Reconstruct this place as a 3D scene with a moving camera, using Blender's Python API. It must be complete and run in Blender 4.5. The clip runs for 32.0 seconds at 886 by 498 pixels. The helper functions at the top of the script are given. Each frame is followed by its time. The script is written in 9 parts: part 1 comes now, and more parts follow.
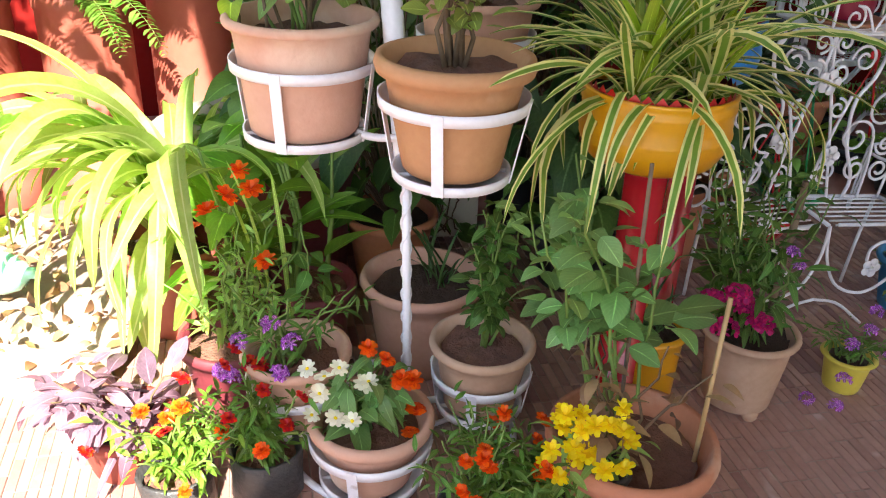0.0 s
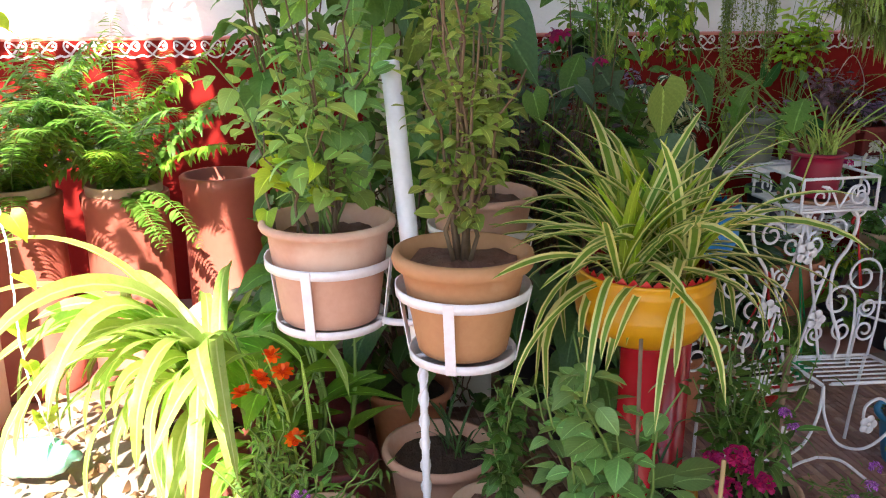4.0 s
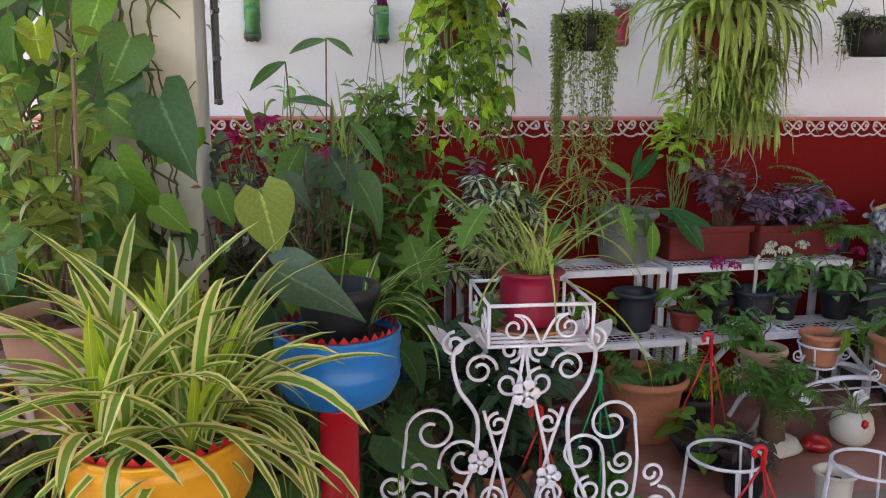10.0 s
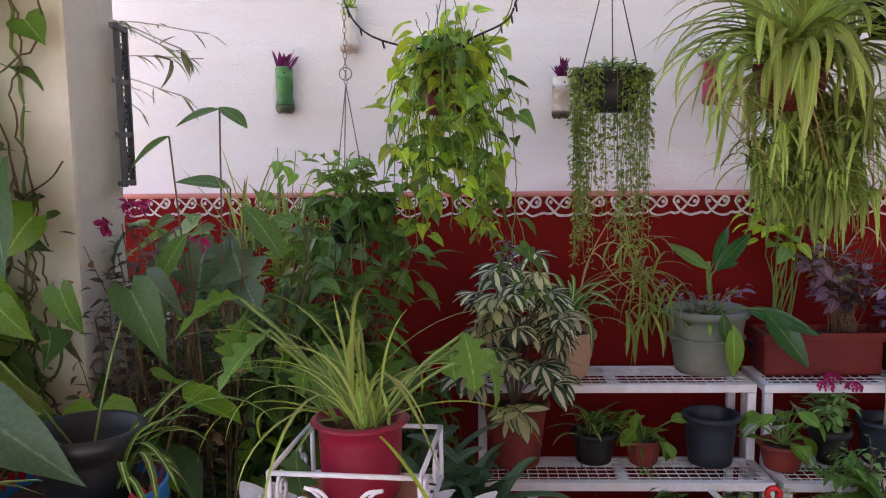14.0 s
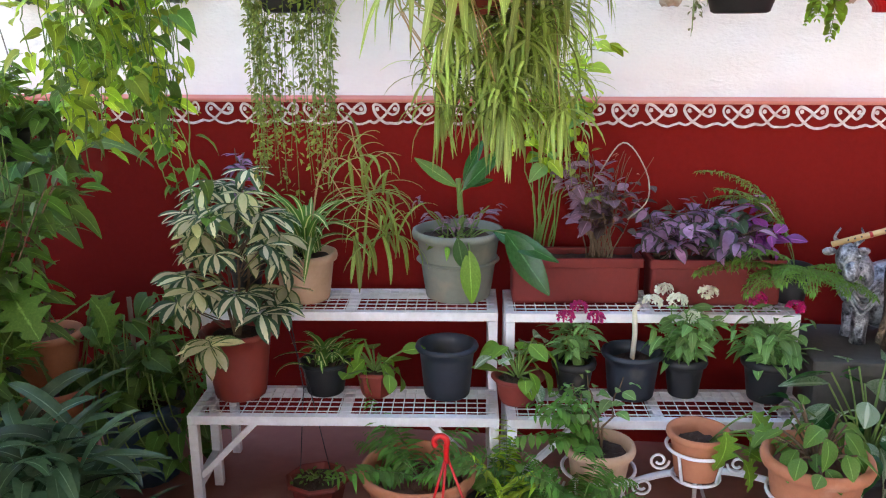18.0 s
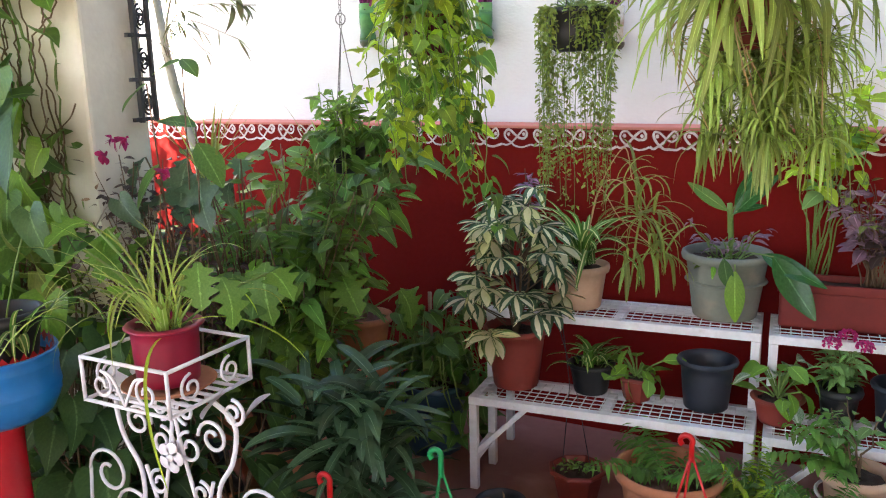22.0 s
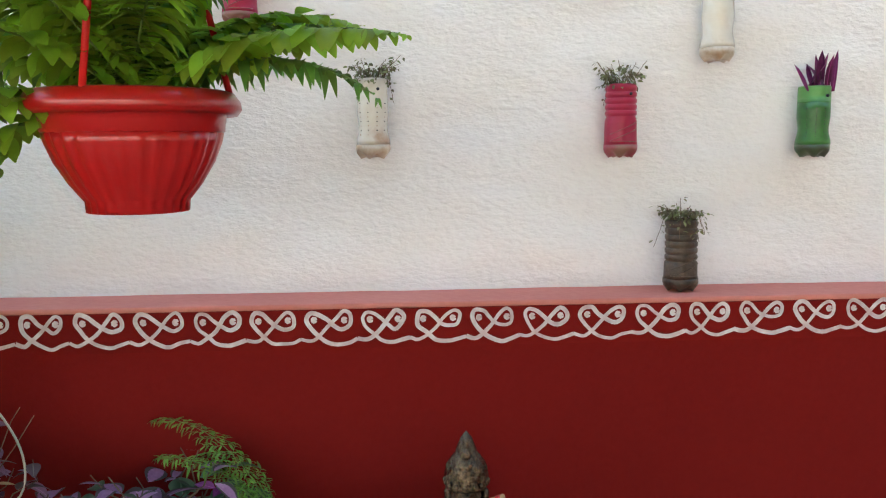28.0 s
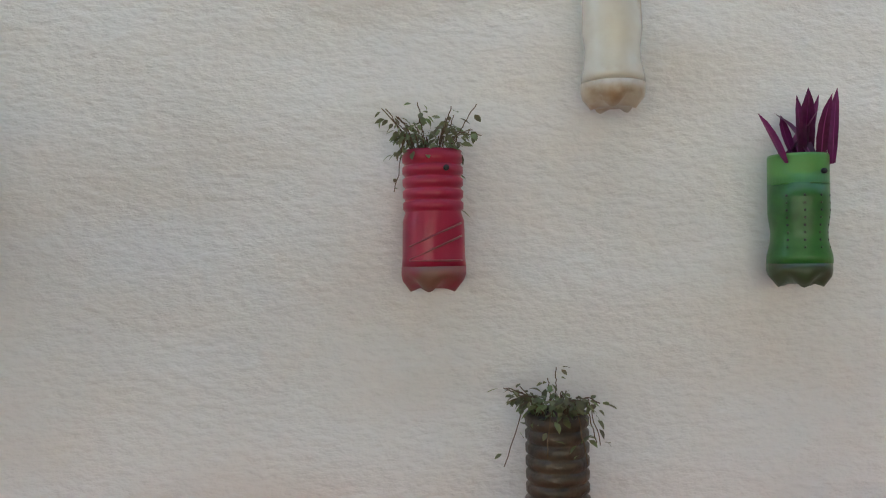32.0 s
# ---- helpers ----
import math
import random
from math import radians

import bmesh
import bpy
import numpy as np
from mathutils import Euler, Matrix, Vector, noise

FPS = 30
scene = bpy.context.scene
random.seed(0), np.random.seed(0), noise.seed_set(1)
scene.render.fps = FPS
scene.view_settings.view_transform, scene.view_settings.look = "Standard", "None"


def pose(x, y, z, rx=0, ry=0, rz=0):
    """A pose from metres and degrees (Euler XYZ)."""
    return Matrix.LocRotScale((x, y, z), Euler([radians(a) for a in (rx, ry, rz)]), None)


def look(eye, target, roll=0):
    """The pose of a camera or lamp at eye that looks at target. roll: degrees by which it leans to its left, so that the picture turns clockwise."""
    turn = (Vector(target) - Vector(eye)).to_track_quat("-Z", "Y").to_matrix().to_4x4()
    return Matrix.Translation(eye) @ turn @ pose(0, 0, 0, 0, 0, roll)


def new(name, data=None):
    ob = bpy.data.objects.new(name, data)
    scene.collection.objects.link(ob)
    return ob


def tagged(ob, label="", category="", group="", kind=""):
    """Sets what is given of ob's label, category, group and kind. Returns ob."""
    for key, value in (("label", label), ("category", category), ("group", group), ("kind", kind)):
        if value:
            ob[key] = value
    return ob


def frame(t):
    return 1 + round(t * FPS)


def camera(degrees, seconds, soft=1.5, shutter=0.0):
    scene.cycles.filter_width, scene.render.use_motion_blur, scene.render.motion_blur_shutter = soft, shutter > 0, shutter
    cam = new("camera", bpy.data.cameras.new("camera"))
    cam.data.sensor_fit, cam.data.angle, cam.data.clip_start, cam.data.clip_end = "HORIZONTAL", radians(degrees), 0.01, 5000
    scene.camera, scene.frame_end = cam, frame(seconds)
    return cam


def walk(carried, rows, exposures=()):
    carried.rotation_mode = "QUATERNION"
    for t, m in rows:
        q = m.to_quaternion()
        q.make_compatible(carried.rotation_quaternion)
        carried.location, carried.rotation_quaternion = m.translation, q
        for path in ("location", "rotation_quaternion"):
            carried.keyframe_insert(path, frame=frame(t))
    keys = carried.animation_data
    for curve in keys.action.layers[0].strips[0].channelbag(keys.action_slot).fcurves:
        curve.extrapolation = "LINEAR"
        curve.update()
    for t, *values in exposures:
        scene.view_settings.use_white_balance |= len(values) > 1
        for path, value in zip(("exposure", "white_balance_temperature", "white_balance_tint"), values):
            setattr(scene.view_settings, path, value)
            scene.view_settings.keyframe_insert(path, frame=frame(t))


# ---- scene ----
# ---- camera ----
EXPOSURES = [(0.0, 2.62, 6600, 7), (1.0, 2.50, 6600, 7), (2.0, 2.58, 6550, 7), (4.0, 2.53, 6500, 8), (7.0, 3.13, 6500, 8), (8.5, 3.03, 6500, 9), (10.0, 2.93, 6500, 15), (13.0, 2.79, 6600, 26), (16.0, 3.35, 6600, 18), (18.0, 3.80, 6500, 13), (19.0, 3.86, 6450, 12), (20.5, 4.15, 6450, 10), (22.0, 3.62, 6650, 12), (23.0, 3.04, 6800, 14), (24.0, 2.95, 6800, 14), (25.0, 3.12, 6900, 12), (28.0, 3.18, 6700, 5), (30.0, 2.63, 6800, 1), (31.0, 2.58, 6800, 2), (32.0, 2.39, 6650, 3)]
cam = camera(55.80, 32.0, 1.1)
PATH = [
    (0.0, -0.038, 0.125, 1.258, 62.39, -2.20, -12.35),
    (0.5, -0.132, -0.065, 1.255, 62.58, -3.05, -12.52),
    (1.0, -0.202, -0.191, 1.283, 64.10, -3.57, -13.15),
    (1.5, -0.212, -0.138, 1.297, 66.37, -3.50, -14.69),
    (2.0, -0.224, -0.085, 1.306, 67.40, -2.23, -14.94),
    (2.5, -0.245, -0.080, 1.319, 69.81, -1.05, -11.56),
    (3.0, -0.218, -0.053, 1.321, 71.85, -0.48, -11.20),
    (3.5, -0.180, -0.021, 1.329, 72.87, 0.52, -12.41),
    (4.0, -0.067, -0.031, 1.360, 73.55, 0.05, -12.08),
    (4.5, 0.048, -0.036, 1.373, 74.37, -0.85, -11.46),
    (6.5, 0.363, 0.166, 1.355, 71.76, -1.60, -11.05),
    (7.0, 0.386, 0.196, 1.333, 70.46, -3.31, -10.38),
    (7.5, 0.452, 0.038, 1.327, 69.27, -4.38, -6.90),
    (8.0, 0.543, -0.098, 1.304, 69.02, -4.74, -6.35),
    (8.5, 0.660, -0.041, 1.366, 70.12, -3.80, -7.06),
    (9.0, 0.751, 0.101, 1.388, 72.90, -4.21, -8.02),
    (9.5, 0.838, 0.184, 1.368, 75.84, -1.52, -9.63),
    (10.0, 0.994, 0.221, 1.375, 78.58, -0.41, -7.89),
    (10.5, 1.104, 0.239, 1.378, 80.66, -0.45, -5.65),
    (11.0, 1.179, 0.373, 1.372, 81.17, -0.57, -5.16),
    (11.5, 1.243, 0.513, 1.377, 81.83, -1.58, -2.66),
    (12.0, 1.310, 0.557, 1.381, 81.90, -1.02, 3.05),
    (12.5, 1.464, 0.598, 1.390, 83.05, -0.58, 7.61),
    (13.0, 1.586, 0.608, 1.387, 83.59, -0.26, 8.45),
    (13.5, 1.653, 0.668, 1.380, 83.56, 0.79, 7.00),
    (15.5, 2.129, 0.888, 1.414, 80.31, 0.81, 9.54),
    (16.0, 2.205, 0.904, 1.395, 79.02, 0.69, 8.15),
    (16.5, 2.280, 0.992, 1.414, 77.03, 1.32, 7.33),
    (17.0, 2.360, 1.125, 1.430, 76.61, 0.60, 6.57),
    (17.5, 2.417, 1.164, 1.436, 76.18, 0.57, 5.73),
    (18.0, 2.552, 1.109, 1.439, 75.27, 0.29, 6.97),
    (18.5, 2.675, 1.048, 1.446, 75.10, -0.22, 7.93),
    (19.0, 2.725, 1.082, 1.437, 75.01, 0.15, 7.11),
    (19.5, 2.746, 1.171, 1.404, 72.92, -0.89, 7.06),
    (20.0, 2.772, 1.220, 1.389, 70.00, -2.54, 9.60),
    (20.5, 2.822, 1.111, 1.399, 69.74, -0.92, 15.58),
    (21.0, 2.824, 0.952, 1.437, 69.22, 1.22, 24.10),
    (21.5, 2.774, 0.876, 1.412, 73.40, 1.04, 27.58),
    (22.0, 2.706, 0.844, 1.457, 77.47, 1.34, 27.41),
    (22.5, 2.706, 0.850, 1.487, 80.79, 1.43, 26.08),
    (23.0, 2.756, 0.856, 1.497, 83.85, 1.79, 22.56),
    (23.5, 2.885, 0.905, 1.493, 86.11, 1.62, 17.44),
    (24.0, 2.975, 0.985, 1.469, 86.03, 1.46, 11.66),
    (24.5, 3.018, 1.170, 1.469, 85.97, 0.80, 6.62),
    (25.0, 3.043, 1.325, 1.477, 85.60, 0.39, 2.88),
    (25.5, 3.128, 1.486, 1.490, 84.95, 0.30, 1.47),
    (27.5, 3.414, 2.050, 1.522, 83.62, 0.39, -3.04),
    (28.0, 3.523, 2.189, 1.525, 83.35, 0.48, -3.59),
    (28.5, 3.589, 2.315, 1.515, 83.15, 0.79, -4.59),
    (29.0, 3.636, 2.484, 1.529, 84.47, 0.83, -7.88),
    (29.5, 3.710, 2.610, 1.523, 84.26, 1.35, -10.67),
    (30.0, 3.815, 2.730, 1.525, 85.10, -0.25, -9.59),
    (30.5, 3.837, 2.823, 1.523, 84.44, -1.42, -6.02),
    (31.0, 3.865, 2.930, 1.532, 85.15, -2.14, -5.16),
    (31.5, 3.912, 3.034, 1.548, 86.64, -1.18, -5.49),
    (32.0, 3.946, 3.078, 1.551, 90.31, 0.86, -5.80),
]
walk(cam, [(t, pose(x, y, z, rx, ry, rz)) for t, x, y, z, rx, ry, rz in PATH], EXPOSURES)

# ---- world, sun ----
world = bpy.data.worlds.new("world")
scene.world = world
world.use_nodes = True
sky = world.node_tree.nodes.new("ShaderNodeTexSky")
sky.sky_type, sky.sun_disc = "NISHITA", False
SUN_WAY = Vector((0.11, 0.72, -0.68)).normalized()
sky.sun_elevation = math.asin(-SUN_WAY.z)
sky.sun_rotation = math.atan2(-SUN_WAY.x, -SUN_WAY.y)
world.node_tree.links.new(sky.outputs[0], world.node_tree.nodes["Background"].inputs[0])
world.node_tree.nodes["Background"].inputs[1].default_value = 0.09
sun = new("sun", bpy.data.lights.new("sun", "SUN"))
sun.data.energy, sun.data.angle, sun.data.color = 5.0, radians(0.6), (1.0, 0.95, 0.86)
sun.matrix_world = look((0, 0, 0), SUN_WAY)

# ---- materials ----


def material(name, base, other=None, rough=0.6, metal=0.0, scale=8.0, fine=60.0, bump=0.15, spread=0.5, thin=0.0, stripe=None, wear=None, island=0.0, clear=0.0, stretch=1.0, deep=0.01, veins=0.0, spec=0.5):
    """A node material: two-scale noise between two colours, fine relief; thin: light through a leaf; stripe: a colour that runs along the leaf's middle (width, colour) or its margin (-width, colour)."""
    m = bpy.data.materials.new(name)
    m.use_nodes = True
    nt = m.node_tree
    p = nt.nodes["Principled BSDF"]
    link = nt.links.new
    other = other or tuple(c * 0.72 for c in base)
    tc = nt.nodes.new("ShaderNodeTexCoord")
    n1 = nt.nodes.new("ShaderNodeTexNoise")
    n1.inputs["Scale"].default_value, n1.inputs["Detail"].default_value = scale, 5.0
    n2 = nt.nodes.new("ShaderNodeTexNoise")
    n2.inputs["Scale"].default_value, n2.inputs["Detail"].default_value = fine, 4.0
    info = nt.nodes.new("ShaderNodeObjectInfo")
    shift = nt.nodes.new("ShaderNodeVectorMath")
    shift.operation = "ADD"
    if stretch != 1.0:
        sq = nt.nodes.new("ShaderNodeMapping")
        sq.inputs["Scale"].default_value = (1, 1, stretch)
        link(tc.outputs["Object"], sq.inputs["Vector"])
        link(sq.outputs[0], shift.inputs[0])
    else:
        link(tc.outputs["Object"], shift.inputs[0])
    sc = nt.nodes.new("ShaderNodeMath")
    sc.operation, sc.inputs[1].default_value = "MULTIPLY", 37.0
    link(info.outputs["Random"], sc.inputs[0])
    link(sc.outputs[0], shift.inputs[1])
    link(shift.outputs[0], n1.inputs["Vector"])
    link(shift.outputs[0], n2.inputs["Vector"])
    mixn = nt.nodes.new("ShaderNodeMath")
    mixn.operation = "MULTIPLY_ADD"
    link(n2.outputs["Fac"], mixn.inputs[0])
    mixn.inputs[1].default_value = 0.45
    link(n1.outputs["Fac"], mixn.inputs[2])
    ramp = nt.nodes.new("ShaderNodeMapRange")
    ramp.inputs["From Min"].default_value, ramp.inputs["From Max"].default_value = 0.725 - spread * 0.5, 0.725 + spread * 0.5
    link(mixn.outputs[0], ramp.inputs["Value"])
    mix = nt.nodes.new("ShaderNodeMix")
    mix.data_type = "RGBA"
    link(ramp.outputs[0], mix.inputs["Factor"])
    mix.inputs["A"].default_value, mix.inputs["B"].default_value = (*other, 1), (*base, 1)
    col = mix.outputs["Result"]
    if wear:
        n3 = nt.nodes.new("ShaderNodeTexNoise")
        n3.inputs["Scale"].default_value, n3.inputs["Detail"].default_value = wear[0], 7.0
        link(shift.outputs[0], n3.inputs["Vector"])
        r3 = nt.nodes.new("ShaderNodeMapRange")
        r3.inputs["From Min"].default_value, r3.inputs["From Max"].default_value = wear[1], wear[1] + 0.12
        link(n3.outputs["Fac"], r3.inputs["Value"])
        m3 = nt.nodes.new("ShaderNodeMix")
        m3.data_type = "RGBA"
        link(r3.outputs[0], m3.inputs["Factor"])
        link(col, m3.inputs["A"])
        m3.inputs["B"].default_value = (*wear[2], 1)
        col = m3.outputs["Result"]
    if stripe:
        uv = nt.nodes.new("ShaderNodeSeparateXYZ")
        link(tc.outputs["UV"], uv.inputs[0])
        off = nt.nodes.new("ShaderNodeMath")
        off.operation, off.inputs[1].default_value = "SUBTRACT", 0.5
        link(uv.outputs["X"], off.inputs[0])
        ab = nt.nodes.new("ShaderNodeMath")
        ab.operation = "ABSOLUTE"
        link(off.outputs[0], ab.inputs[0])
        wob = nt.nodes.new("ShaderNodeMath")
        wob.operation, wob.inputs[1].default_value = "MULTIPLY_ADD", 0.12
        link(n1.outputs["Fac"], wob.inputs[0])
        link(ab.outputs[0], wob.inputs[2])
        lim = abs(stripe[0])
        sr = nt.nodes.new("ShaderNodeMapRange")
        sr.inputs["From Min"].default_value, sr.inputs["From Max"].default_value = lim + 0.04, lim + 0.08
        link(wob.outputs[0], sr.inputs["Value"])
        ms = nt.nodes.new("ShaderNodeMix")
        ms.data_type = "RGBA"
        link(sr.outputs[0], ms.inputs["Factor"])
        if stripe[0] > 0:
            ms.inputs["A"].default_value = (*stripe[1], 1)
            link(col, ms.inputs["B"])
        else:
            link(col, ms.inputs["A"])
            ms.inputs["B"].default_value = (*stripe[1], 1)
        col = ms.outputs["Result"]
    if veins:
        # side veins that slant from the midrib to the margin
        vu = nt.nodes.new("ShaderNodeSeparateXYZ")
        link(tc.outputs["UV"], vu.inputs[0])
        va = nt.nodes.new("ShaderNodeMath")
        va.operation, va.inputs[1].default_value = "SUBTRACT", 0.5
        link(vu.outputs["X"], va.inputs[0])
        vb = nt.nodes.new("ShaderNodeMath")
        vb.operation = "ABSOLUTE"
        link(va.outputs[0], vb.inputs[0])
        vc = nt.nodes.new("ShaderNodeMath")
        vc.operation, vc.inputs[1].default_value = "MULTIPLY_ADD", -0.75
        link(vb.outputs[0], vc.inputs[0])
        link(vu.outputs["Y"], vc.inputs[2])
        vd = nt.nodes.new("ShaderNodeMath")
        vd.operation, vd.inputs[1].default_value = "PINGPONG", 0.062
        link(vc.outputs[0], vd.inputs[0])
        ve = nt.nodes.new("ShaderNodeMapRange")
        ve.inputs["From Min"].default_value, ve.inputs["From Max"].default_value = 0.0, 0.022
        ve.inputs["To Min"].default_value, ve.inputs["To Max"].default_value = 1 + veins, 1.0
        link(vd.outputs[0], ve.inputs["Value"])
        vh = nt.nodes.new("ShaderNodeHueSaturation")
        link(ve.outputs[0], vh.inputs["Value"])
        link(col, vh.inputs["Color"])
        col = vh.outputs["Color"]
    if island:
        geo = nt.nodes.new("ShaderNodeNewGeometry")
        hsv = nt.nodes.new("ShaderNodeHueSaturation")
        for sock, lo, hi in (("Value", 1 - island, 1 + island), ("Hue", 0.5 - island * 0.06, 0.5 + island * 0.035)):
            r = nt.nodes.new("ShaderNodeMapRange")
            r.inputs["To Min"].default_value, r.inputs["To Max"].default_value = lo, hi
            link(geo.outputs["Random Per Island"], r.inputs["Value"])
            link(r.outputs[0], hsv.inputs[sock])
        link(col, hsv.inputs["Color"])
        col = hsv.outputs["Color"]
    link(col, p.inputs["Base Color"])
    p.inputs["Roughness"].default_value, p.inputs["Metallic"].default_value = rough, metal
    p.inputs["Coat Weight"].default_value = clear
    p.inputs["Specular IOR Level"].default_value = 0.42 if thin else spec
    bp = nt.nodes.new("ShaderNodeBump")
    bp.inputs["Strength"].default_value, bp.inputs["Distance"].default_value = bump, deep
    link(mixn.outputs[0], bp.inputs["Height"])
    link(bp.outputs[0], p.inputs["Normal"])
    if thin:
        tr = nt.nodes.new("ShaderNodeBsdfTranslucent")
        warm = nt.nodes.new("ShaderNodeHueSaturation")
        warm.inputs["Value"].default_value, warm.inputs["Hue"].default_value = 1.5, 0.485
        link(col, warm.inputs["Color"])
        link(warm.outputs["Color"], tr.inputs["Color"])
        ad = nt.nodes.new("ShaderNodeMixShader")
        ad.inputs[0].default_value = thin
        link(p.outputs[0], ad.inputs[1])
        link(tr.outputs[0], ad.inputs[2])
        link(ad.outputs[0], nt.nodes["Material Output"].inputs["Surface"])
    return m


def leafy(name, base, other=None, **k):
    opts = dict(rough=0.48, veins=0.14, scale=25.0, fine=140.0, bump=0.08, thin=0.38, island=0.35, stripe=(0.02, tuple(min(1.0, c * 1.7 + 0.02) for c in base)))
    opts.update(k)
    if not opts["stripe"] or opts["stripe"][0] < 0:
        opts["veins"] = 0.0
    return material(name, base, other, **opts)


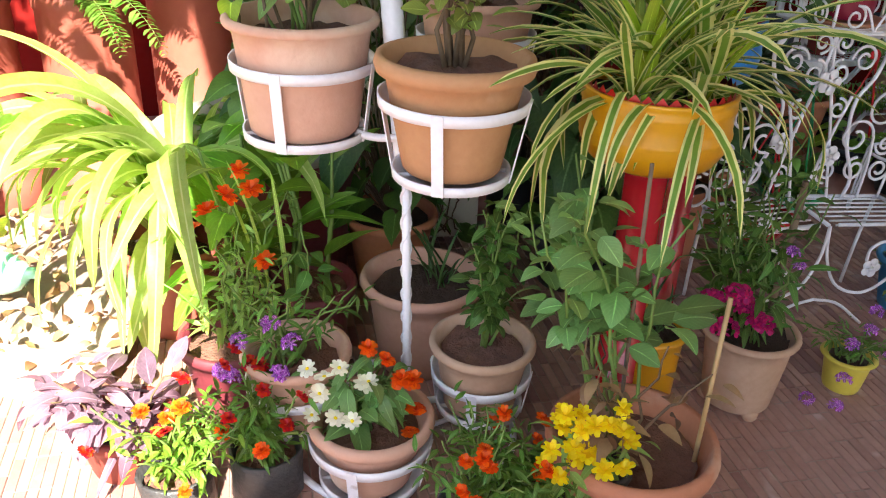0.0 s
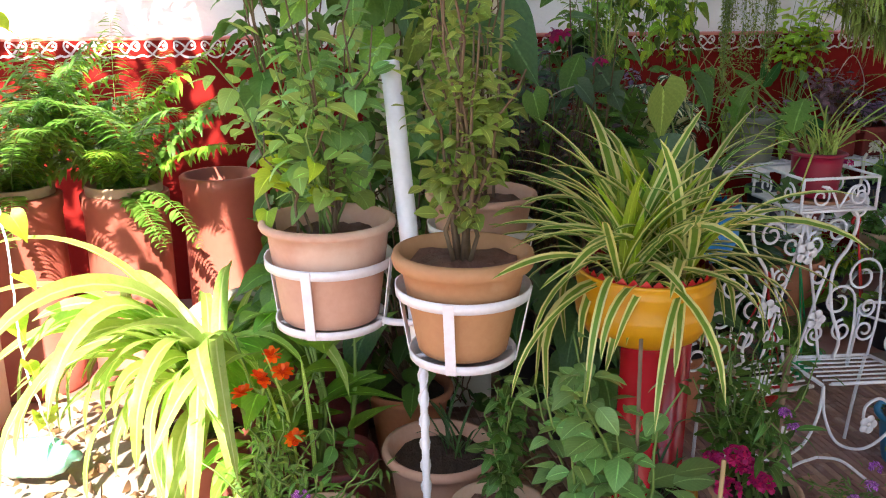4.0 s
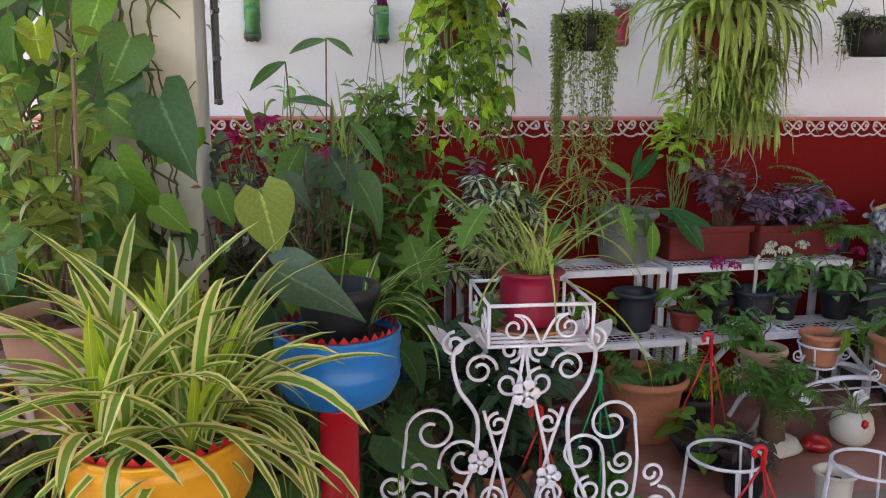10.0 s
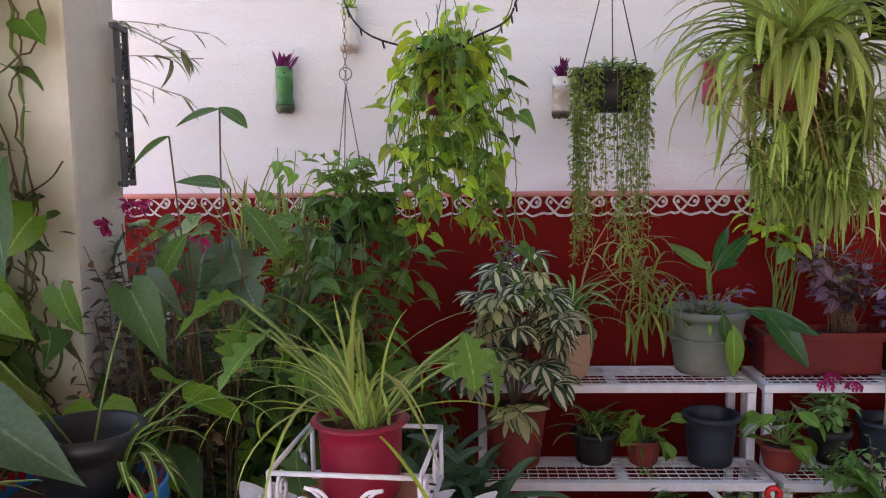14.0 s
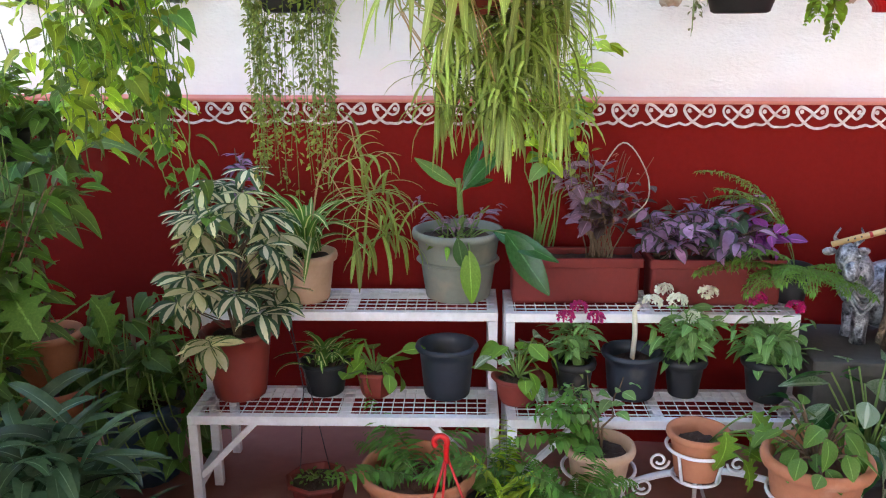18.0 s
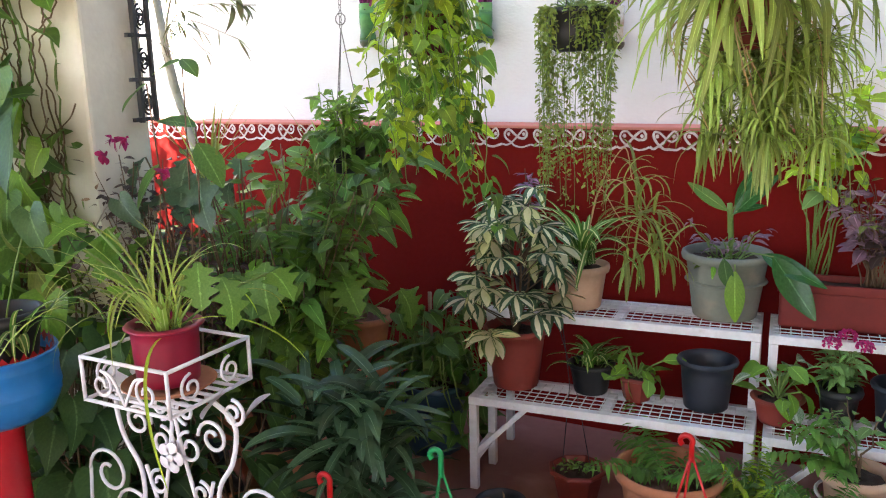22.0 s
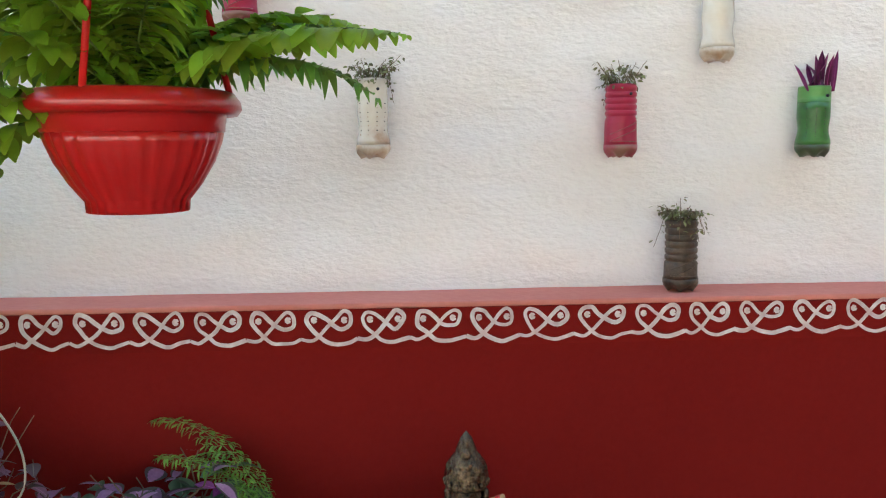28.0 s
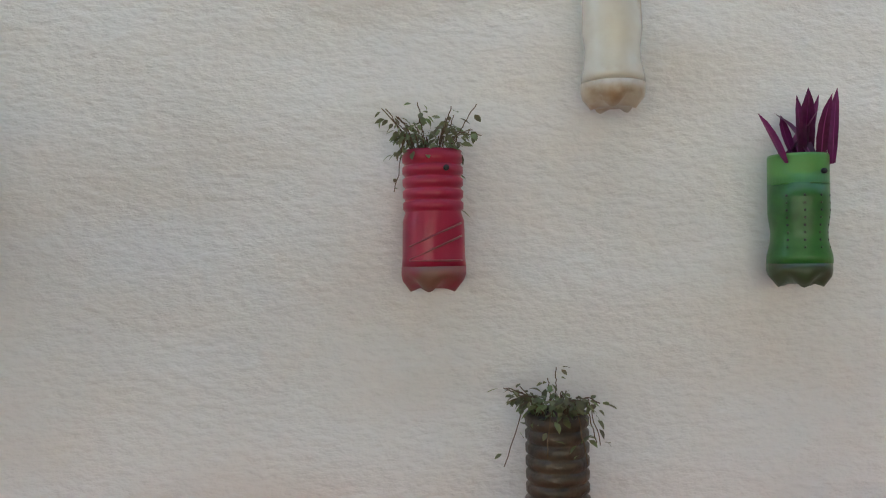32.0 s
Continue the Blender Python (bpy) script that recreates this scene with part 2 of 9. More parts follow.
M = {
    "white_wall": material("white limewash", (0.82, 0.80, 0.79), (0.72, 0.69, 0.68), rough=0.85, scale=2.2, fine=58.0, bump=1.0, spread=0.9, wear=(0.8, 0.66, (0.64, 0.58, 0.55)), stretch=1.9, deep=0.008),
    "dado": material("maroon wall paint", (0.19, 0.008, 0.006), (0.16, 0.0065, 0.005), rough=0.9, scale=2.0, fine=50, bump=0.2, wear=(2.5, 0.68, (0.19, 0.028, 0.022)), spec=0.15),
    "ledge": material("pink ledge paint", (0.63, 0.23, 0.18), (0.54, 0.17, 0.13), rough=0.8, scale=3, bump=0.3, spec=0.25),
    "motif": material("white brush paint", (0.74, 0.66, 0.64), (0.52, 0.38, 0.36), rough=0.8, scale=30, bump=0.2),
    "oxide": material("red oxide floor", (0.37, 0.165, 0.125), (0.28, 0.115, 0.09), rough=0.42, scale=1.7, fine=25, bump=0.15, wear=(3.0, 0.58, (0.44, 0.25, 0.20))),
    "brick": material("clay paving brick", (0.385, 0.225, 0.175), (0.285, 0.15, 0.115), rough=0.75, scale=6, fine=60, bump=0.4, wear=(9, 0.60, (0.46, 0.33, 0.28)), island=0.28),
    "joint": material("sand joint", (0.33, 0.25, 0.20), rough=0.95, scale=12, fine=90),
    "plaster": material("cream plaster", (0.72, 0.68, 0.58), (0.62, 0.57, 0.48), rough=0.85, scale=2.2, fine=40, bump=0.4, wear=(3.5, 0.64, (0.50, 0.46, 0.38))),
    "slab": material("grey ceiling paint", (0.42, 0.42, 0.41), rough=0.9, scale=2),
    "teal": material("pale blue house paint", (0.15, 0.40, 0.46), (0.12, 0.35, 0.41), rough=0.8, scale=1.5),
    "timber": material("brown shutter wood", (0.13, 0.05, 0.022), (0.08, 0.03, 0.014), rough=0.6, scale=6),
    "shade_glass": material("dark window glass", (0.02, 0.035, 0.035), rough=0.3, scale=3),
    "white_iron": material("white enamelled iron", (0.80, 0.78, 0.82), (0.66, 0.63, 0.66), rough=0.38, scale=20, fine=90, bump=0.1, wear=(26, 0.70, (0.42, 0.33, 0.29))),
    "black_iron": material("black painted iron", (0.025, 0.024, 0.027), rough=0.45, scale=30),
    "terra": material("terracotta", (0.48, 0.19, 0.10), (0.38, 0.14, 0.07), rough=0.85, scale=7, fine=70, bump=0.3, wear=(5, 0.62, (0.56, 0.34, 0.23))),
    "terra_pink": material("pinkish terracotta", (0.56, 0.33, 0.24), (0.48, 0.26, 0.18), rough=0.85, scale=6, fine=70, bump=0.3, wear=(4, 0.60, (0.62, 0.45, 0.35))),
    "terra_tan": material("tan terracotta", (0.50, 0.33, 0.23), (0.40, 0.24, 0.15), rough=0.8, scale=5, fine=70, bump=0.3),
    "terra_ochre": material("ochre terracotta", (0.46, 0.24, 0.115), (0.38, 0.18, 0.08), rough=0.75, scale=5, fine=70, bump=0.25, wear=(5, 0.60, (0.54, 0.36, 0.22))),
    "red_plastic_pot": material("brick red plastic", (0.235, 0.036, 0.025), (0.19, 0.028, 0.02), rough=0.55, scale=8, bump=0.08, wear=(7, 0.66, (0.27, 0.09, 0.06))),
    "crimson": material("crimson plastic", (0.26, 0.004, 0.03), (0.21, 0.0035, 0.024), rough=0.4, scale=8, bump=0.05),
    "red_gloss": material("glossy red plastic", (0.46, 0.010, 0.012), (0.38, 0.008, 0.010), rough=0.28, scale=5, bump=0.05, clear=0.3),
    "red_pipe": material("red painted pipe", (0.40, 0.105, 0.07), (0.32, 0.078, 0.052), rough=0.6, scale=3, fine=30, bump=0.3, wear=(6, 0.67, (0.48, 0.18, 0.13))),
    "red_post": material("glossy red post", (0.42, 0.008, 0.018), (0.36, 0.007, 0.015), rough=0.25, scale=4, bump=0.06, clear=0.3),
    "yellow": material("yellow paint", (0.68, 0.32, 0.008), (0.58, 0.26, 0.006), rough=0.35, scale=5, bump=0.08, clear=0.2),
    "lemon": material("lemon plastic", (0.66, 0.52, 0.07), rough=0.45, scale=6, bump=0.08),
    "blue": material("bright blue paint", (0.012, 0.20, 0.56), (0.010, 0.16, 0.46), rough=0.33, scale=5, bump=0.08, clear=0.25),
    "cyan_pot": material("blue plastic", (0.04, 0.24, 0.44), (0.03, 0.18, 0.35), rough=0.45, scale=7, bump=0.08),
    "black_plastic": material("black plastic", (0.010, 0.010, 0.012), (0.018, 0.018, 0.02), rough=0.5, scale=9, bump=0.1, wear=(12, 0.66, (0.10, 0.085, 0.07))),
    "navy_plastic": material("dark navy plastic", (0.022, 0.027, 0.04), (0.015, 0.018, 0.026), rough=0.5, scale=8, bump=0.06, wear=(8, 0.64, (0.07, 0.065, 0.06))),
    "blue_plastic_dark": material("dark blue plastic", (0.02, 0.055, 0.10), (0.03, 0.07, 0.12), rough=0.45, scale=9, bump=0.1),
    "bag": material("black nursery bag", (0.025, 0.024, 0.026), (0.05, 0.045, 0.042), rough=0.5, scale=18, fine=60, bump=0.8),
    "grey_clay": material("grey green clay", (0.20, 0.205, 0.165), (0.15, 0.155, 0.125), rough=0.8, scale=6, fine=60, bump=0.25, wear=(4, 0.63, (0.30, 0.24, 0.17))),
    "soil": material("dark soil", (0.075, 0.042, 0.028), (0.035, 0.02, 0.014), rough=0.95, scale=30, fine=160, bump=1.0, spread=0.9),
    "soil_red": material("reddish soil", (0.21, 0.095, 0.065), (0.10, 0.045, 0.03), rough=0.95, scale=30, fine=160, bump=1.0, spread=0.9),
    "stem": material("brown stem", (0.16, 0.10, 0.055), (0.10, 0.06, 0.03), rough=0.8, scale=20, bump=0.4),
    "green_stem": material("green stem", (0.16, 0.25, 0.05), (0.12, 0.19, 0.04), rough=0.6, scale=20),
    "pale_bark": material("pale grey bark", (0.46, 0.43, 0.36), (0.30, 0.27, 0.21), rough=0.85, scale=9, fine=60, bump=0.5),
    "bamboo": material("bamboo cane", (0.50, 0.33, 0.15), (0.42, 0.26, 0.11), rough=0.5, scale=14, bump=0.2),
    "grey_stick": material("weathered stick", (0.24, 0.16, 0.10), (0.17, 0.11, 0.07), rough=0.8, scale=14, bump=0.4),
    "bronze": material("aged bronze resin", (0.26, 0.18, 0.11), (0.014, 0.012, 0.010), rough=0.25, metal=0.75, scale=42, fine=140, bump=1.0, spread=0.5),
    "silver": material("silver and black resin", (0.55, 0.55, 0.58), (0.025, 0.025, 0.03), rough=0.32, metal=0.6, scale=46, fine=150, bump=1.0, spread=0.4),
    "white_bottle": material("cloudy white plastic", (0.72, 0.69, 0.62), (0.62, 0.56, 0.46), rough=0.25, scale=9, bump=0.1, wear=(8, 0.60, (0.40, 0.23, 0.12)), clear=0.3),
    "pink_bottle": material("magenta painted plastic", (0.40, 0.012, 0.055), (0.31, 0.010, 0.042), rough=0.34, scale=9, bump=0.1),
    "stain": material("mud stained plastic", (0.36, 0.22, 0.12), (0.60, 0.54, 0.44), rough=0.3, scale=22, bump=0.1, spread=0.35, clear=0.3),
    "pink_dark": material("muddy magenta plastic", (0.30, 0.03, 0.06), (0.22, 0.10, 0.07), rough=0.4, scale=24, bump=0.1, spread=0.3),
    "green_dark": material("muddy green plastic", (0.035, 0.085, 0.03), (0.06, 0.055, 0.03), rough=0.35, scale=24, bump=0.1, spread=0.4),
    "green_top": material("pale green plastic", (0.11, 0.29, 0.07), (0.08, 0.24, 0.05), rough=0.35, scale=14, bump=0.1),
    "green_bottle": material("green plastic", (0.06, 0.23, 0.045), (0.02, 0.085, 0.02), rough=0.33, scale=11, bump=0.1),
    "brown_bottle": material("mottled brown plastic", (0.11, 0.07, 0.042), (0.02, 0.015, 0.011), rough=0.42, scale=34, fine=90, bump=0.4, spread=0.5),
    "white_pot": material("white glazed clay", (0.66, 0.62, 0.52), (0.56, 0.52, 0.42), rough=0.5, scale=7, bump=0.1),
    "sponge": material("yellow sponge", (0.72, 0.60, 0.16), rough=0.9, scale=60, fine=200, bump=0.8),
    "wine_plastic": material("dark crimson plastic", (0.12, 0.004, 0.022), (0.09, 0.003, 0.016), rough=0.55, scale=8, bump=0.05),
    "wire": material("black cable", (0.02, 0.018, 0.02), rough=0.5, scale=30),
    "chain": material("dull chain", (0.30, 0.28, 0.27), (0.16, 0.14, 0.13), rough=0.4, metal=0.8, scale=40),
    "red_hook": material("red plastic hook", (0.60, 0.012, 0.014), rough=0.35, scale=20),
    "green_hook": material("green plastic hook", (0.012, 0.34, 0.10), rough=0.35, scale=20),
    "stone": material("weathered concrete", (0.33, 0.29, 0.25), (0.22, 0.19, 0.165), rough=0.9, scale=5, fine=50, bump=0.5),
    # statue block's cement, darkened to stand for the gloom behind the leaves
    "dark_cement": material("shade-darkened cement", (0.085, 0.075, 0.065), (0.05, 0.045, 0.04), rough=0.9, scale=6, fine=50, bump=0.5),
    "mauve": material("faded maroon tub", (0.20, 0.035, 0.045), (0.14, 0.025, 0.032), rough=0.5, scale=6, bump=0.2),
    "pet": material("green tinted clear plastic", (0.18, 0.55, 0.36), (0.30, 0.62, 0.50), rough=0.12, scale=10, clear=0.5),
    # foliage
    "leaf": leafy("green leaf", (0.115, 0.235, 0.04), (0.075, 0.165, 0.026)),
    "leaf_bright": leafy("bright green leaf", (0.17, 0.32, 0.035), (0.11, 0.24, 0.025)),
    "leaf_dark": leafy("dark green leaf", (0.058, 0.125, 0.034), (0.036, 0.09, 0.025)),
    "leaf_mid": leafy("mid green leaf", (0.095, 0.20, 0.04), (0.06, 0.14, 0.026)),
    "leaf_mint": leafy("soft blue green leaf", (0.19, 0.35, 0.11), (0.14, 0.28, 0.08)),
    "leaf_olive": leafy("olive green leaf", (0.22, 0.285, 0.06), (0.15, 0.215, 0.04)),
    "rose_leaf": leafy("soft green rose leaf", (0.20, 0.37, 0.10), (0.27, 0.38, 0.085), thin=0.45, spread=0.8),
    "rose_olive": leafy("olive rose leaf", (0.25, 0.32, 0.07), (0.17, 0.26, 0.055), thin=0.5, spread=0.8),
    "leaf_lime": leafy("lime leaf", (0.38, 0.51, 0.045), (0.25, 0.40, 0.025), thin=0.42),
    "pothos": leafy("fresh yellow-green leaf", (0.25, 0.40, 0.045), (0.17, 0.30, 0.03)),
    "trough_red": material("dull red trough plastic", (0.17, 0.014, 0.010), (0.13, 0.011, 0.009), rough=0.75, scale=10, bump=0.08),
    "leaf_strap": leafy("dark glossy strap leaf", (0.08, 0.14, 0.07), (0.05, 0.10, 0.05), rough=0.26, veins=0.0, island=0.35),
    "leaf_gloss": leafy("glossy deep green leaf", (0.035, 0.125, 0.03), (0.022, 0.085, 0.02), rough=0.22),
    "leaf_grey": leafy("grey green leaf", (0.075, 0.135, 0.07), (0.05, 0.095, 0.05), rough=0.36),
    "fern": leafy("fern green", (0.12, 0.27, 0.045), (0.08, 0.20, 0.028), stripe=None),
    "fern_bright": leafy("bright fern green", (0.25, 0.42, 0.04), (0.18, 0.34, 0.03), stripe=None),
    "fern_sun": leafy("sunlit fern green", (0.15, 0.30, 0.04), (0.10, 0.22, 0.03), stripe=None),
    "fern_dark": leafy("dark fern green", (0.045, 0.12, 0.03), (0.03, 0.085, 0.02), stripe=None),
    "spider": leafy("green leaf with yellow margins", (0.18, 0.33, 0.045), (0.13, 0.26, 0.03), stripe=(-0.26, (0.70, 0.69, 0.28)), island=0.25),
    "ribbon": leafy("green leaf with cream centre", (0.10, 0.24, 0.035), (0.07, 0.18, 0.022), stripe=(0.11, (0.62, 0.66, 0.28)), island=0.25, veins=0.0),
    "spider_edge": leafy("green leaf with cream margins", (0.085, 0.20, 0.035), (0.06, 0.15, 0.022), stripe=(-0.30, (0.56, 0.60, 0.36)), island=0.25),
    "spider_green": leafy("plain spider leaf", (0.39, 0.50, 0.13), (0.27, 0.38, 0.075), island=0.35, veins=0.0),
    "strap_lime": leafy("sunlit strap leaf", (0.36, 0.49, 0.13), (0.24, 0.38, 0.06), stripe=(0.05, (0.52, 0.60, 0.24)), veins=0.0, thin=0.5, island=0.45),
    "varieg": leafy("dark green leaf with cream centre", (0.07, 0.135, 0.06), (0.045, 0.10, 0.05), scale=30.0, stripe=(0.20, (0.76, 0.74, 0.50)), veins=0.0, island=0.35),
    "varieg_white": leafy("white splashed leaf", (0.07, 0.18, 0.05), (0.40, 0.46, 0.32), scale=60.0, spread=0.2, stripe=(0.10, (0.50, 0.56, 0.42))),
    "purple": leafy("purple silver leaf", (0.46, 0.27, 0.42), (0.24, 0.11, 0.21), stripe=(-0.31, (0.07, 0.06, 0.05)), rough=0.4, island=0.45),
    "purple_bright": leafy("bright violet leaf", (0.30, 0.06, 0.28), (0.16, 0.04, 0.17), rough=0.4, island=0.4),
    "cream_leaf": leafy("pale cream leaf with green edge", (0.70, 0.67, 0.42), (0.54, 0.54, 0.26), spread=0.5, stripe=(-0.36, (0.12, 0.19, 0.06)), island=0.3),
    "plum": leafy("dull plum leaf", (0.28, 0.16, 0.22), (0.15, 0.09, 0.11), rough=0.45),
    "rhoeo": leafy("dark red blade leaf", (0.20, 0.02, 0.10), (0.09, 0.01, 0.04), rough=0.35, veins=0.0),
    "dark_copper": leafy("dark coppery leaf", (0.075, 0.062, 0.042), (0.07, 0.032, 0.036), rough=0.4),
    "sprig": leafy("dusty sprig", (0.17, 0.24, 0.10), (0.14, 0.10, 0.065), stripe=None),
    "dry": leafy("dry leaf", (0.30, 0.19, 0.09), (0.22, 0.13, 0.06), stripe=None, thin=0.2),
    # flowers
    "f_orange": leafy("orange petal", (0.80, 0.16, 0.006), (0.66, 0.09, 0.004), stripe=None, island=0.2),
    "f_red": leafy("red petal", (0.58, 0.03, 0.008), (0.45, 0.015, 0.006), stripe=None, island=0.3),
    "f_yellow": leafy("yellow petal", (0.85, 0.74, 0.02), (0.80, 0.64, 0.01), stripe=None, island=0.15),
    "f_white": leafy("white petal", (0.82, 0.82, 0.70), (0.74, 0.74, 0.60), stripe=None, island=0.1),
    "f_violet": leafy("violet petal", (0.50, 0.12, 0.58), (0.38, 0.07, 0.46), stripe=(0.09, (0.75, 0.55, 0.72)), island=0.4, veins=0.0),
    "f_magenta": leafy("magenta petal", (0.58, 0.02, 0.17), (0.44, 0.012, 0.11), stripe=None, island=0.3),
    "f_bract": leafy("deep magenta bract", (0.38, 0.012, 0.10), (0.28, 0.008, 0.07), stripe=None, island=0.4),
    "f_cream": leafy("cream petal", (0.78, 0.72, 0.52), (0.66, 0.58, 0.38), stripe=None, island=0.2),
}

# ---- mesh helpers ----
RNG = np.random.default_rng(7)


class Mesh:
    """Collects vertices, faces and leaf coordinates for one mesh."""

    def __init__(self):
        self.v, self.f, self.uv, self.n = [], [], [], 0

    def add(self, verts, faces, uv=None):
        verts = np.asarray(verts, float).reshape(-1, 3)
        self.v.append(verts)
        self.uv.append(np.zeros((len(verts), 2)) + 0.25 if uv is None else np.asarray(uv, float).reshape(-1, 2))
        self.f.extend([[i + self.n for i in f] for f in faces])
        self.n += len(verts)
        return self

    def data(self, name, smooth=True):
        me = bpy.data.meshes.new(name)
        v, uv = np.concatenate(self.v), np.concatenate(self.uv)
        me.from_pydata(v.tolist(), [], self.f)
        layer = me.uv_layers.new(name="UVMap")
        idx = np.empty(len(me.loops), dtype=np.int32)
        me.loops.foreach_get("vertex_index", idx)
        layer.data.foreach_set("uv", uv[idx].ravel())
        if smooth:
            me.polygons.foreach_set("use_smooth", [True] * len(me.polygons))
        me.update()
        return me


def thing(name, x, y, z, label, category, group="", turn=0.0):
    ob = new(name)
    ob.empty_display_size = 0.05
    ob.matrix_basis = pose(x, y, z, 0, 0, turn)
    return tagged(ob, label, category, group)


def part(name, mesh, mat, parent=None, label="", smooth=True, m=None):
    data = mesh if isinstance(mesh, bpy.types.Mesh) else mesh.data(name, smooth)
    if not data.materials:
        data.materials.append(M[mat])
    stuff = name in ("stems", "leaves", "fronds", "stalks", "plantlets", "runners", "shade_plantlets", "shade_leaves", "pale_leaves", "twigs", "cut_stems")
    ob = new({"stems": "stem", "leaves": "foliage", "fronds": "frond", "stalks": "stalk", "plantlets": "plantlet", "runners": "runner", "shade_plantlets": "plantlet", "shade_leaves": "foliage", "pale_leaves": "foliage", "twigs": "twig", "cut_stems": "cut_stem"}.get(name, name), data)
    if stuff:
        tagged(ob, kind="stuff")
    if parent:
        ob.parent = parent
    if m is not None:
        ob.matrix_basis = m
    if label:
        ob["label"] = label
    return ob


def structure(name, mesh, mat, label, category, smooth=False):
    return tagged(part(name, mesh, mat, None, "", smooth), label, category, "", "structure")


def box(x0, y0, z0, x1, y1, z1, mesh=None, bev=0.0):
    """A box, with its upright and lying edges cut by bev."""
    mesh = mesh or Mesh()
    if not bev:
        v = [(x, y, z) for x in (x0, x1) for y in (y0, y1) for z in (z0, z1)]
        return mesh.add(v, [(0, 1, 3, 2), (4, 6, 7, 5), (0, 4, 5, 1), (2, 3, 7, 6), (0, 2, 6, 4), (1, 5, 7, 3)])
    bm = bmesh.new()
    bmesh.ops.create_cube(bm, size=1.0)
    for v in bm.verts:
        v.co = Vector(((x0 + x1) / 2 + v.co.x * (x1 - x0), (y0 + y1) / 2 + v.co.y * (y1 - y0), (z0 + z1) / 2 + v.co.z * (z1 - z0)))
    bmesh.ops.bevel(bm, geom=list(bm.edges), offset=bev, segments=2, profile=0.6, affect="EDGES")
    bm.verts.index_update()
    mesh.add([tuple(v.co) for v in bm.verts], [[v.index for v in f.verts] for f in bm.faces])
    bm.free()
    return mesh


def lathe(profile, seg=32, mesh=None, cx=0.0, cy=0.0, ribs=0, rib=0.0, wob=0.0, sides=0):
    """Turns (radius, height) pairs round the upright; ribs: flutes; sides: a polygon instead of a circle."""
    mesh = mesh or Mesh()
    seg = sides or seg
    a = np.arange(seg) * 2 * math.pi / seg
    v, n = [], len(profile)
    ph = RNG.random() * 6
    for r, z in profile:
        k = r * (1 + rib * np.cos(ribs * a)) if ribs else r + 0 * a
        k = k * (1 + wob * np.sin(2 * a + ph + z * 9) + wob * 0.6 * np.sin(3 * a + 2 * ph - z * 14))
        v.append(np.stack([cx + k * np.cos(a), cy + k * np.sin(a), z + 0 * a], 1))
    f = [(i * seg + j, i * seg + (j + 1) % seg, (i + 1) * seg + (j + 1) % seg, (i + 1) * seg + j) for i in range(n - 1) for j in range(seg)]
    if profile[0][0] > 1e-4:
        f.append(tuple(range(seg - 1, -1, -1)))
    if profile[-1][0] > 1e-4:
        f.append(tuple((n - 1) * seg + j for j in range(seg)))
    return mesh.add(np.concatenate(v), f)


def tube(points, r, mesh=None, seg=8, closed=False, taper=1.0):
    """A round rod along points."""
    mesh = mesh or Mesh()
    p = np.asarray(points, float)
    n = len(p)
    if closed:
        d = np.roll(p, -1, 0) - np.roll(p, 1, 0)
    else:
        d = np.gradient(p, axis=0) if n > 2 else np.repeat(p[1:] - p[:1], 2, 0)
    d /= np.linalg.norm(d, axis=1)[:, None] + 1e-9
    ref = np.array([0.31, 0.17, 0.93]) if abs(d[:, 2]).mean() < 0.9 else np.array([0.9, 0.3, 0.1])
    u = np.cross(d, ref)
    u /= np.linalg.norm(u, axis=1)[:, None] + 1e-9
    w = np.cross(d, u)
    a = np.arange(seg) * 2 * math.pi / seg
    rr = r * np.linspace(1, taper, n)[:, None, None]
    v = p[:, None] + rr * (np.cos(a)[None, :, None] * u[:, None] + np.sin(a)[None, :, None] * w[:, None])
    m = n if closed else n - 1
    f = [(i * seg + j, i * seg + (j + 1) % seg, ((i + 1) % n) * seg + (j + 1) % seg, ((i + 1) % n) * seg + j) for i in range(m) for j in range(seg)]
    if not closed:
        f += [tuple(range(seg - 1, -1, -1)), tuple((n - 1) * seg + j for j in range(seg))]
    return mesh.add(v.reshape(-1, 3), f)


def ring(cx, cy, z, r, thick, mesh=None, n=36):
    a = np.arange(n) * 2 * math.pi / n
    return tube(np.stack([cx + r * np.cos(a), cy + r * np.sin(a), z + 0 * a], 1), thick, mesh, 8, True)


def band(cx, cy, z0, z1, r0, r1, thick, mesh=None):
    """A flat iron hoop."""
    return lathe([(r0, z0), (r0 + thick, z0), (r1 + thick, z1), (r1, z1), (r0, z0 + 0.0002)], 40, mesh, cx, cy)


def bez(p, n=14):
    """A smooth curve through the given points."""
    p = np.asarray(p, float)
    if len(p) < 3:
        return np.linspace(p[0], p[-1], n)
    q = np.concatenate([[2 * p[0] - p[1]], p, [2 * p[-1] - p[-2]]])
    out = []
    for i in range(1, len(q) - 2):
        t = np.linspace(0, 1, n, endpoint=False)[:, None]
        a, b, c, d = q[i - 1], q[i], q[i + 1], q[i + 2]
        out.append(0.5 * ((2 * b) + (c - a) * t + (2 * a - 5 * b + 4 * c - d) * t * t + (3 * b - a - 3 * c + d) * t ** 3))
    return np.concatenate(out + [p[-1:]])


# ---- leaf templates: along +y from the stalk, face up +z ----


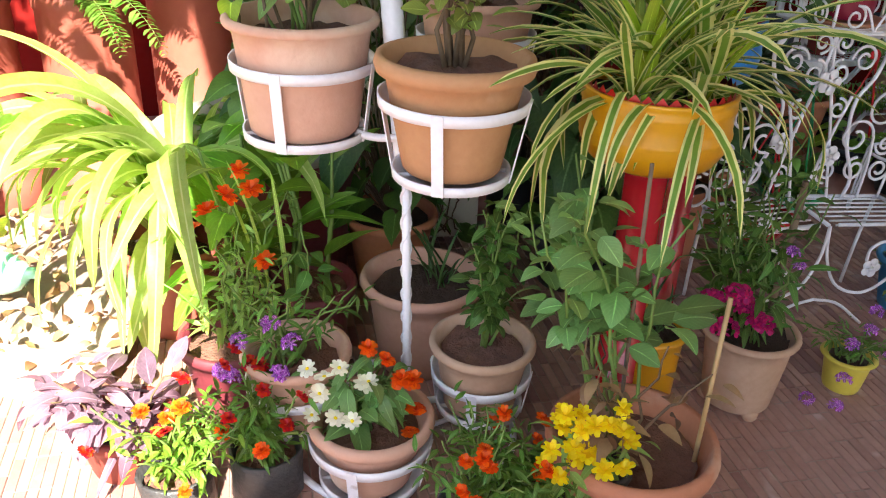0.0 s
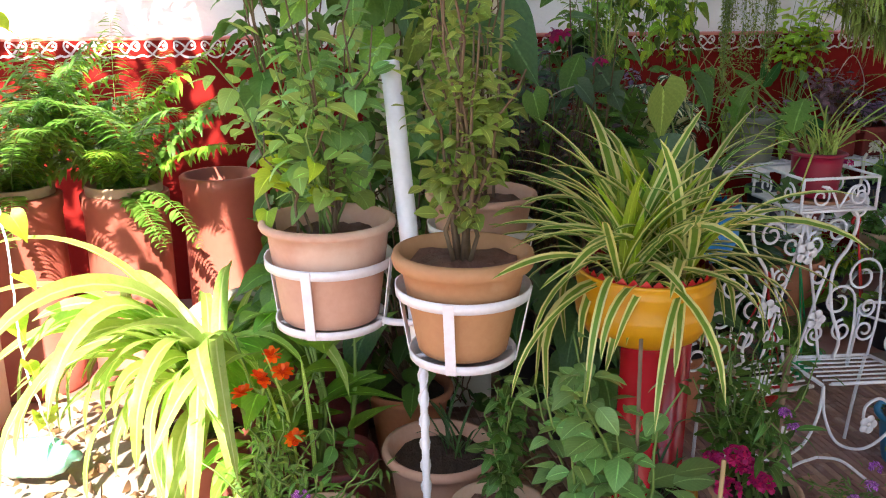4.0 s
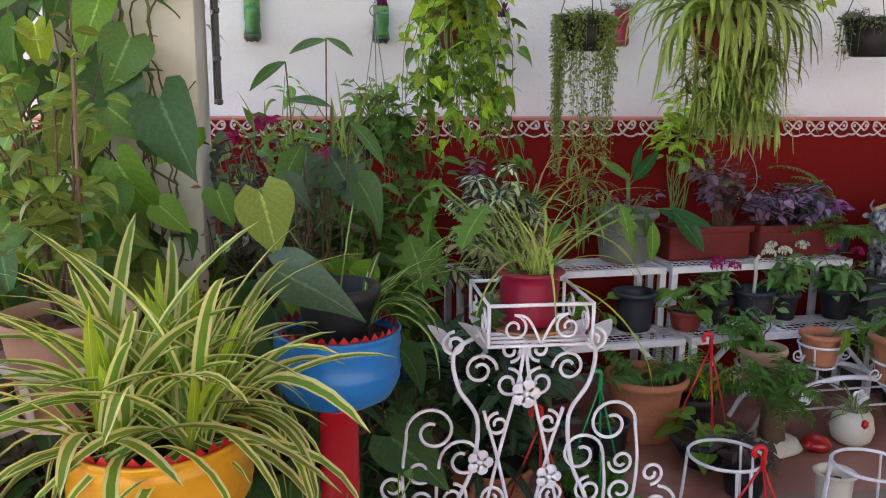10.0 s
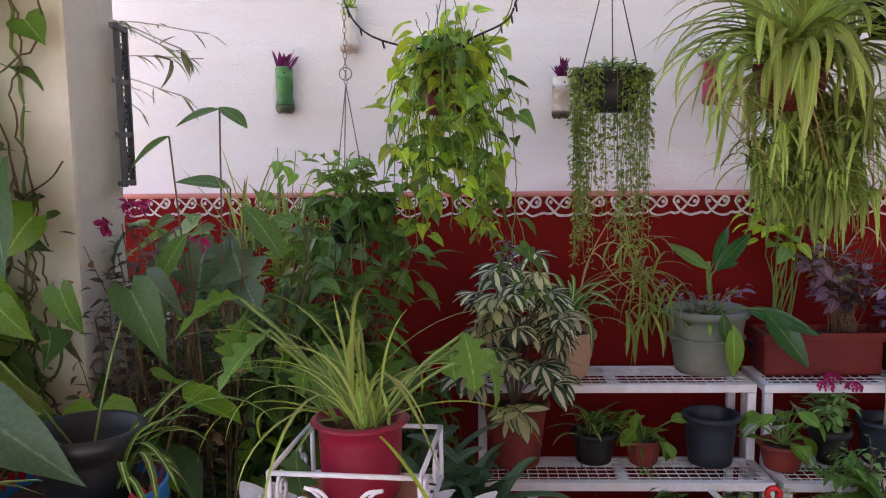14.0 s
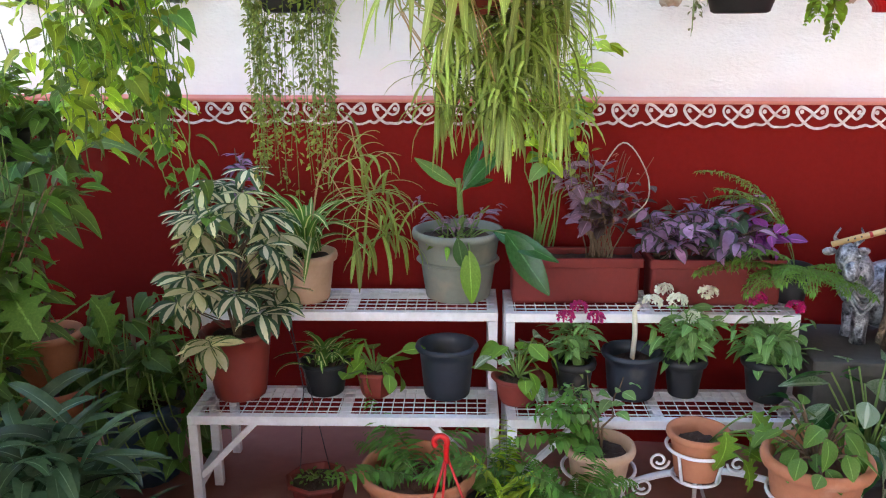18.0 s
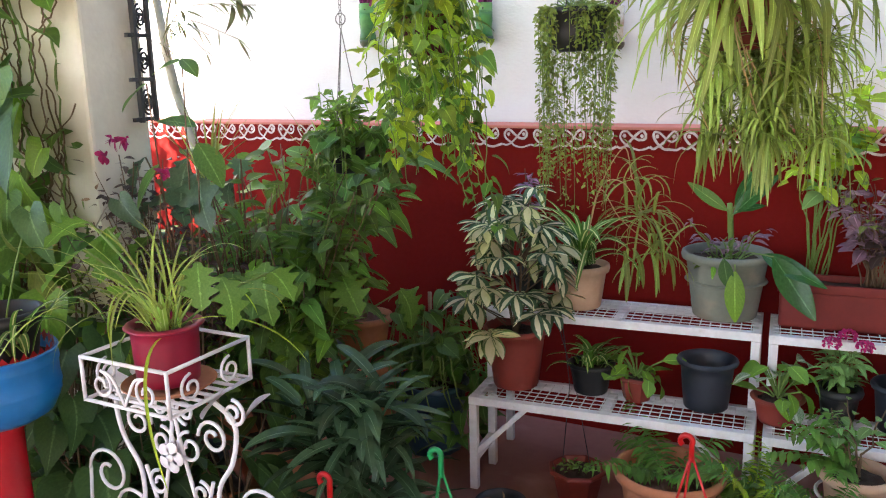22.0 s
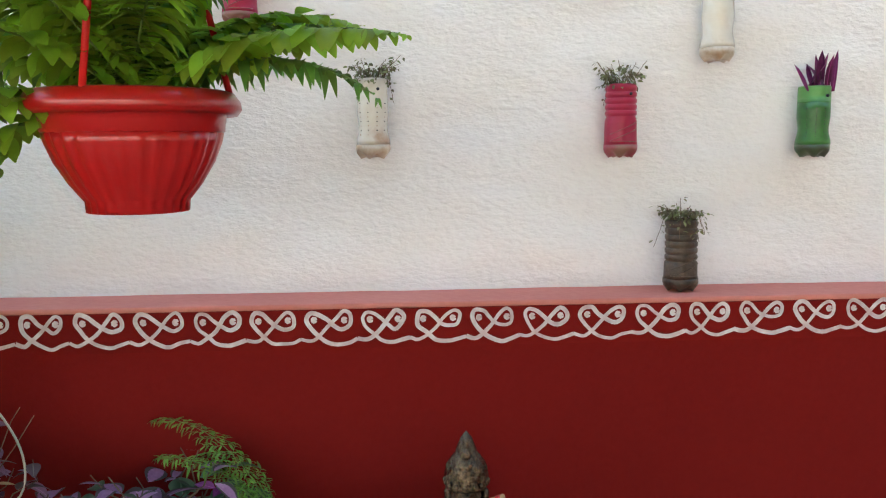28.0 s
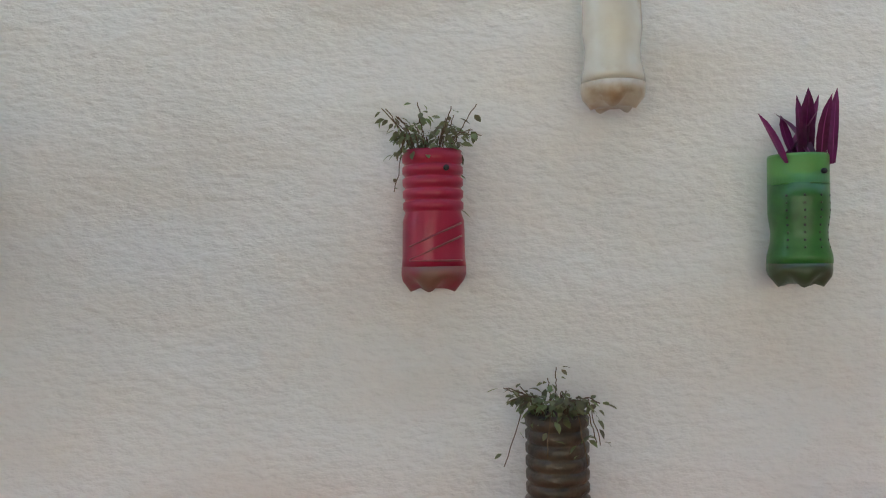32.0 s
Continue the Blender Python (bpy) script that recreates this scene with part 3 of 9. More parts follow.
def blade(shape, n=6, droop=0.3, fold=0.25, lobes=0.0):
    """One leaf of length 1: shape gives its half width at n + 1 steps."""
    t = np.linspace(0, 1, n + 1)
    w = np.array([shape(x) for x in t])
    if lobes:
        w = w * (1 - lobes * (np.arange(n + 1) % 2))
    z = -droop * t ** 2
    y = t * (1 - 0.25 * droop * t)
    v = np.stack([np.stack([-w, y, z + fold * w], 1), np.stack([0 * w, y, z], 1), np.stack([w, y, z + fold * w], 1)], 1).reshape(-1, 3)
    uv = np.stack([np.stack([0 * t, t], 1), np.stack([0 * t + 0.5, t], 1), np.stack([0 * t + 1, t], 1)], 1).reshape(-1, 2)
    f = []
    for i in range(n):
        a = i * 3
        f += [(a, a + 1, a + 4, a + 3), (a + 1, a + 2, a + 5, a + 4)]
    return v, f, uv


def oval(w):
    return lambda t: w * (math.sin(math.pi * min(1, t * 0.97 + 0.015)) ** 0.8) * (1.12 - 0.35 * t) + 0.002


def heart_leaf(w, droop, n=10):
    """A heart-shaped leaf with lobes behind its stalk and a slightly wavy edge."""
    t = np.linspace(0, 1, n + 1)
    half = w * np.interp(t, [0, 0.05, 0.14, 0.26, 0.42, 0.60, 0.78, 0.92, 1], [0.40, 0.74, 0.96, 1.0, 0.90, 0.68, 0.38, 0.12, 0.004])
    y = -0.16 + 1.16 * t
    cols = (-1, -0.55, 0, 0.55, 1)
    v, uv = [], []
    for i in range(n + 1):
        for c in cols:
            yy = y[i] + (0.17 * (1 - abs(c)) * (1 - t[i]) ** 6 if i < 4 else 0)
            zz = -droop * max(0.0, yy) ** 2 + 0.22 * half[i] * abs(c) ** 1.5 + 0.03 * abs(c) * math.sin(9 * t[i] + c)
            v.append((half[i] * c, yy * (1 - 0.22 * droop * max(0.0, yy)), zz))
            uv.append((0.5 + 0.5 * c, t[i]))
    f = [(i * 5 + j, i * 5 + j + 1, i * 5 + j + 6, i * 5 + j + 5) for i in range(n) for j in range(4)]
    return np.array(v), f, np.array(uv)


def lance(w):
    return lambda t: w * (math.sin(math.pi * min(1, t ** 0.75 * 0.98 + 0.01)) ** 0.9) + 0.002


LEAF = {
    "oval": [blade(oval(0.27), 7, d, 0.2) for d in (0.1, 0.3, 0.55)],
    "wide": [blade(oval(0.36), 8, d, 0.22) for d in (0.1, 0.35, 0.6)],
    "heart": [heart_leaf(0.40, d) for d in (0.1, 0.3, 0.6)],
    "lance": [blade(lance(0.13), 6, d, 0.3) for d in (0.1, 0.35, 0.7)],
    "needle": [blade(lance(0.05), 3, d, 0.3) for d in (0.05, 0.2)],
    "small": [blade(oval(0.30), 3, d, 0.2) for d in (0.1, 0.4)],
    "petal": [blade(lambda t: 0.05 + 0.26 * math.sin(math.pi * min(1, t * 0.8 + 0.05)), 3, d, 0.15) for d in (0.05, 0.3)],
    "lobed": [blade(lambda t: oval(0.46)(t) * (1 - 0.52 * (0.5 - 0.5 * math.cos(2 * math.pi * 4.5 * t ** 0.9))), 30, d, 0.2) for d in (0.2, 0.5, 0.8)],
    "leaflet": [blade(lambda t: 0.225 * math.sin(math.pi * min(1, t ** 1.25 * 0.97 + 0.015)) ** 0.8 + 0.003, 7, d, 0.25) for d in (0.15, 0.35, 0.6)],
    "dart": [blade(oval(0.22), 9, d, 0.2) for d in (0.2, 0.45, 0.8)],
}


def frames(way, roll=None, up=(0, 0, 1)):
    """Turns that lay a leaf along each way, face up, with some roll."""
    y = way / (np.linalg.norm(way, axis=1)[:, None] + 1e-9)
    x = np.cross(y, np.asarray(up, float))
    bad = np.linalg.norm(x, axis=1) < 0.05
    x[bad] = [1, 0, 0]
    x /= np.linalg.norm(x, axis=1)[:, None]
    z = np.cross(x, y)
    if roll is not None:
        c, s = np.cos(roll)[:, None], np.sin(roll)[:, None]
        x, z = c * x + s * z, c * z - s * x
    return np.stack([x, y, z], 2)


def scatter(mesh, kind, pos, way, size, roll=0.5):
    """Leaves of a kind at pos, pointing along way, each of its size."""
    pos, way = np.asarray(pos, float).reshape(-1, 3), np.asarray(way, float).reshape(-1, 3)
    n = len(pos)
    if not n:
        return mesh
    size = np.broadcast_to(np.asarray(size, float), (n,))
    r = frames(way, RNG.uniform(-roll, roll, n))
    pick = RNG.integers(0, len(LEAF[kind]), n)
    for k, (v, f, uv) in enumerate(LEAF[kind]):
        s = np.nonzero(pick == k)[0]
        if not len(s):
            continue
        w = np.einsum("nij,kj->nki", r[s], v) * size[s][:, None, None] + pos[s][:, None]
        fa = np.asarray(f)[None] + (np.arange(len(s)) * len(v))[:, None, None]
        mesh.add(w.reshape(-1, 3), fa.reshape(-1, fa.shape[2]).tolist(), np.tile(uv, (len(s), 1)))
    return mesh


def straps(mesh, base, n, length, width, lift=(20, 85), droop=1.0, spread=0.02, seg=9, az=(0, 360), twist=0.0):
    """Arching strap leaves from one crown: each leaves at its lift and bends down under its weight."""
    base = np.asarray(base, float)
    a = np.radians(RNG.uniform(az[0], az[1], n))
    e = np.radians(RNG.uniform(lift[0], lift[1], n))
    ln = RNG.uniform(length[0], length[1], n)
    wd = RNG.uniform(width * 0.7, width * 1.15, n)
    t = np.linspace(0, 1, seg + 1)
    dr = droop * RNG.uniform(0.6, 1.3, n)
    ang = e[:, None] - dr[:, None] * 2.0 * t[None] ** 1.3
    ang = np.maximum(ang, -1.45)
    step = (ln / seg)[:, None]
    h = np.concatenate([np.zeros((n, 1)), np.cumsum(np.cos(ang[:, :-1]) * step, 1)], 1)
    z = np.concatenate([np.zeros((n, 1)), np.cumsum(np.sin(ang[:, :-1]) * step, 1)], 1)
    bend = RNG.normal(0, 0.25, n)[:, None] * t[None] + a[:, None]
    p = np.stack([np.cos(bend) * h, np.sin(bend) * h, z], 2) + base + np.concatenate([RNG.normal(0, spread, (n, 2)), np.zeros((n, 1))], 1)[:, None]
    w = wd[:, None] * np.minimum(1, np.sin(np.pi * np.clip(t * 0.86 + 0.12, 0, 1)) ** 0.6)[None]
    w[:, -1] = 0.0006
    side = np.stack([-np.sin(bend), np.cos(bend), np.zeros_like(bend)], 2)
    if twist:
        side = side + np.stack([np.zeros_like(bend)] * 2 + [RNG.uniform(-twist, twist, n)[:, None] + 0 * bend], 2)
    nrm = np.stack([-np.sin(ang) * np.cos(bend), -np.sin(ang) * np.sin(bend), np.cos(ang)], 2)
    v = np.stack([p - side * w[..., None] * 0.5 + nrm * w[..., None] * 0.16, p, p + side * w[..., None] * 0.5 + nrm * w[..., None] * 0.16], 2)
    uv = np.zeros((n, seg + 1, 3, 2))
    uv[..., 0] = [0, 0.5, 1]
    uv[..., 1] = t[None, :, None]
    one = []
    for i in range(seg):
        q = i * 3
        one += [(q, q + 1, q + 4, q + 3), (q + 1, q + 2, q + 5, q + 4)]
    fa = np.asarray(one)[None] + (np.arange(n) * 3 * (seg + 1))[:, None, None]
    mesh.add(v.reshape(-1, 3), fa.reshape(-1, 4).tolist(), uv.reshape(-1, 2))
    return mesh


def spray(mesh, base, n, length, lift=(25, 75), droop=0.8, pinna=0.05, pairs=22, az=(0, 360), kind="needle", stem=None, shape=0.7, sweep=0.45):
    """Fern fronds: arching stalks with paired leaflets."""
    for _ in range(n):
        a, e = math.radians(RNG.uniform(*az)), math.radians(RNG.uniform(*lift))
        ln, dr = RNG.uniform(*length), droop * RNG.uniform(0.6, 1.3)
        t = np.linspace(0, 1, pairs)
        ang = np.maximum(e - dr * 1.7 * t ** 1.3, -1.4)
        h = np.concatenate([[0], np.cumsum(np.cos(ang[:-1]) * ln / pairs)])
        z = np.concatenate([[0], np.cumsum(np.sin(ang[:-1]) * ln / pairs)])
        aa = a + RNG.normal(0, 0.25) * t
        p = np.stack([np.cos(aa) * h, np.sin(aa) * h, z], 1) + np.asarray(base)
        fw = np.stack([np.cos(aa) * np.cos(ang), np.sin(aa) * np.cos(ang), np.sin(ang)], 1)
        side = np.stack([-np.sin(aa), np.cos(aa), 0 * aa], 1)
        w = pinna * np.clip(np.sin(np.pi * np.clip(t * 0.9 + 0.08, 0, 1)) ** shape, 0.12, 1)
        keep = t > 0.1
        for s in (-1, 1):
            d = side * s + fw * sweep + RNG.normal(0, 0.08, (pairs, 3))
            scatter(mesh, kind, p[keep], d[keep], w[keep] * RNG.uniform(0.85, 1.1, keep.sum()), 0.25)
        if stem is not None:
            tube(p[::3], 0.0016, stem, 4, taper=0.5)
    return mesh


def bush(stem, leaves, base, n, height, spread, kind, size, per=14, droop=0.2, first=0.3, thick=0.004, lean=(0, 0), tips=None, wild=0.35):
    """Upright stalks with leaves up their length; tips collects their ends."""
    for _ in range(n):
        a = RNG.uniform(0, 2 * math.pi)
        h, s = height * RNG.uniform(0.65, 1.05), spread * RNG.uniform(0.2, 1.0)
        k = 8
        t = np.linspace(0, 1, k)
        p = np.stack([np.cos(a) * s * t ** 1.2 + lean[0] * t, np.sin(a) * s * t ** 1.2 + lean[1] * t, h * t - droop * s * t ** 2], 1)
        p[1:] += RNG.normal(0, 0.012 * height ** 0.5, (k - 1, 3))
        p = p + np.asarray(base) + np.array([RNG.normal(0, spread * 0.08), RNG.normal(0, spread * 0.08), 0])
        tube(p, thick, stem, 5, taper=0.4)
        u = RNG.uniform(first, 1.0, per)
        q = np.stack([np.interp(u, t, p[:, i]) for i in range(3)], 1)
        b = RNG.uniform(0, 2 * math.pi, per)
        d = np.stack([np.cos(b), np.sin(b), RNG.uniform(-0.35, 0.7, per)], 1)
        off = d * np.array([1, 1, 0.4]) * RNG.uniform(0.005, 0.5 * wild * spread + 0.01, per)[:, None]
        scatter(leaves, kind, q + off, d, size * RNG.uniform(0.55, 1.15, per) * (1.1 - 0.35 * u), 0.6)
        if tips is not None:
            tips.append(p[-1])
    return leaves


def vine(stem, leaves, points, kind, size, per, thick=0.003, jitter=0.03, hang=0.4):
    """A winding stalk through the points, with stalked leaves."""
    p = bez(points, 8)
    p = p + RNG.normal(0, jitter * 0.07, p.shape)
    tube(p, thick, stem, 5)
    idx = RNG.uniform(0, len(p) - 1, per)
    q = np.stack([np.interp(idx, np.arange(len(p)), p[:, i]) for i in range(3)], 1)
    b = RNG.uniform(0, 2 * math.pi, per)
    d = np.stack([np.cos(b), np.sin(b), -hang + RNG.normal(0, 0.35, per)], 1)
    scatter(leaves, kind, q + d * np.array([1, 1, 0.2]) * jitter, d, size * RNG.uniform(0.55, 1.2, per), 0.7)


def bloom(mesh, centre, r, petals=12, rows=2, up=(0, 0, 1), open_=0.35):
    """A flower head: rows of petals round a point."""
    for k in range(rows):
        a = np.arange(petals) * 2 * math.pi / petals + RNG.uniform(0, 1)
        e = open_ + 0.5 * k
        d = np.stack([np.cos(a) * math.cos(e), np.sin(a) * math.cos(e), np.sin(e) + 0 * a], 1)
        upv = Vector(up).normalized()
        q = Vector((0, 0, 1)).rotation_difference(upv).to_matrix()
        d = d @ np.array(q).T
        scatter(mesh, "petal", np.repeat([centre], petals, 0), d, r * (1 - 0.25 * k), 0.2)
    return mesh


def cluster(mesh, centre, r, n, size):
    """A rounded head of many small florets."""
    d = RNG.normal(0, 1, (n, 3))
    d /= np.linalg.norm(d, axis=1)[:, None]
    d[:, 2] = np.abs(d[:, 2]) * 0.8 + 0.05
    for i in range(n):
        bloom(mesh, np.asarray(centre) + d[i] * r, size, 5, 1, d[i], 0.15)
    return mesh


# ---- pots ----


def pot_profile(r, h, rim=0.014, lip=0.03, foot=0.72, wall=0.008, belly=0.0):
    """Outside up, over the lip, inside down."""
    p = [(r * foot * 0.96, 0.0), (r * foot, 0.004)]
    for k in range(1, 6):
        t = k / 6
        p.append((r * (foot + (0.93 - foot) * t) + belly * r * math.sin(math.pi * t), (h - lip) * t))
    p += [(r * 0.93, h - lip), (r * 0.95, h - lip + 0.001), (r + rim * 0.3, h - lip + 0.004), (r + rim * 0.5, h - lip * 0.5), (r + rim * 0.3, h - 0.003), (r - wall * 0.4, h), (r - wall, h - 0.003), (r - wall - rim * 0.5, h - lip), (r * (foot + (0.93 - foot) * 0.6) - wall, h * 0.6)]
    return p


def soil(r, z, mesh=None, cx=0.0, cy=0.0):
    """An uneven disc of earth."""
    mesh = mesh or Mesh()
    rings, seg = 6, 22
    v = [(cx, cy, z + 0.006)]
    for k in range(1, rings + 1):
        for j in range(seg):
            a = 2 * math.pi * j / seg
            v.append((cx + r * k / rings * math.cos(a), cy + r * k / rings * math.sin(a), z + RNG.normal(0, 0.0045) + 0.006 * (1 - k / rings)))
    f = [(0, 1 + j, 1 + (j + 1) % seg) for j in range(seg)]
    for k in range(rings - 1):
        f += [(1 + k * seg + j, 1 + (k + 1) * seg + j, 1 + (k + 1) * seg + (j + 1) % seg, 1 + k * seg + (j + 1) % seg) for j in range(seg)]
    return mesh.add(v, f)


def pot(name, x, y, z, r, h, mat, label, group="", soil_mat="soil", fill=0.82, ribs=0, rib=0.0, sides=0, turn=0.0, **k):
    """A plant pot: body and earth. Plants are added to it as parts."""
    ob = thing(name, x, y, z, label, "potted plant" if "pot " in label or True else "", group, turn)
    part("pot", lathe(pot_profile(r, h, **k), 40, None, 0, 0, ribs, rib, 0.004, sides), mat, ob, "", not sides)
    foot = k.get("foot", 0.72)
    part("soil", soil(r * (foot + (0.93 - foot) * fill) - 0.009, h * fill), soil_mat, ob)
    return ob


def plant(ob, leaves, mat, stems=None, stem_mat="green_stem", name="leaves", label=""):
    if stems is not None and stems.n:
        part("stems", stems, stem_mat, ob)
    if leaves.n:
        part(name, leaves, mat, ob, label)
    return ob

# ---- setting ----
WALL_Y, DADO_Y, LEDGE_Z, BAND_Z, TOP_Z = 4.075, 3.92, 1.212, 1.117, 2.15
ground = structure("ground", box(-60, -60, -0.30, 60, 60, -0.06), "joint", "dusty earth beyond the yard", "ground")
# added grey strip behind the camera, so the bounced sunlight isn't red
structure("yard", box(-6.0, -7.2, -0.058, 7.0, -0.601, -0.004), "stone", "unseen grey ground added to bounce neutral light", "pavement")
floor_b = structure("floor", box(-6.0, -0.6, -0.058, 7.0, WALL_Y + 0.25, -0.004), "oxide", "smooth red oxide floor, scuffed and dusty", "floor")


def uneven_wall(x0, x1, z0, z1, y, thick, nx, nz, amp):
    """A wall whose face towards -y is hand plastered and uneven."""
    mesh = Mesh()
    xs, zs = np.linspace(x0, x1, nx), np.linspace(z0, z1, nz)
    v = []
    for zz in zs:
        for xx in xs:
            d = noise.fractal(Vector((xx * 1.3, zz * 2.2, 3.1)), 1.0, 2.0, 4) * amp + noise.fractal(Vector((xx * 7, zz * 11, 1.7)), 1.0, 2.0, 3) * amp * 0.42
            v.append((xx, y + d - amp * 0.3, zz))
    f = [(j * nx + i, j * nx + i + 1, (j + 1) * nx + i + 1, (j + 1) * nx + i) for j in range(nz - 1) for i in range(nx - 1)]
    mesh.add(v, f)
    box(x0, y + 0.02, z0, x1, y + thick, z1 - 0.004, mesh)
    nt = nx * (nz - 1)
    top = [(x, y + 0.02 + amp, z1) for x in xs]
    mesh.add([v[nt + i] for i in range(nx)] + top, [(i, i + 1, nx + i + 1, nx + i) for i in range(nx - 1)])
    return mesh


structure("wall_north", uneven_wall(-5.0, 7.0, LEDGE_Z, TOP_Z, WALL_Y, 0.22, 420, 70, 0.012), "white_wall", "hand plastered white limewashed garden wall, rough and uneven", "wall", True)
structure("dado", box(-5.0, DADO_Y, -0.05, 7.0, WALL_Y + 0.22, LEDGE_Z - 0.012), "dado", "maroon painted lower wall", "wall")
structure("ledge", box(-5.0, DADO_Y - 0.004, LEDGE_Z - 0.012, 7.0, WALL_Y + 0.03, LEDGE_Z, None, 0.004), "ledge", "faded pink ledge on top of the maroon wall", "ledge")
structure("wall_south", box(-6.0, -7.2, -0.05, 7.0, -7.0, 1.8), "plaster", "low cream yard wall", "wall")
structure("wall_east", box(6.8, -6.99, -0.05, 7.0, WALL_Y, 2.9), "plaster", "cream side wall", "wall")
structure("wall_west", box(-5.2, -6.99, -0.05, -5.0, WALL_Y, 1.6), "plaster", "low cream boundary wall", "wall")
# roof out of view: edges set to bound the sunlight, upstand added against sun
structure("ceiling", box(-0.55, -4.0, 2.62, 6.8, 2.85, 2.82, box(-0.55, 2.73, 2.822, 6.8, 2.85, 3.42)), "slab", "grey painted porch roof slab with an added upstand that blocks the sun", "ceiling")

# painted scroll border: a running line of twin loops under the ledge
LOOP = [(-0.5, -0.30), (-0.36, -0.36), (-0.22, -0.29), (-0.04, -0.06), (0.12, 0.22), (0.26, 0.37), (0.37, 0.26), (0.35, 0.05), (0.22, -0.05), (0.08, 0.02), (-0.06, 0.17), (-0.20, 0.33), (-0.33, 0.35), (-0.39, 0.18), (-0.33, -0.02), (-0.20, -0.21), (-0.04, -0.37), (0.16, -0.43), (0.34, -0.38), (0.5, -0.30)]


def scroll(x0, w, zc, hh):
    """One motif: a line that loops twice and swings on to the next; a dot in each loop."""
    wob = [(0.0, 0.0)] + [(RNG.normal(0, 0.011), RNG.normal(0, 0.016)) for _ in LOOP[1:-1]] + [(0.0, 0.0)]
    p = bez([(a + u, b + v, 0) for (a, b), (u, v) in zip(LOOP, wob)], 5)[:, :2]
    a = np.linspace(0, 6.4, 8)
    rows = [np.stack([x0 + w * (0.5 + p[:, 0]), zc + hh * p[:, 1]], 1)]
    for dx in (-0.265, 0.265):
        rows.append(np.stack([x0 + w * (0.5 + dx) + 0.003 * np.cos(a), zc + hh * 0.16 + 0.0036 * np.sin(a)], 1))
    return rows


border = Mesh()
xx = -1.6
while xx < 6.5:
    w = 0.115 * RNG.uniform(0.92, 1.08)
    zc, hh = (LEDGE_Z + BAND_Z) / 2 + 0.001 + 0.0018 * math.sin(xx * 3.1), 0.086
    for line in scroll(xx, w, zc, hh):
        k = len(line)
        d = np.gradient(line, axis=0)
        nrm = np.stack([-d[:, 1], d[:, 0]], 1)
        nrm /= np.linalg.norm(nrm, axis=1)[:, None] + 1e-9
        th = 0.0041 * (1 + 0.16 * np.sin(np.linspace(0, RNG.uniform(5, 9), k) + RNG.uniform(0, 6)))[:, None]
        up, dn = line + nrm * th, line - nrm * th
        yy = DADO_Y - 0.004 - RNG.uniform(0.0002, 0.0008) - np.linspace(0.0, 0.0016, k)
        border.add(np.stack([np.concatenate([up[:, 0], dn[:, 0]]), np.concatenate([yy, yy]), np.concatenate([up[:, 1], dn[:, 1]])], 1), [(i, i + 1, k + i + 1, k + i) for i in range(k - 1)])
    xx += w
structure("border_motif", border, "motif", "white hand painted border of twin scrolls", "painted border")
structure("border_band", box(-5.0, DADO_Y - 0.003, BAND_Z, 7.0, DADO_Y + 0.01, LEDGE_Z - 0.013), "dado", "maroon painted border strip", "painted border")

# posts
structure("column", box(0.285, 2.55, -0.05, 0.66, 2.775, 2.62, None, 0.012), "plaster", "cream plastered porch column behind the creepers", "column")
structure("column_west", box(-1.42, 2.15, -0.05, -0.985, 2.88, 1.1, None, 0.02), "plaster", "weathered plastered gate pillar in the sun", "column")

# neighbour's house beyond the wall
house = thing("neighbour_house", 1.5, 8.2, 0, "pale blue house with brown wooden shutters beyond the wall", "house")
part("wall", box(-6.1, -1.0, -0.05, 6.5, 4.0, 4.6), "teal", house, "", False)
# eaves made 1.9 m deep, out of view, to keep sun off the front
part("roof", box(-6.2, -2.9, 4.6, 6.8, 4.3, 4.75), "slab", house, "", False)
for k, wx in enumerate((-1.35, 1.55, 4.2)):
    win = part("window", box(wx - 0.8, -1.05, 2.75, wx + 0.8, -0.998, 4.3), "timber", house, "brown wooden shutters", False)
    for q in range(6):
        part("pane", box(wx - 0.70 + q * 0.25, -1.058, 2.85, wx - 0.60 + q * 0.25, -1.049, 4.2), "shade_glass", win, "", False)

# ---- iron work ----


def curl(cx, cz, r, start, turns, hand=1, n=26, shrink=0.28):
    """A spiral in the xz plane, from its outer end inwards."""
    a = np.radians(start) + hand * np.linspace(0, 2 * math.pi * turns, n)
    k = r * np.linspace(1, shrink, n)
    return np.stack([cx + k * np.cos(a), 0 * a, cz + k * np.sin(a)], 1)


def iron(name, strokes, parent, r=0.0055, m=None, label=""):
    for st in strokes:
        part(name, tube(st, r, None, 7), "white_iron", parent, label, True, m)


def petals5(r, thick=0.002):
    """A flat five-petalled iron flower in the xz plane."""
    mesh = Mesh()
    for k in range(5):
        a = k * 2 * math.pi / 5
        lathe([(0.001, -thick), (r * 0.42, -thick), (r * 0.46, 0), (r * 0.42, thick), (0.001, thick)], 12, mesh, r * 0.55 * math.cos(a), r * 0.55 * math.sin(a))
    lathe([(0.001, -thick), (r * 0.3, -thick), (r * 0.2, thick * 3), (0.001, thick * 4)], 12, mesh)
    for i, v in enumerate(mesh.v):
        mesh.v[i] = v[:, [0, 2, 1]] * [1, -1, 1]
    return mesh


def tin_leaf(ln, w):
    v, f, uv = blade(oval(w), 6, 0.25, 0.15)
    mesh = Mesh()
    v = v * ln
    n = len(v)
    back = v - np.array([0, 0, 0.002])
    mesh.add(np.concatenate([v, back]), list(f) + [tuple(reversed([i + n for i in q])) for q in f], np.concatenate([uv, uv]))
    return mesh


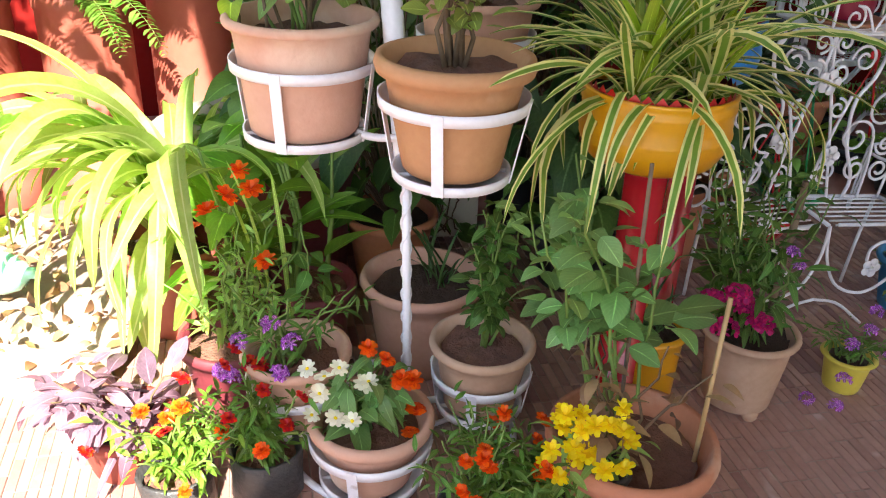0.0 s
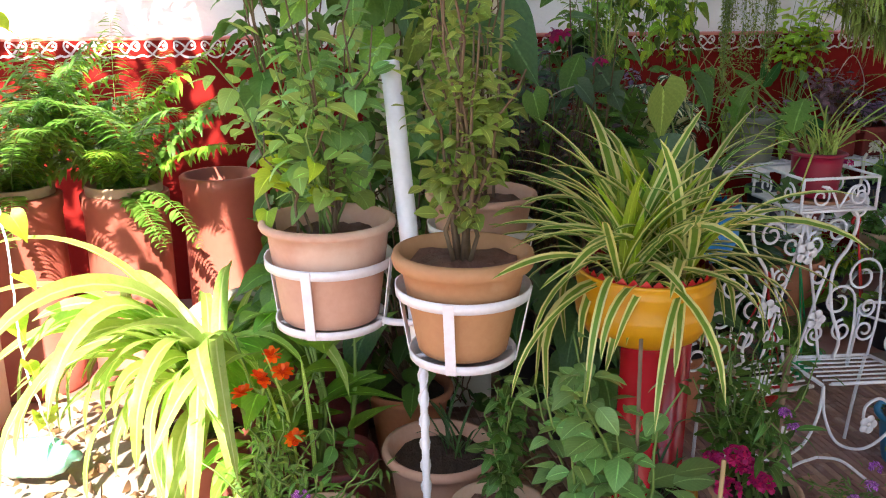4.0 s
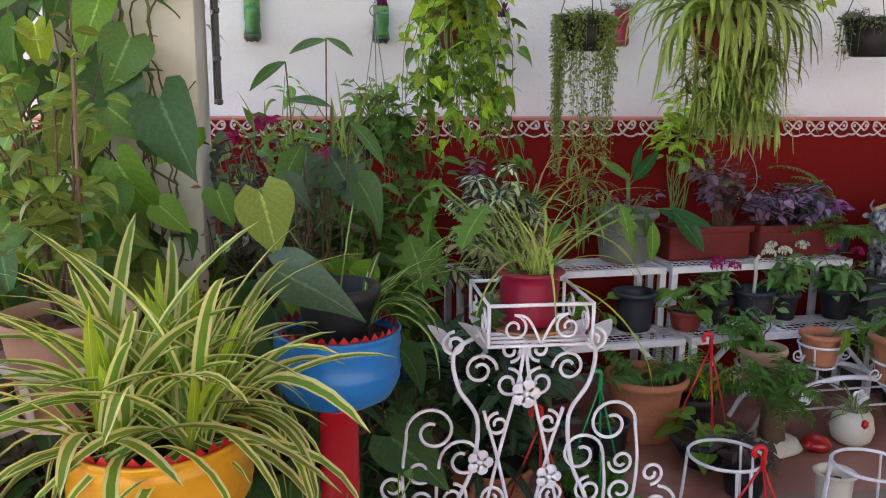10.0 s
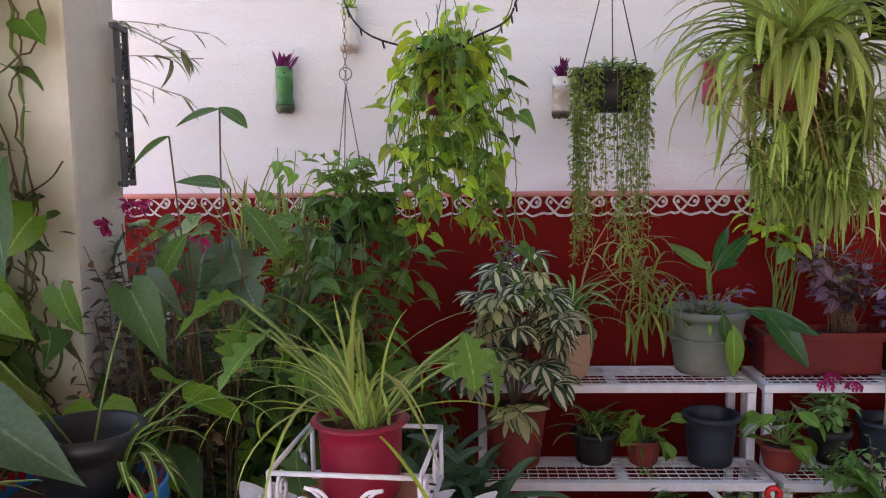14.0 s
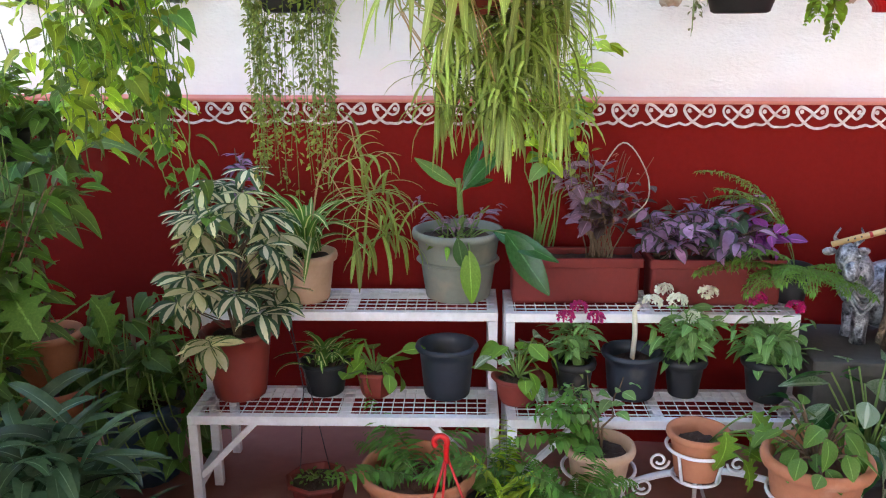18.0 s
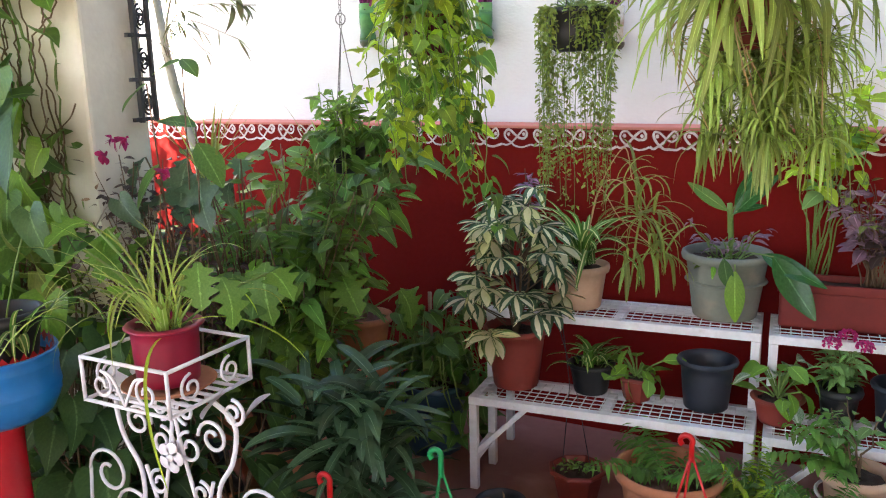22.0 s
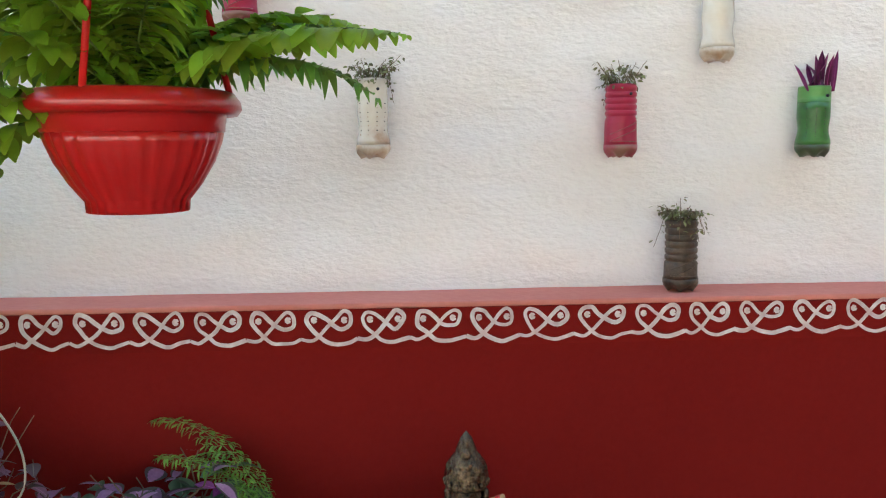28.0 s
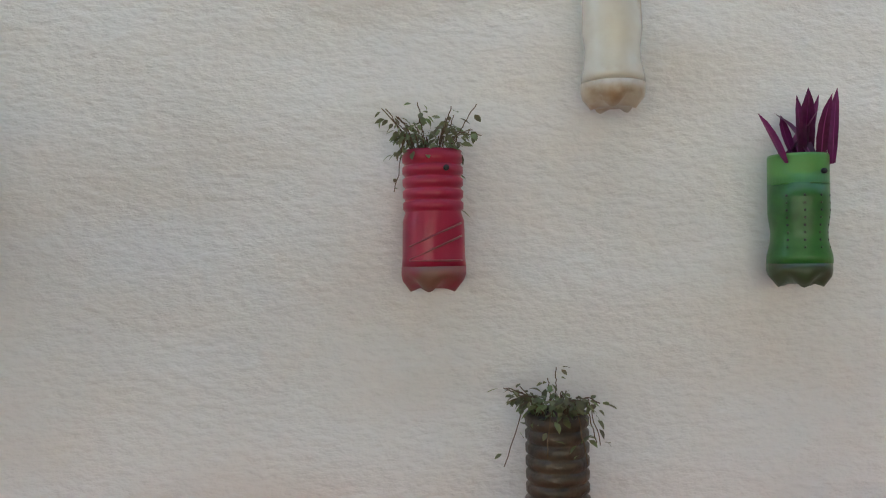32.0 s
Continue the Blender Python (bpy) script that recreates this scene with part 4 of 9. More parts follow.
# two stepped steel benches with mesh shelves
def bench(x0, x1, y0, zl, zu, label):
    y1, y2, y3 = y0 + 0.225, y0 + 0.195, y0 + 0.44
    ob = thing("plant_bench", x0, y0, 0, label, "plant stand", "stepped benches", 5.3)
    L, s = x1 - x0, 0.028
    D1, D2, D3 = y1 - y0, y2 - y0, y3 - y0

    def shelf(za, ya, yb):
        fr = Mesh()
        box(0, ya, za - s, L, ya + s, za, fr, 0.002)
        box(0, yb - s, za - s, L, yb, za, fr, 0.002)
        for xa in (0, L / 2 - s / 2, L - s):
            box(xa, ya + s + 0.001, za - s + 0.002, xa + s, yb - s - 0.001, za - 0.002, fr, 0.002)
        sh = part("shelf_frame", fr, "white_iron", ob, "", False)
        wires = Mesh()
        k = int(L / 0.031)
        for i in range(1, k):
            tube([(L * i / k, ya + 0.01, za + 0.001), (L * i / k, yb - 0.01, za + 0.001)], 0.0017, wires, 4)
        k = int((yb - ya) / 0.031)
        for i in range(1, k):
            yy = ya + (yb - ya) * i / k
            tube([(0.01, yy, za + 0.0035), (L - 0.01, yy, za + 0.0035)], 0.0017, wires, 4)
        part("wire_mesh", wires, "white_iron", sh)

    shelf(zl, 0, D1)
    shelf(zu, D2, D3)
    for xa in (0.001, L - s - 0.001):
        part("leg", box(xa, 0.001, 0, xa + s, s, zl - s - 0.001, None, 0.002), "white_iron", ob, "", False)
        part("leg", box(xa, D2 + 0.001, 0, xa + s, D2 + s, zu - s - 0.001, None, 0.002), "white_iron", ob, "", False)
        part("leg", box(xa, D3 - s, 0, xa + s, D3 - 0.001, zu - s - 0.001, None, 0.002), "white_iron", ob, "", False)
        part("rail", box(xa + 0.002, s + 0.001, 0.10, xa + s - 0.002, D2, 0.10 + s, None, 0.002), "white_iron", ob, "", False)
        part("brace", box(-0.009, -0.009, 0, 0.009, 0.009, 0.245, None, 0.002), "white_iron", ob, "", False, pose(xa + s / 2 + (0.012 if xa < 0.1 else -0.012), s / 2 + 0.004, 0.14, 0, 44 if xa < 0.1 else -44, 0))
    return ob


bench(1.525, 2.443, 3.252, 0.343, 0.60, "white steel stepped bench with wire mesh shelves full of pots")
bench(2.462, 3.352, 3.333, 0.343, 0.60, "white steel stepped bench with flower troughs on top")

# tall three-tier pot stand
st = thing("pot_stand", 0.215, 1.64, 0, "tall white iron pot stand with hoops and a twisted rod", "plant stand")
tw = tube([(0.03, -0.06, 0.0), (0.025, -0.055, 0.35), (0.02, -0.04, 0.70)], 0.009, None, 8)
part("rod", tw, "white_iron", st, "twisted white rod")
wr = Mesh()
for sgn in (0, math.pi):
    t = np.linspace(0, 1, 60)
    tube(np.stack([0.03 - 0.01 * t + 0.009 * np.cos(40 * t + sgn), -0.06 + 0.02 * t + 0.009 * np.sin(40 * t + sgn), 0.68 * t], 1), 0.004, wr, 5)
part("rod_twist", wr, "white_iron", st)
part("pole", lathe([(0.021, 0.0), (0.0215, 0.01), (0.0205, 0.62), (0.017, 0.62), (0.017, 0.02)], 20), "white_iron", st, "thick white painted tube, chipped at the top", True, pose(0.03, 0.02, 0.63, -7.0, -4.5, 0))


def hoop_holder(x, y, z, r0, r1, h, arm):
    """Two flat hoops joined by four strips, held by an arm."""
    part("hoop", band(x, y, z + h, z + h + 0.021, r1, r1 + 0.001, 0.003), "white_iron", st)
    part("hoop", band(x, y, z, z + 0.018, r0, r0 + 0.001, 0.004), "white_iron", st)
    part("hoop_floor", tube([(x - r0, y, z + 0.004), (x + r0, y, z + 0.004)], 0.004, None, 6), "white_iron", st)
    for k in range(4):
        a = math.radians(45 + 90 * k + 20)
        c, s = math.cos(a), math.sin(a)
        strap = Mesh()
        for q0, q1 in (((-0.0105, 0.0, 0.0), (0.0105, 0.0, 0.0)), ((-0.0105, 0.0025, 0.0), (0.0105, 0.0025, 0.0))):
            for q in (q0, q1):
                for rr, zz in ((r0 + 0.004, z), (r1 + 0.004, z + h + 0.02)):
                    k2 = rr + q[1]
                    strap.v.append(np.array([[x + k2 * c - q[0] * s, y + k2 * s + q[0] * c, zz]]))
                    strap.uv.append(np.zeros((1, 2)))
        strap.n, strap.f = 8, [[0, 2, 3, 1], [4, 5, 7, 6], [0, 1, 5, 4], [2, 6, 7, 3], [0, 4, 6, 2], [1, 3, 7, 5]]
        part("strip", strap, "white_iron", st, "", False)
    part("arm", tube(bez(arm, 6), 0.008, None, 7), "white_iron", st)


hoop_holder(-0.159, 0.103, 0.674, 0.118, 0.137, 0.137, [(0.03, -0.02, 0.70), (-0.03, 0.02, 0.69), (-0.06, 0.06, 0.687)])
hoop_holder(0.093, -0.11, 0.660, 0.106, 0.134, 0.136, [(0.02, -0.04, 0.69), (0.03, -0.06, 0.68), (0.05, -0.07, 0.675)])
hoop_holder(0.245, 0.33, 0.682, 0.108, 0.133, 0.12, [(0.04, 0.0, 0.70), (0.10, 0.12, 0.70), (0.18, 0.25, 0.697)])
hoop_holder(-0.07, -0.195, 0.03, 0.102, 0.122, 0.092, [(0.03, -0.06, 0.05), (0.0, -0.1, 0.04), (-0.03, -0.13, 0.036)])
hoop_holder(-0.205, -0.06, 0.10, 0.09, 0.105, 0.08, [(0.03, -0.05, 0.11), (-0.05, -0.05, 0.10), (-0.12, -0.055, 0.106)])
hoop_holder(0.185, -0.09, 0.10, 0.09, 0.105, 0.08, [(0.03, -0.05, 0.11), (0.06, -0.06, 0.10), (0.1, -0.07, 0.106)])
part("foot_ring", ring(0.02, -0.03, 0.008, 0.26, 0.008, None, 48), "white_iron", st)
for k in range(3):
    a = math.radians(250 + 120 * k)
    part("foot_spoke", tube([(0.03, -0.06, 0.012), (0.02 + 0.26 * math.cos(a), -0.03 + 0.26 * math.sin(a), 0.01)], 0.006, None, 6), "white_iron", st)

# chair-shaped scroll stand with a crate on top
ch = thing("scroll_plant_stand", 1.44, 1.965, 0, "white wrought iron chair-shaped plant stand with scrolls and flowers", "plant stand")
W = 0.31
SEAT = 0.315
seat = Mesh()
for k in range(7):
    yy = -0.09 + 0.029 * k
    for sx in (-1, 1):
        tube([(sx * 0.03, yy, SEAT - 0.006 * (sx > 0)), (sx * W * (1.0 - 0.012 * k), yy - 0.02, SEAT - 0.012 * (sx > 0))], 0.003, seat, 6)
for sx in (-1, 1):
    part("slats", seat if sx < 0 else tube([(0.0, -0.10, SEAT), (0.0, 0.10, SEAT)], 0.006, None, 7), "white_iron", ch)
    iron("seat_edge", [np.array([(sx * W, -0.12, SEAT - 0.006), (sx * W * 0.9, 0.07, SEAT - 0.004)]), np.array([(sx * 0.03, -0.10, SEAT), (sx * W, -0.12, SEAT - 0.006)]), np.array([(sx * 0.03, 0.09, SEAT), (sx * W * 0.9, 0.07, SEAT - 0.004)])], ch)
    # front legs and the curls under the seat
    iron("leg", [bez([(sx * W * 0.98, -0.12, SEAT), (sx * W * 0.97, -0.12, 0.16), (sx * W * 0.96, -0.12, 0.006)], 6), bez([(sx * W * 0.88, 0.07, SEAT), (sx * W * 0.87, 0.09, 0.15), (sx * W * 0.86, 0.10, 0.006)], 6)], ch)
    iron("scroll", [bez([(0.0, -0.105, SEAT), (sx * 0.012, -0.112, 0.22), (sx * 0.06, -0.118, 0.135), (sx * 0.15, -0.118, 0.105), (sx * 0.225, -0.118, 0.15), (sx * 0.232, -0.118, 0.215), (sx * 0.185, -0.118, 0.262), (sx * 0.14, -0.118, 0.245), (sx * 0.135, -0.118, 0.205)], 7), bez([(0.0, -0.118, 0.095), (sx * 0.08, -0.12, 0.075), (sx * 0.17, -0.125, 0.006)], 8)], ch, 0.0045)
    # back: S bends from the crate to the seat, big outward scrolls, a centre lyre
    back = 0.06
    iron("back_frame", [bez([(sx * 0.10, back, 0.81), (sx * 0.165, back, 0.765), (sx * 0.155, back, 0.68), (sx * 0.11, back, 0.60), (sx * 0.12, back, 0.48), (sx * 0.16, back, 0.38), (sx * 0.15, back, SEAT)], 8)], ch, 0.0055)
    iron("scroll", [
        np.concatenate([bez([(sx * 0.27, back, SEAT), (sx * 0.285, back, 0.46), (sx * 0.275, back, 0.575)], 6), curl(sx * 0.215, 0.575, 0.062, 0 if sx > 0 else 180, 1.3, sx, 26) + [0, back, 0]]),
        np.concatenate([bez([(sx * 0.20, back, SEAT), (sx * 0.205, back, 0.42), (sx * 0.198, back, 0.50)], 6), curl(sx * 0.143, 0.50, 0.055, 0 if sx > 0 else 180, 1.3, sx, 26) + [0, back, 0]]),
        curl(sx * 0.245, 0.475, 0.032, 180 if sx > 0 else 0, 1.4, sx) + [0, back, 0],
        curl(sx * 0.245, 0.40, 0.036, 0 if sx > 0 else 180, 1.4, -sx) + [0, back, 0],
        curl(sx * 0.165, 0.405, 0.036, 90, 1.4, sx) + [0, back, 0],
        curl(sx * 0.33, 0.37, 0.05, 90, 1.35, -sx) + [0, back - 0.03, 0],
        curl(sx * 0.31, 0.455, 0.03, 270, 1.3, sx) + [0, back - 0.03, 0],
        curl(sx * 0.105, 0.72, 0.040, 180 if sx > 0 else 0, 1.4, -sx) + [0, back, 0],
        curl(sx * 0.165, 0.785, 0.030, 90, 1.4, -sx) + [0, back, 0],
        curl(sx * 0.038, 0.685, 0.037, 90, 1.3, sx) + [0, back, 0],
        curl(sx * 0.034, 0.765, 0.028, 270, 1.3, -sx) + [0, back, 0],
        curl(sx * 0.060, 0.585, 0.030, 90, 1.3, -sx) + [0, back, 0],
        curl(sx * 0.075, 0.40, 0.034, 270, 1.4, -sx) + [0, back, 0],
    ], ch, 0.0042)
    iron("bar", [bez([(sx * 0.0, back, 0.80), (sx * 0.012, back, 0.70), (sx * 0.055, back, 0.52), (sx * 0.10, back, SEAT)], 8), bez([(sx * 0.095, back, 0.62), (sx * 0.06, back, 0.50), (sx * 0.018, back, SEAT)], 8)], ch, 0.0045)
    part("iron_leaf", tin_leaf(0.10, 0.36), "white_iron", ch, "white sheet iron leaf", True, pose(sx * 0.09, back - 0.01, 0.765, 60, 0, -sx * 70))
    part("iron_leaf", tin_leaf(0.085, 0.36), "white_iron", ch, "white sheet iron leaf", True, pose(sx * 0.17, back + 0.02, 0.76, 60, 0, -sx * 60))
for fx, fz, fr, fy in ((-0.105, 0.50, 0.032, 0.05), (0.06, 0.455, 0.032, 0.05), (0.0, 0.665, 0.036, 0.05), (-0.14, 0.19, 0.028, -0.122), (0.145, 0.19, 0.03, -0.122), (-0.2, 0.345, 0.024, -0.10)):
    part("iron_flower", petals5(fr), "white_iron", ch, "white five-petalled iron flower", True, pose(fx, fy - 0.008, fz))
# crate
cr = []
for zz in (0.815, 0.905):
    for a, b in (((-0.11, -0.06), (0.12, -0.06)), ((-0.11, 0.17), (0.12, 0.17)), ((-0.11, -0.06), (-0.11, 0.17)), ((0.12, -0.06), (0.12, 0.17))):
        cr.append(np.array([(*a, zz), (*b, zz)]))
for a in ((-0.11, -0.06), (0.12, -0.06), (-0.11, 0.17), (0.12, 0.17)):
    cr.append(np.array([(*a, 0.812), (*a, 0.908)]))
for k in range(7):
    cr.append(np.array([(-0.11, -0.03 + 0.03 * k, 0.815), (0.12, -0.03 + 0.03 * k, 0.815)]))
iron("crate_bar", cr, ch, 0.0042)
for sx in (-1, 1):
    iron("crate_scroll", [curl(sx * 0.06, 0.855, 0.03, 90, 1.3, sx, 20) + [0.005, -0.062, 0], bez([(0.005, -0.062, 0.82), (sx * 0.03 + 0.005, -0.062, 0.875), (sx * 0.06 + 0.005, -0.062, 0.885)], 6)], ch, 0.0032)
for yy in (0.0, 0.11):
    iron("crate_scroll", [(curl(yy, 0.855, 0.03, 90, 1.3, 1, 20))[:, [1, 0, 2]] + [0.12, 0, 0], (curl(yy, 0.855, 0.03, 90, 1.3, 1, 20))[:, [1, 0, 2]] + [-0.11, 0, 0]], ch, 0.0032)
for a in (-0.09, 0.10):
    iron("crate_leg", [bez([(a, 0.06, 0.80), (a, 0.06, 0.812)], 3)], ch, 0.006)

# small ring stands
def ring_stand(x, y, r, h, label, m=None):
    ob = thing("ring_stand", x, y, 0, label, "plant stand", "ring stands")
    if m is not None:
        ob.matrix_basis = m
    part("top_ring", ring(0, 0, h, r, 0.0055), "white_iron", ob)
    for k in range(3):
        a = math.radians(30 + 120 * k)
        c, s = math.cos(a), math.sin(a)
        tx, ty = -s * 0.022, c * 0.022
        part("leg", tube(bez([(r * c + tx, r * s + ty, h), (r * 1.13 * c + tx * 0.9, r * 1.13 * s + ty * 0.9, 0.03), (r * 1.15 * c, r * 1.15 * s, 0.006), (r * 1.13 * c - tx * 0.9, r * 1.13 * s - ty * 0.9, 0.03), (r * c - tx, r * s - ty, h)], 6), 0.0045, None, 6), "white_iron", ob)
    return ob


ring_stand(2.21, 2.505, 0.115, 0.235, "empty white iron ring stand on the brick floor")
ring_stand(2.60, 2.36, 0.11, 0.25, "empty white iron ring stand beside the red basket")
ring_stand(0, 0, 0.085, 0.13, "white iron ring stand tipped over on the floor", pose(1.70, 1.735, 0.075, 72, 12, 48))

# arch-shaped stand with ring holders
ar = thing("arch_plant_stand", 3.065, 3.24, 0, "white iron arch-shaped plant stand with ring holders", "plant stand")
for yy, zz in ((-0.09, 0.0), (0.09, 0.02)):
    iron("arch", [bez([(-0.42, yy, 0.0), (-0.34, yy, 0.11), (-0.15, yy, 0.20), (0.05, yy, 0.215), (0.22, yy, 0.155), (0.36, yy, 0.0)], 10)], ar, 0.0105)
    iron("rail", [np.array([(-0.36, yy, 0.09), (0.30, yy, 0.10)])], ar, 0.005)
for xx in (-0.28, -0.05, 0.2):
    iron("cross_bar", [np.array([(xx, -0.09, 0.17 if xx < 0.1 else 0.16), (xx, 0.09, 0.175 if xx < 0.1 else 0.165)])], ar, 0.005)
for hx, hy, hr, hz in ((-0.345, 0.0, 0.10, 0.17), (-0.075, 0.03, 0.085, 0.235), (0.185, -0.13, 0.112, 0.20)):
    part("holder_ring", ring(hx, hy, hz, hr * 0.75, 0.005), "white_iron", ar)
    part("holder_ring", ring(hx, hy, hz + 0.09, hr, 0.005), "white_iron", ar)
    for k in range(4):
        a = math.radians(45 + 90 * k)
        part("holder_strip", tube([(hx + hr * 0.75 * math.cos(a), hy + hr * 0.75 * math.sin(a), hz), (hx + hr * math.cos(a), hy + hr * math.sin(a), hz + 0.09)], 0.0045, None, 6), "white_iron", ar)
    part("holder_bar", tube([(hx - hr * 0.75, hy, hz), (hx + hr * 0.75, hy, hz)], 0.0045, None, 6), "white_iron", ar)
    part("holder_post", tube([(hx, hy, hz), (hx, max(-0.09, min(0.09, hy)), 0.15)], 0.006, None, 6), "white_iron", ar)
    iron("scroll", [curl(hx + hr + 0.02, hz + 0.05, 0.028, 180, 1.4, 1, 20) + [0, hy - 0.02, 0], curl(hx - hr - 0.02, hz + 0.05, 0.028, 0, 1.4, -1, 20) + [0, hy - 0.02, 0]], ar, 0.004)
for fx, fz in ((0.03, 0.14), (0.29, 0.09), (-0.2, 0.15)):
    part("iron_flower", petals5(0.034), "white_iron", ar, "white five-petalled iron flower", True, pose(fx, -0.105, fz))

# ---- plants: kinds ----


def flowers(ob, name, centres, mat, r, petals=12, rows=3, eye=None, label=""):
    for c in centres:
        up = (RNG.normal(0, 0.35), RNG.normal(-0.35, 0.3), 1)
        m = bloom(Mesh(), (0, 0, 0), r * RNG.uniform(0.85, 1.1), petals, rows, up)
        fl = part(name, m, mat, ob, label, True, Matrix.Translation(Vector(c)))
        if eye:
            part("flower_eye", lathe([(0.001, -0.001), (r * 0.2, 0.0), (r * 0.15, r * 0.14), (0.001, r * 0.2)], 10), eye, fl)


def heads(ob, name, centres, mat, r, n, size, label=""):
    for c in centres:
        part(name, cluster(Mesh(), (0, 0, 0), r, n, size), mat, ob, label, True, Matrix.Translation(Vector(c)))


def shrub(ob, base, n, height, spread, kind, size, per, leaf="leaf", stem="stem", **k):
    s, l, tips = Mesh(), Mesh(), []
    bush(s, l, base, n, height, spread, kind, size, per, tips=tips, **k)
    plant(ob, l, leaf, s, stem)
    return tips


def tuft(ob, base, n, length, width, leaf="spider", **k):
    plant(ob, straps(Mesh(), base, n, length, width, **k), leaf, None)


def ferny(ob, base, n, length, pinna, leaf="fern", **k):
    s = Mesh()
    l = spray(Mesh(), base, n, length, pinna=pinna, stem=s, **k)
    plant(ob, l, leaf, s, "green_stem", "fronds")


def big_leaves(ob, base, n, reach, size, kind="heart", leaf="leaf", stem="green_stem", lift=(30, 80), az=(0, 360), face=0.5):
    """Single large leaves on their own stalks, each a part."""
    s = Mesh()
    data = []
    for v, f, uv in LEAF[kind]:
        data.append(Mesh().add(v, f, uv).data("leaf"))
        data[-1].materials.append(M[leaf])
    for _ in range(n):
        a, e = math.radians(RNG.uniform(*az)), math.radians(RNG.uniform(*lift))
        ln = RNG.uniform(*reach)
        d = np.array([math.cos(a) * math.cos(e), math.sin(a) * math.cos(e), math.sin(e)])
        p = np.array([base, np.asarray(base) + d * ln * 0.5 + [0, 0, ln * 0.08], np.asarray(base) + d * ln])
        tube(bez(p, 5), 0.0028, s, 5)
        w = np.array([[math.cos(a + RNG.normal(0, 0.4)), math.sin(a + RNG.normal(0, 0.4)), RNG.uniform(-face - 0.5, 0.25)]])
        r = frames(w, RNG.uniform(-0.5, 0.5, 1))[0]
        sz = size * RNG.uniform(0.65, 1.15)
        m = Matrix([[*(r[i] * sz), p[2][i]] for i in range(3)] + [[0, 0, 0, 1]])
        lf = part("leaf", data[RNG.integers(0, len(data))], leaf, ob)
        lf.matrix_basis = m
    part("stalks", s, stem, ob)


def leaf_at(ob, at, tip, mat, kind="heart", width=1.0, facing=(0.0, -0.75, 0.6), bend=1, root=None, name="large_leaf", label="", stalk="green_stem"):
    """One leaf laid from its stalk end to its tip, with an optional stalk from root."""
    way = np.subtract(tip, at)
    sz = float(np.linalg.norm(way))
    r3 = frames(np.array([way]), np.array([0.05]), facing)[0]
    lf = part(name, Mesh().add(*LEAF[kind][bend]), mat, ob, label)
    lf.matrix_basis = Matrix([[r3[i][0] * sz * width, r3[i][1] * sz, r3[i][2] * sz, at[i]] for i in range(3)] + [[0, 0, 0, 1]])
    if root is not None:
        mid = [0.5 * (root[i] + at[i]) for i in range(3)]
        part("stalk", tube(bez([root, (mid[0], mid[1], mid[2] + 0.02), at], 5), 0.0022, None, 5), stalk, ob)
    return lf


def stick(ob, x, y, z0, z1, lean=(0.02, 0.01), mat="bamboo", r=0.005):
    part("cane", tube([(x, y, z0), (x + lean[0], y + lean[1], z1)], r, None, 6), mat, ob, "thin support cane")


# ---- front group round the tall stand ----
p = pot("potted_rose", 0.056, 1.743, 0.688, 0.142, 0.225, "terra_pink", "pink terracotta pot with a leafy rose in an upper hoop", "pots on the tall stand", "soil_red", 0.8, lip=0.022, foot=0.76)
shrub(p, (0, 0, 0.16), 8, 0.50, 0.25, "wide", 0.075, 22, "rose_leaf", "green_stem", first=0.30)
shrub(p, (0.02, 0, 0.16), 5, 0.66, 0.14, "wide", 0.07, 18, "leaf_mint", first=0.35)
shrub(p, (-0.06, -0.02, 0.16), 3, 0.40, 0.20, "heart", 0.075, 7, "leaf_lime", first=0.3)
p = pot("potted_rose", 0.308, 1.53, 0.676, 0.135, 0.212, "terra_ochre", "ochre terracotta pot with a woody rose in an upper hoop", "pots on the tall stand", "soil_red", 0.86, rim=0.02, lip=0.034, foot=0.68)
shrub(p, (0, 0, 0.18), 9, 0.60, 0.15, "wide", 0.046, 34, "rose_olive", first=0.2, thick=0.005, wild=0.6)
stick(p, 0.01, 0.02, 0.14, 0.62, (-0.01, 0.01), "grey_stick", 0.004)
p = pot("potted_rose", 0.46, 1.97, 0.698, 0.136, 0.205, "terra_pink", "terracotta pot with a tall rose in the back hoop", "pots on the tall stand", "soil_red", 0.85, lip=0.022, foot=0.74)
shrub(p, (0, 0, 0.17), 8, 0.66, 0.17, "wide", 0.062, 26, "rose_olive", first=0.24, wild=0.5)
stick(p, 0.03, 0.0, 0.16, 0.72, (0.02, 0), "grey_stick", 0.004)
p = pot("potted_zinnia", 0.145, 1.445, 0.038, 0.12, 0.155, "terra_pink", "terracotta pot with white and orange zinnias in a low hoop", "pots on the tall stand", "soil_red", 0.78, rim=0.02, lip=0.03, foot=0.7)
shrub(p, (-0.02, 0, 0.12), 10, 0.15, 0.10, "dart", 0.085, 9, "leaf_mint", "green_stem", first=0.1)
flowers(p, "zinnia", [(-0.125 + 0.024 * (i % 6) + RNG.normal(0, 0.008), -0.05 + RNG.normal(0, 0.03), 0.18 + 0.014 * i) for i in range(10)], "f_white", 0.021, 9, 1, "f_yellow", "white zinnia with a yellow eye")
flowers(p, "zinnia", [(0.0, 0.03, 0.285), (0.03, 0.0, 0.275), (0.055, -0.02, 0.24), (0.08, -0.02, 0.235), (0.07, -0.06, 0.14), (0.085, -0.03, 0.17)], "f_orange", 0.023, 12, 3, None, "rusty orange zinnia")
p = pot("potted_verbena", 0.01, 1.58, 0.108, 0.108, 0.165, "terra_pink", "terracotta pot of violet verbena in a low hoop", "pots on the tall stand", "soil_red", 0.8, lip=0.024)
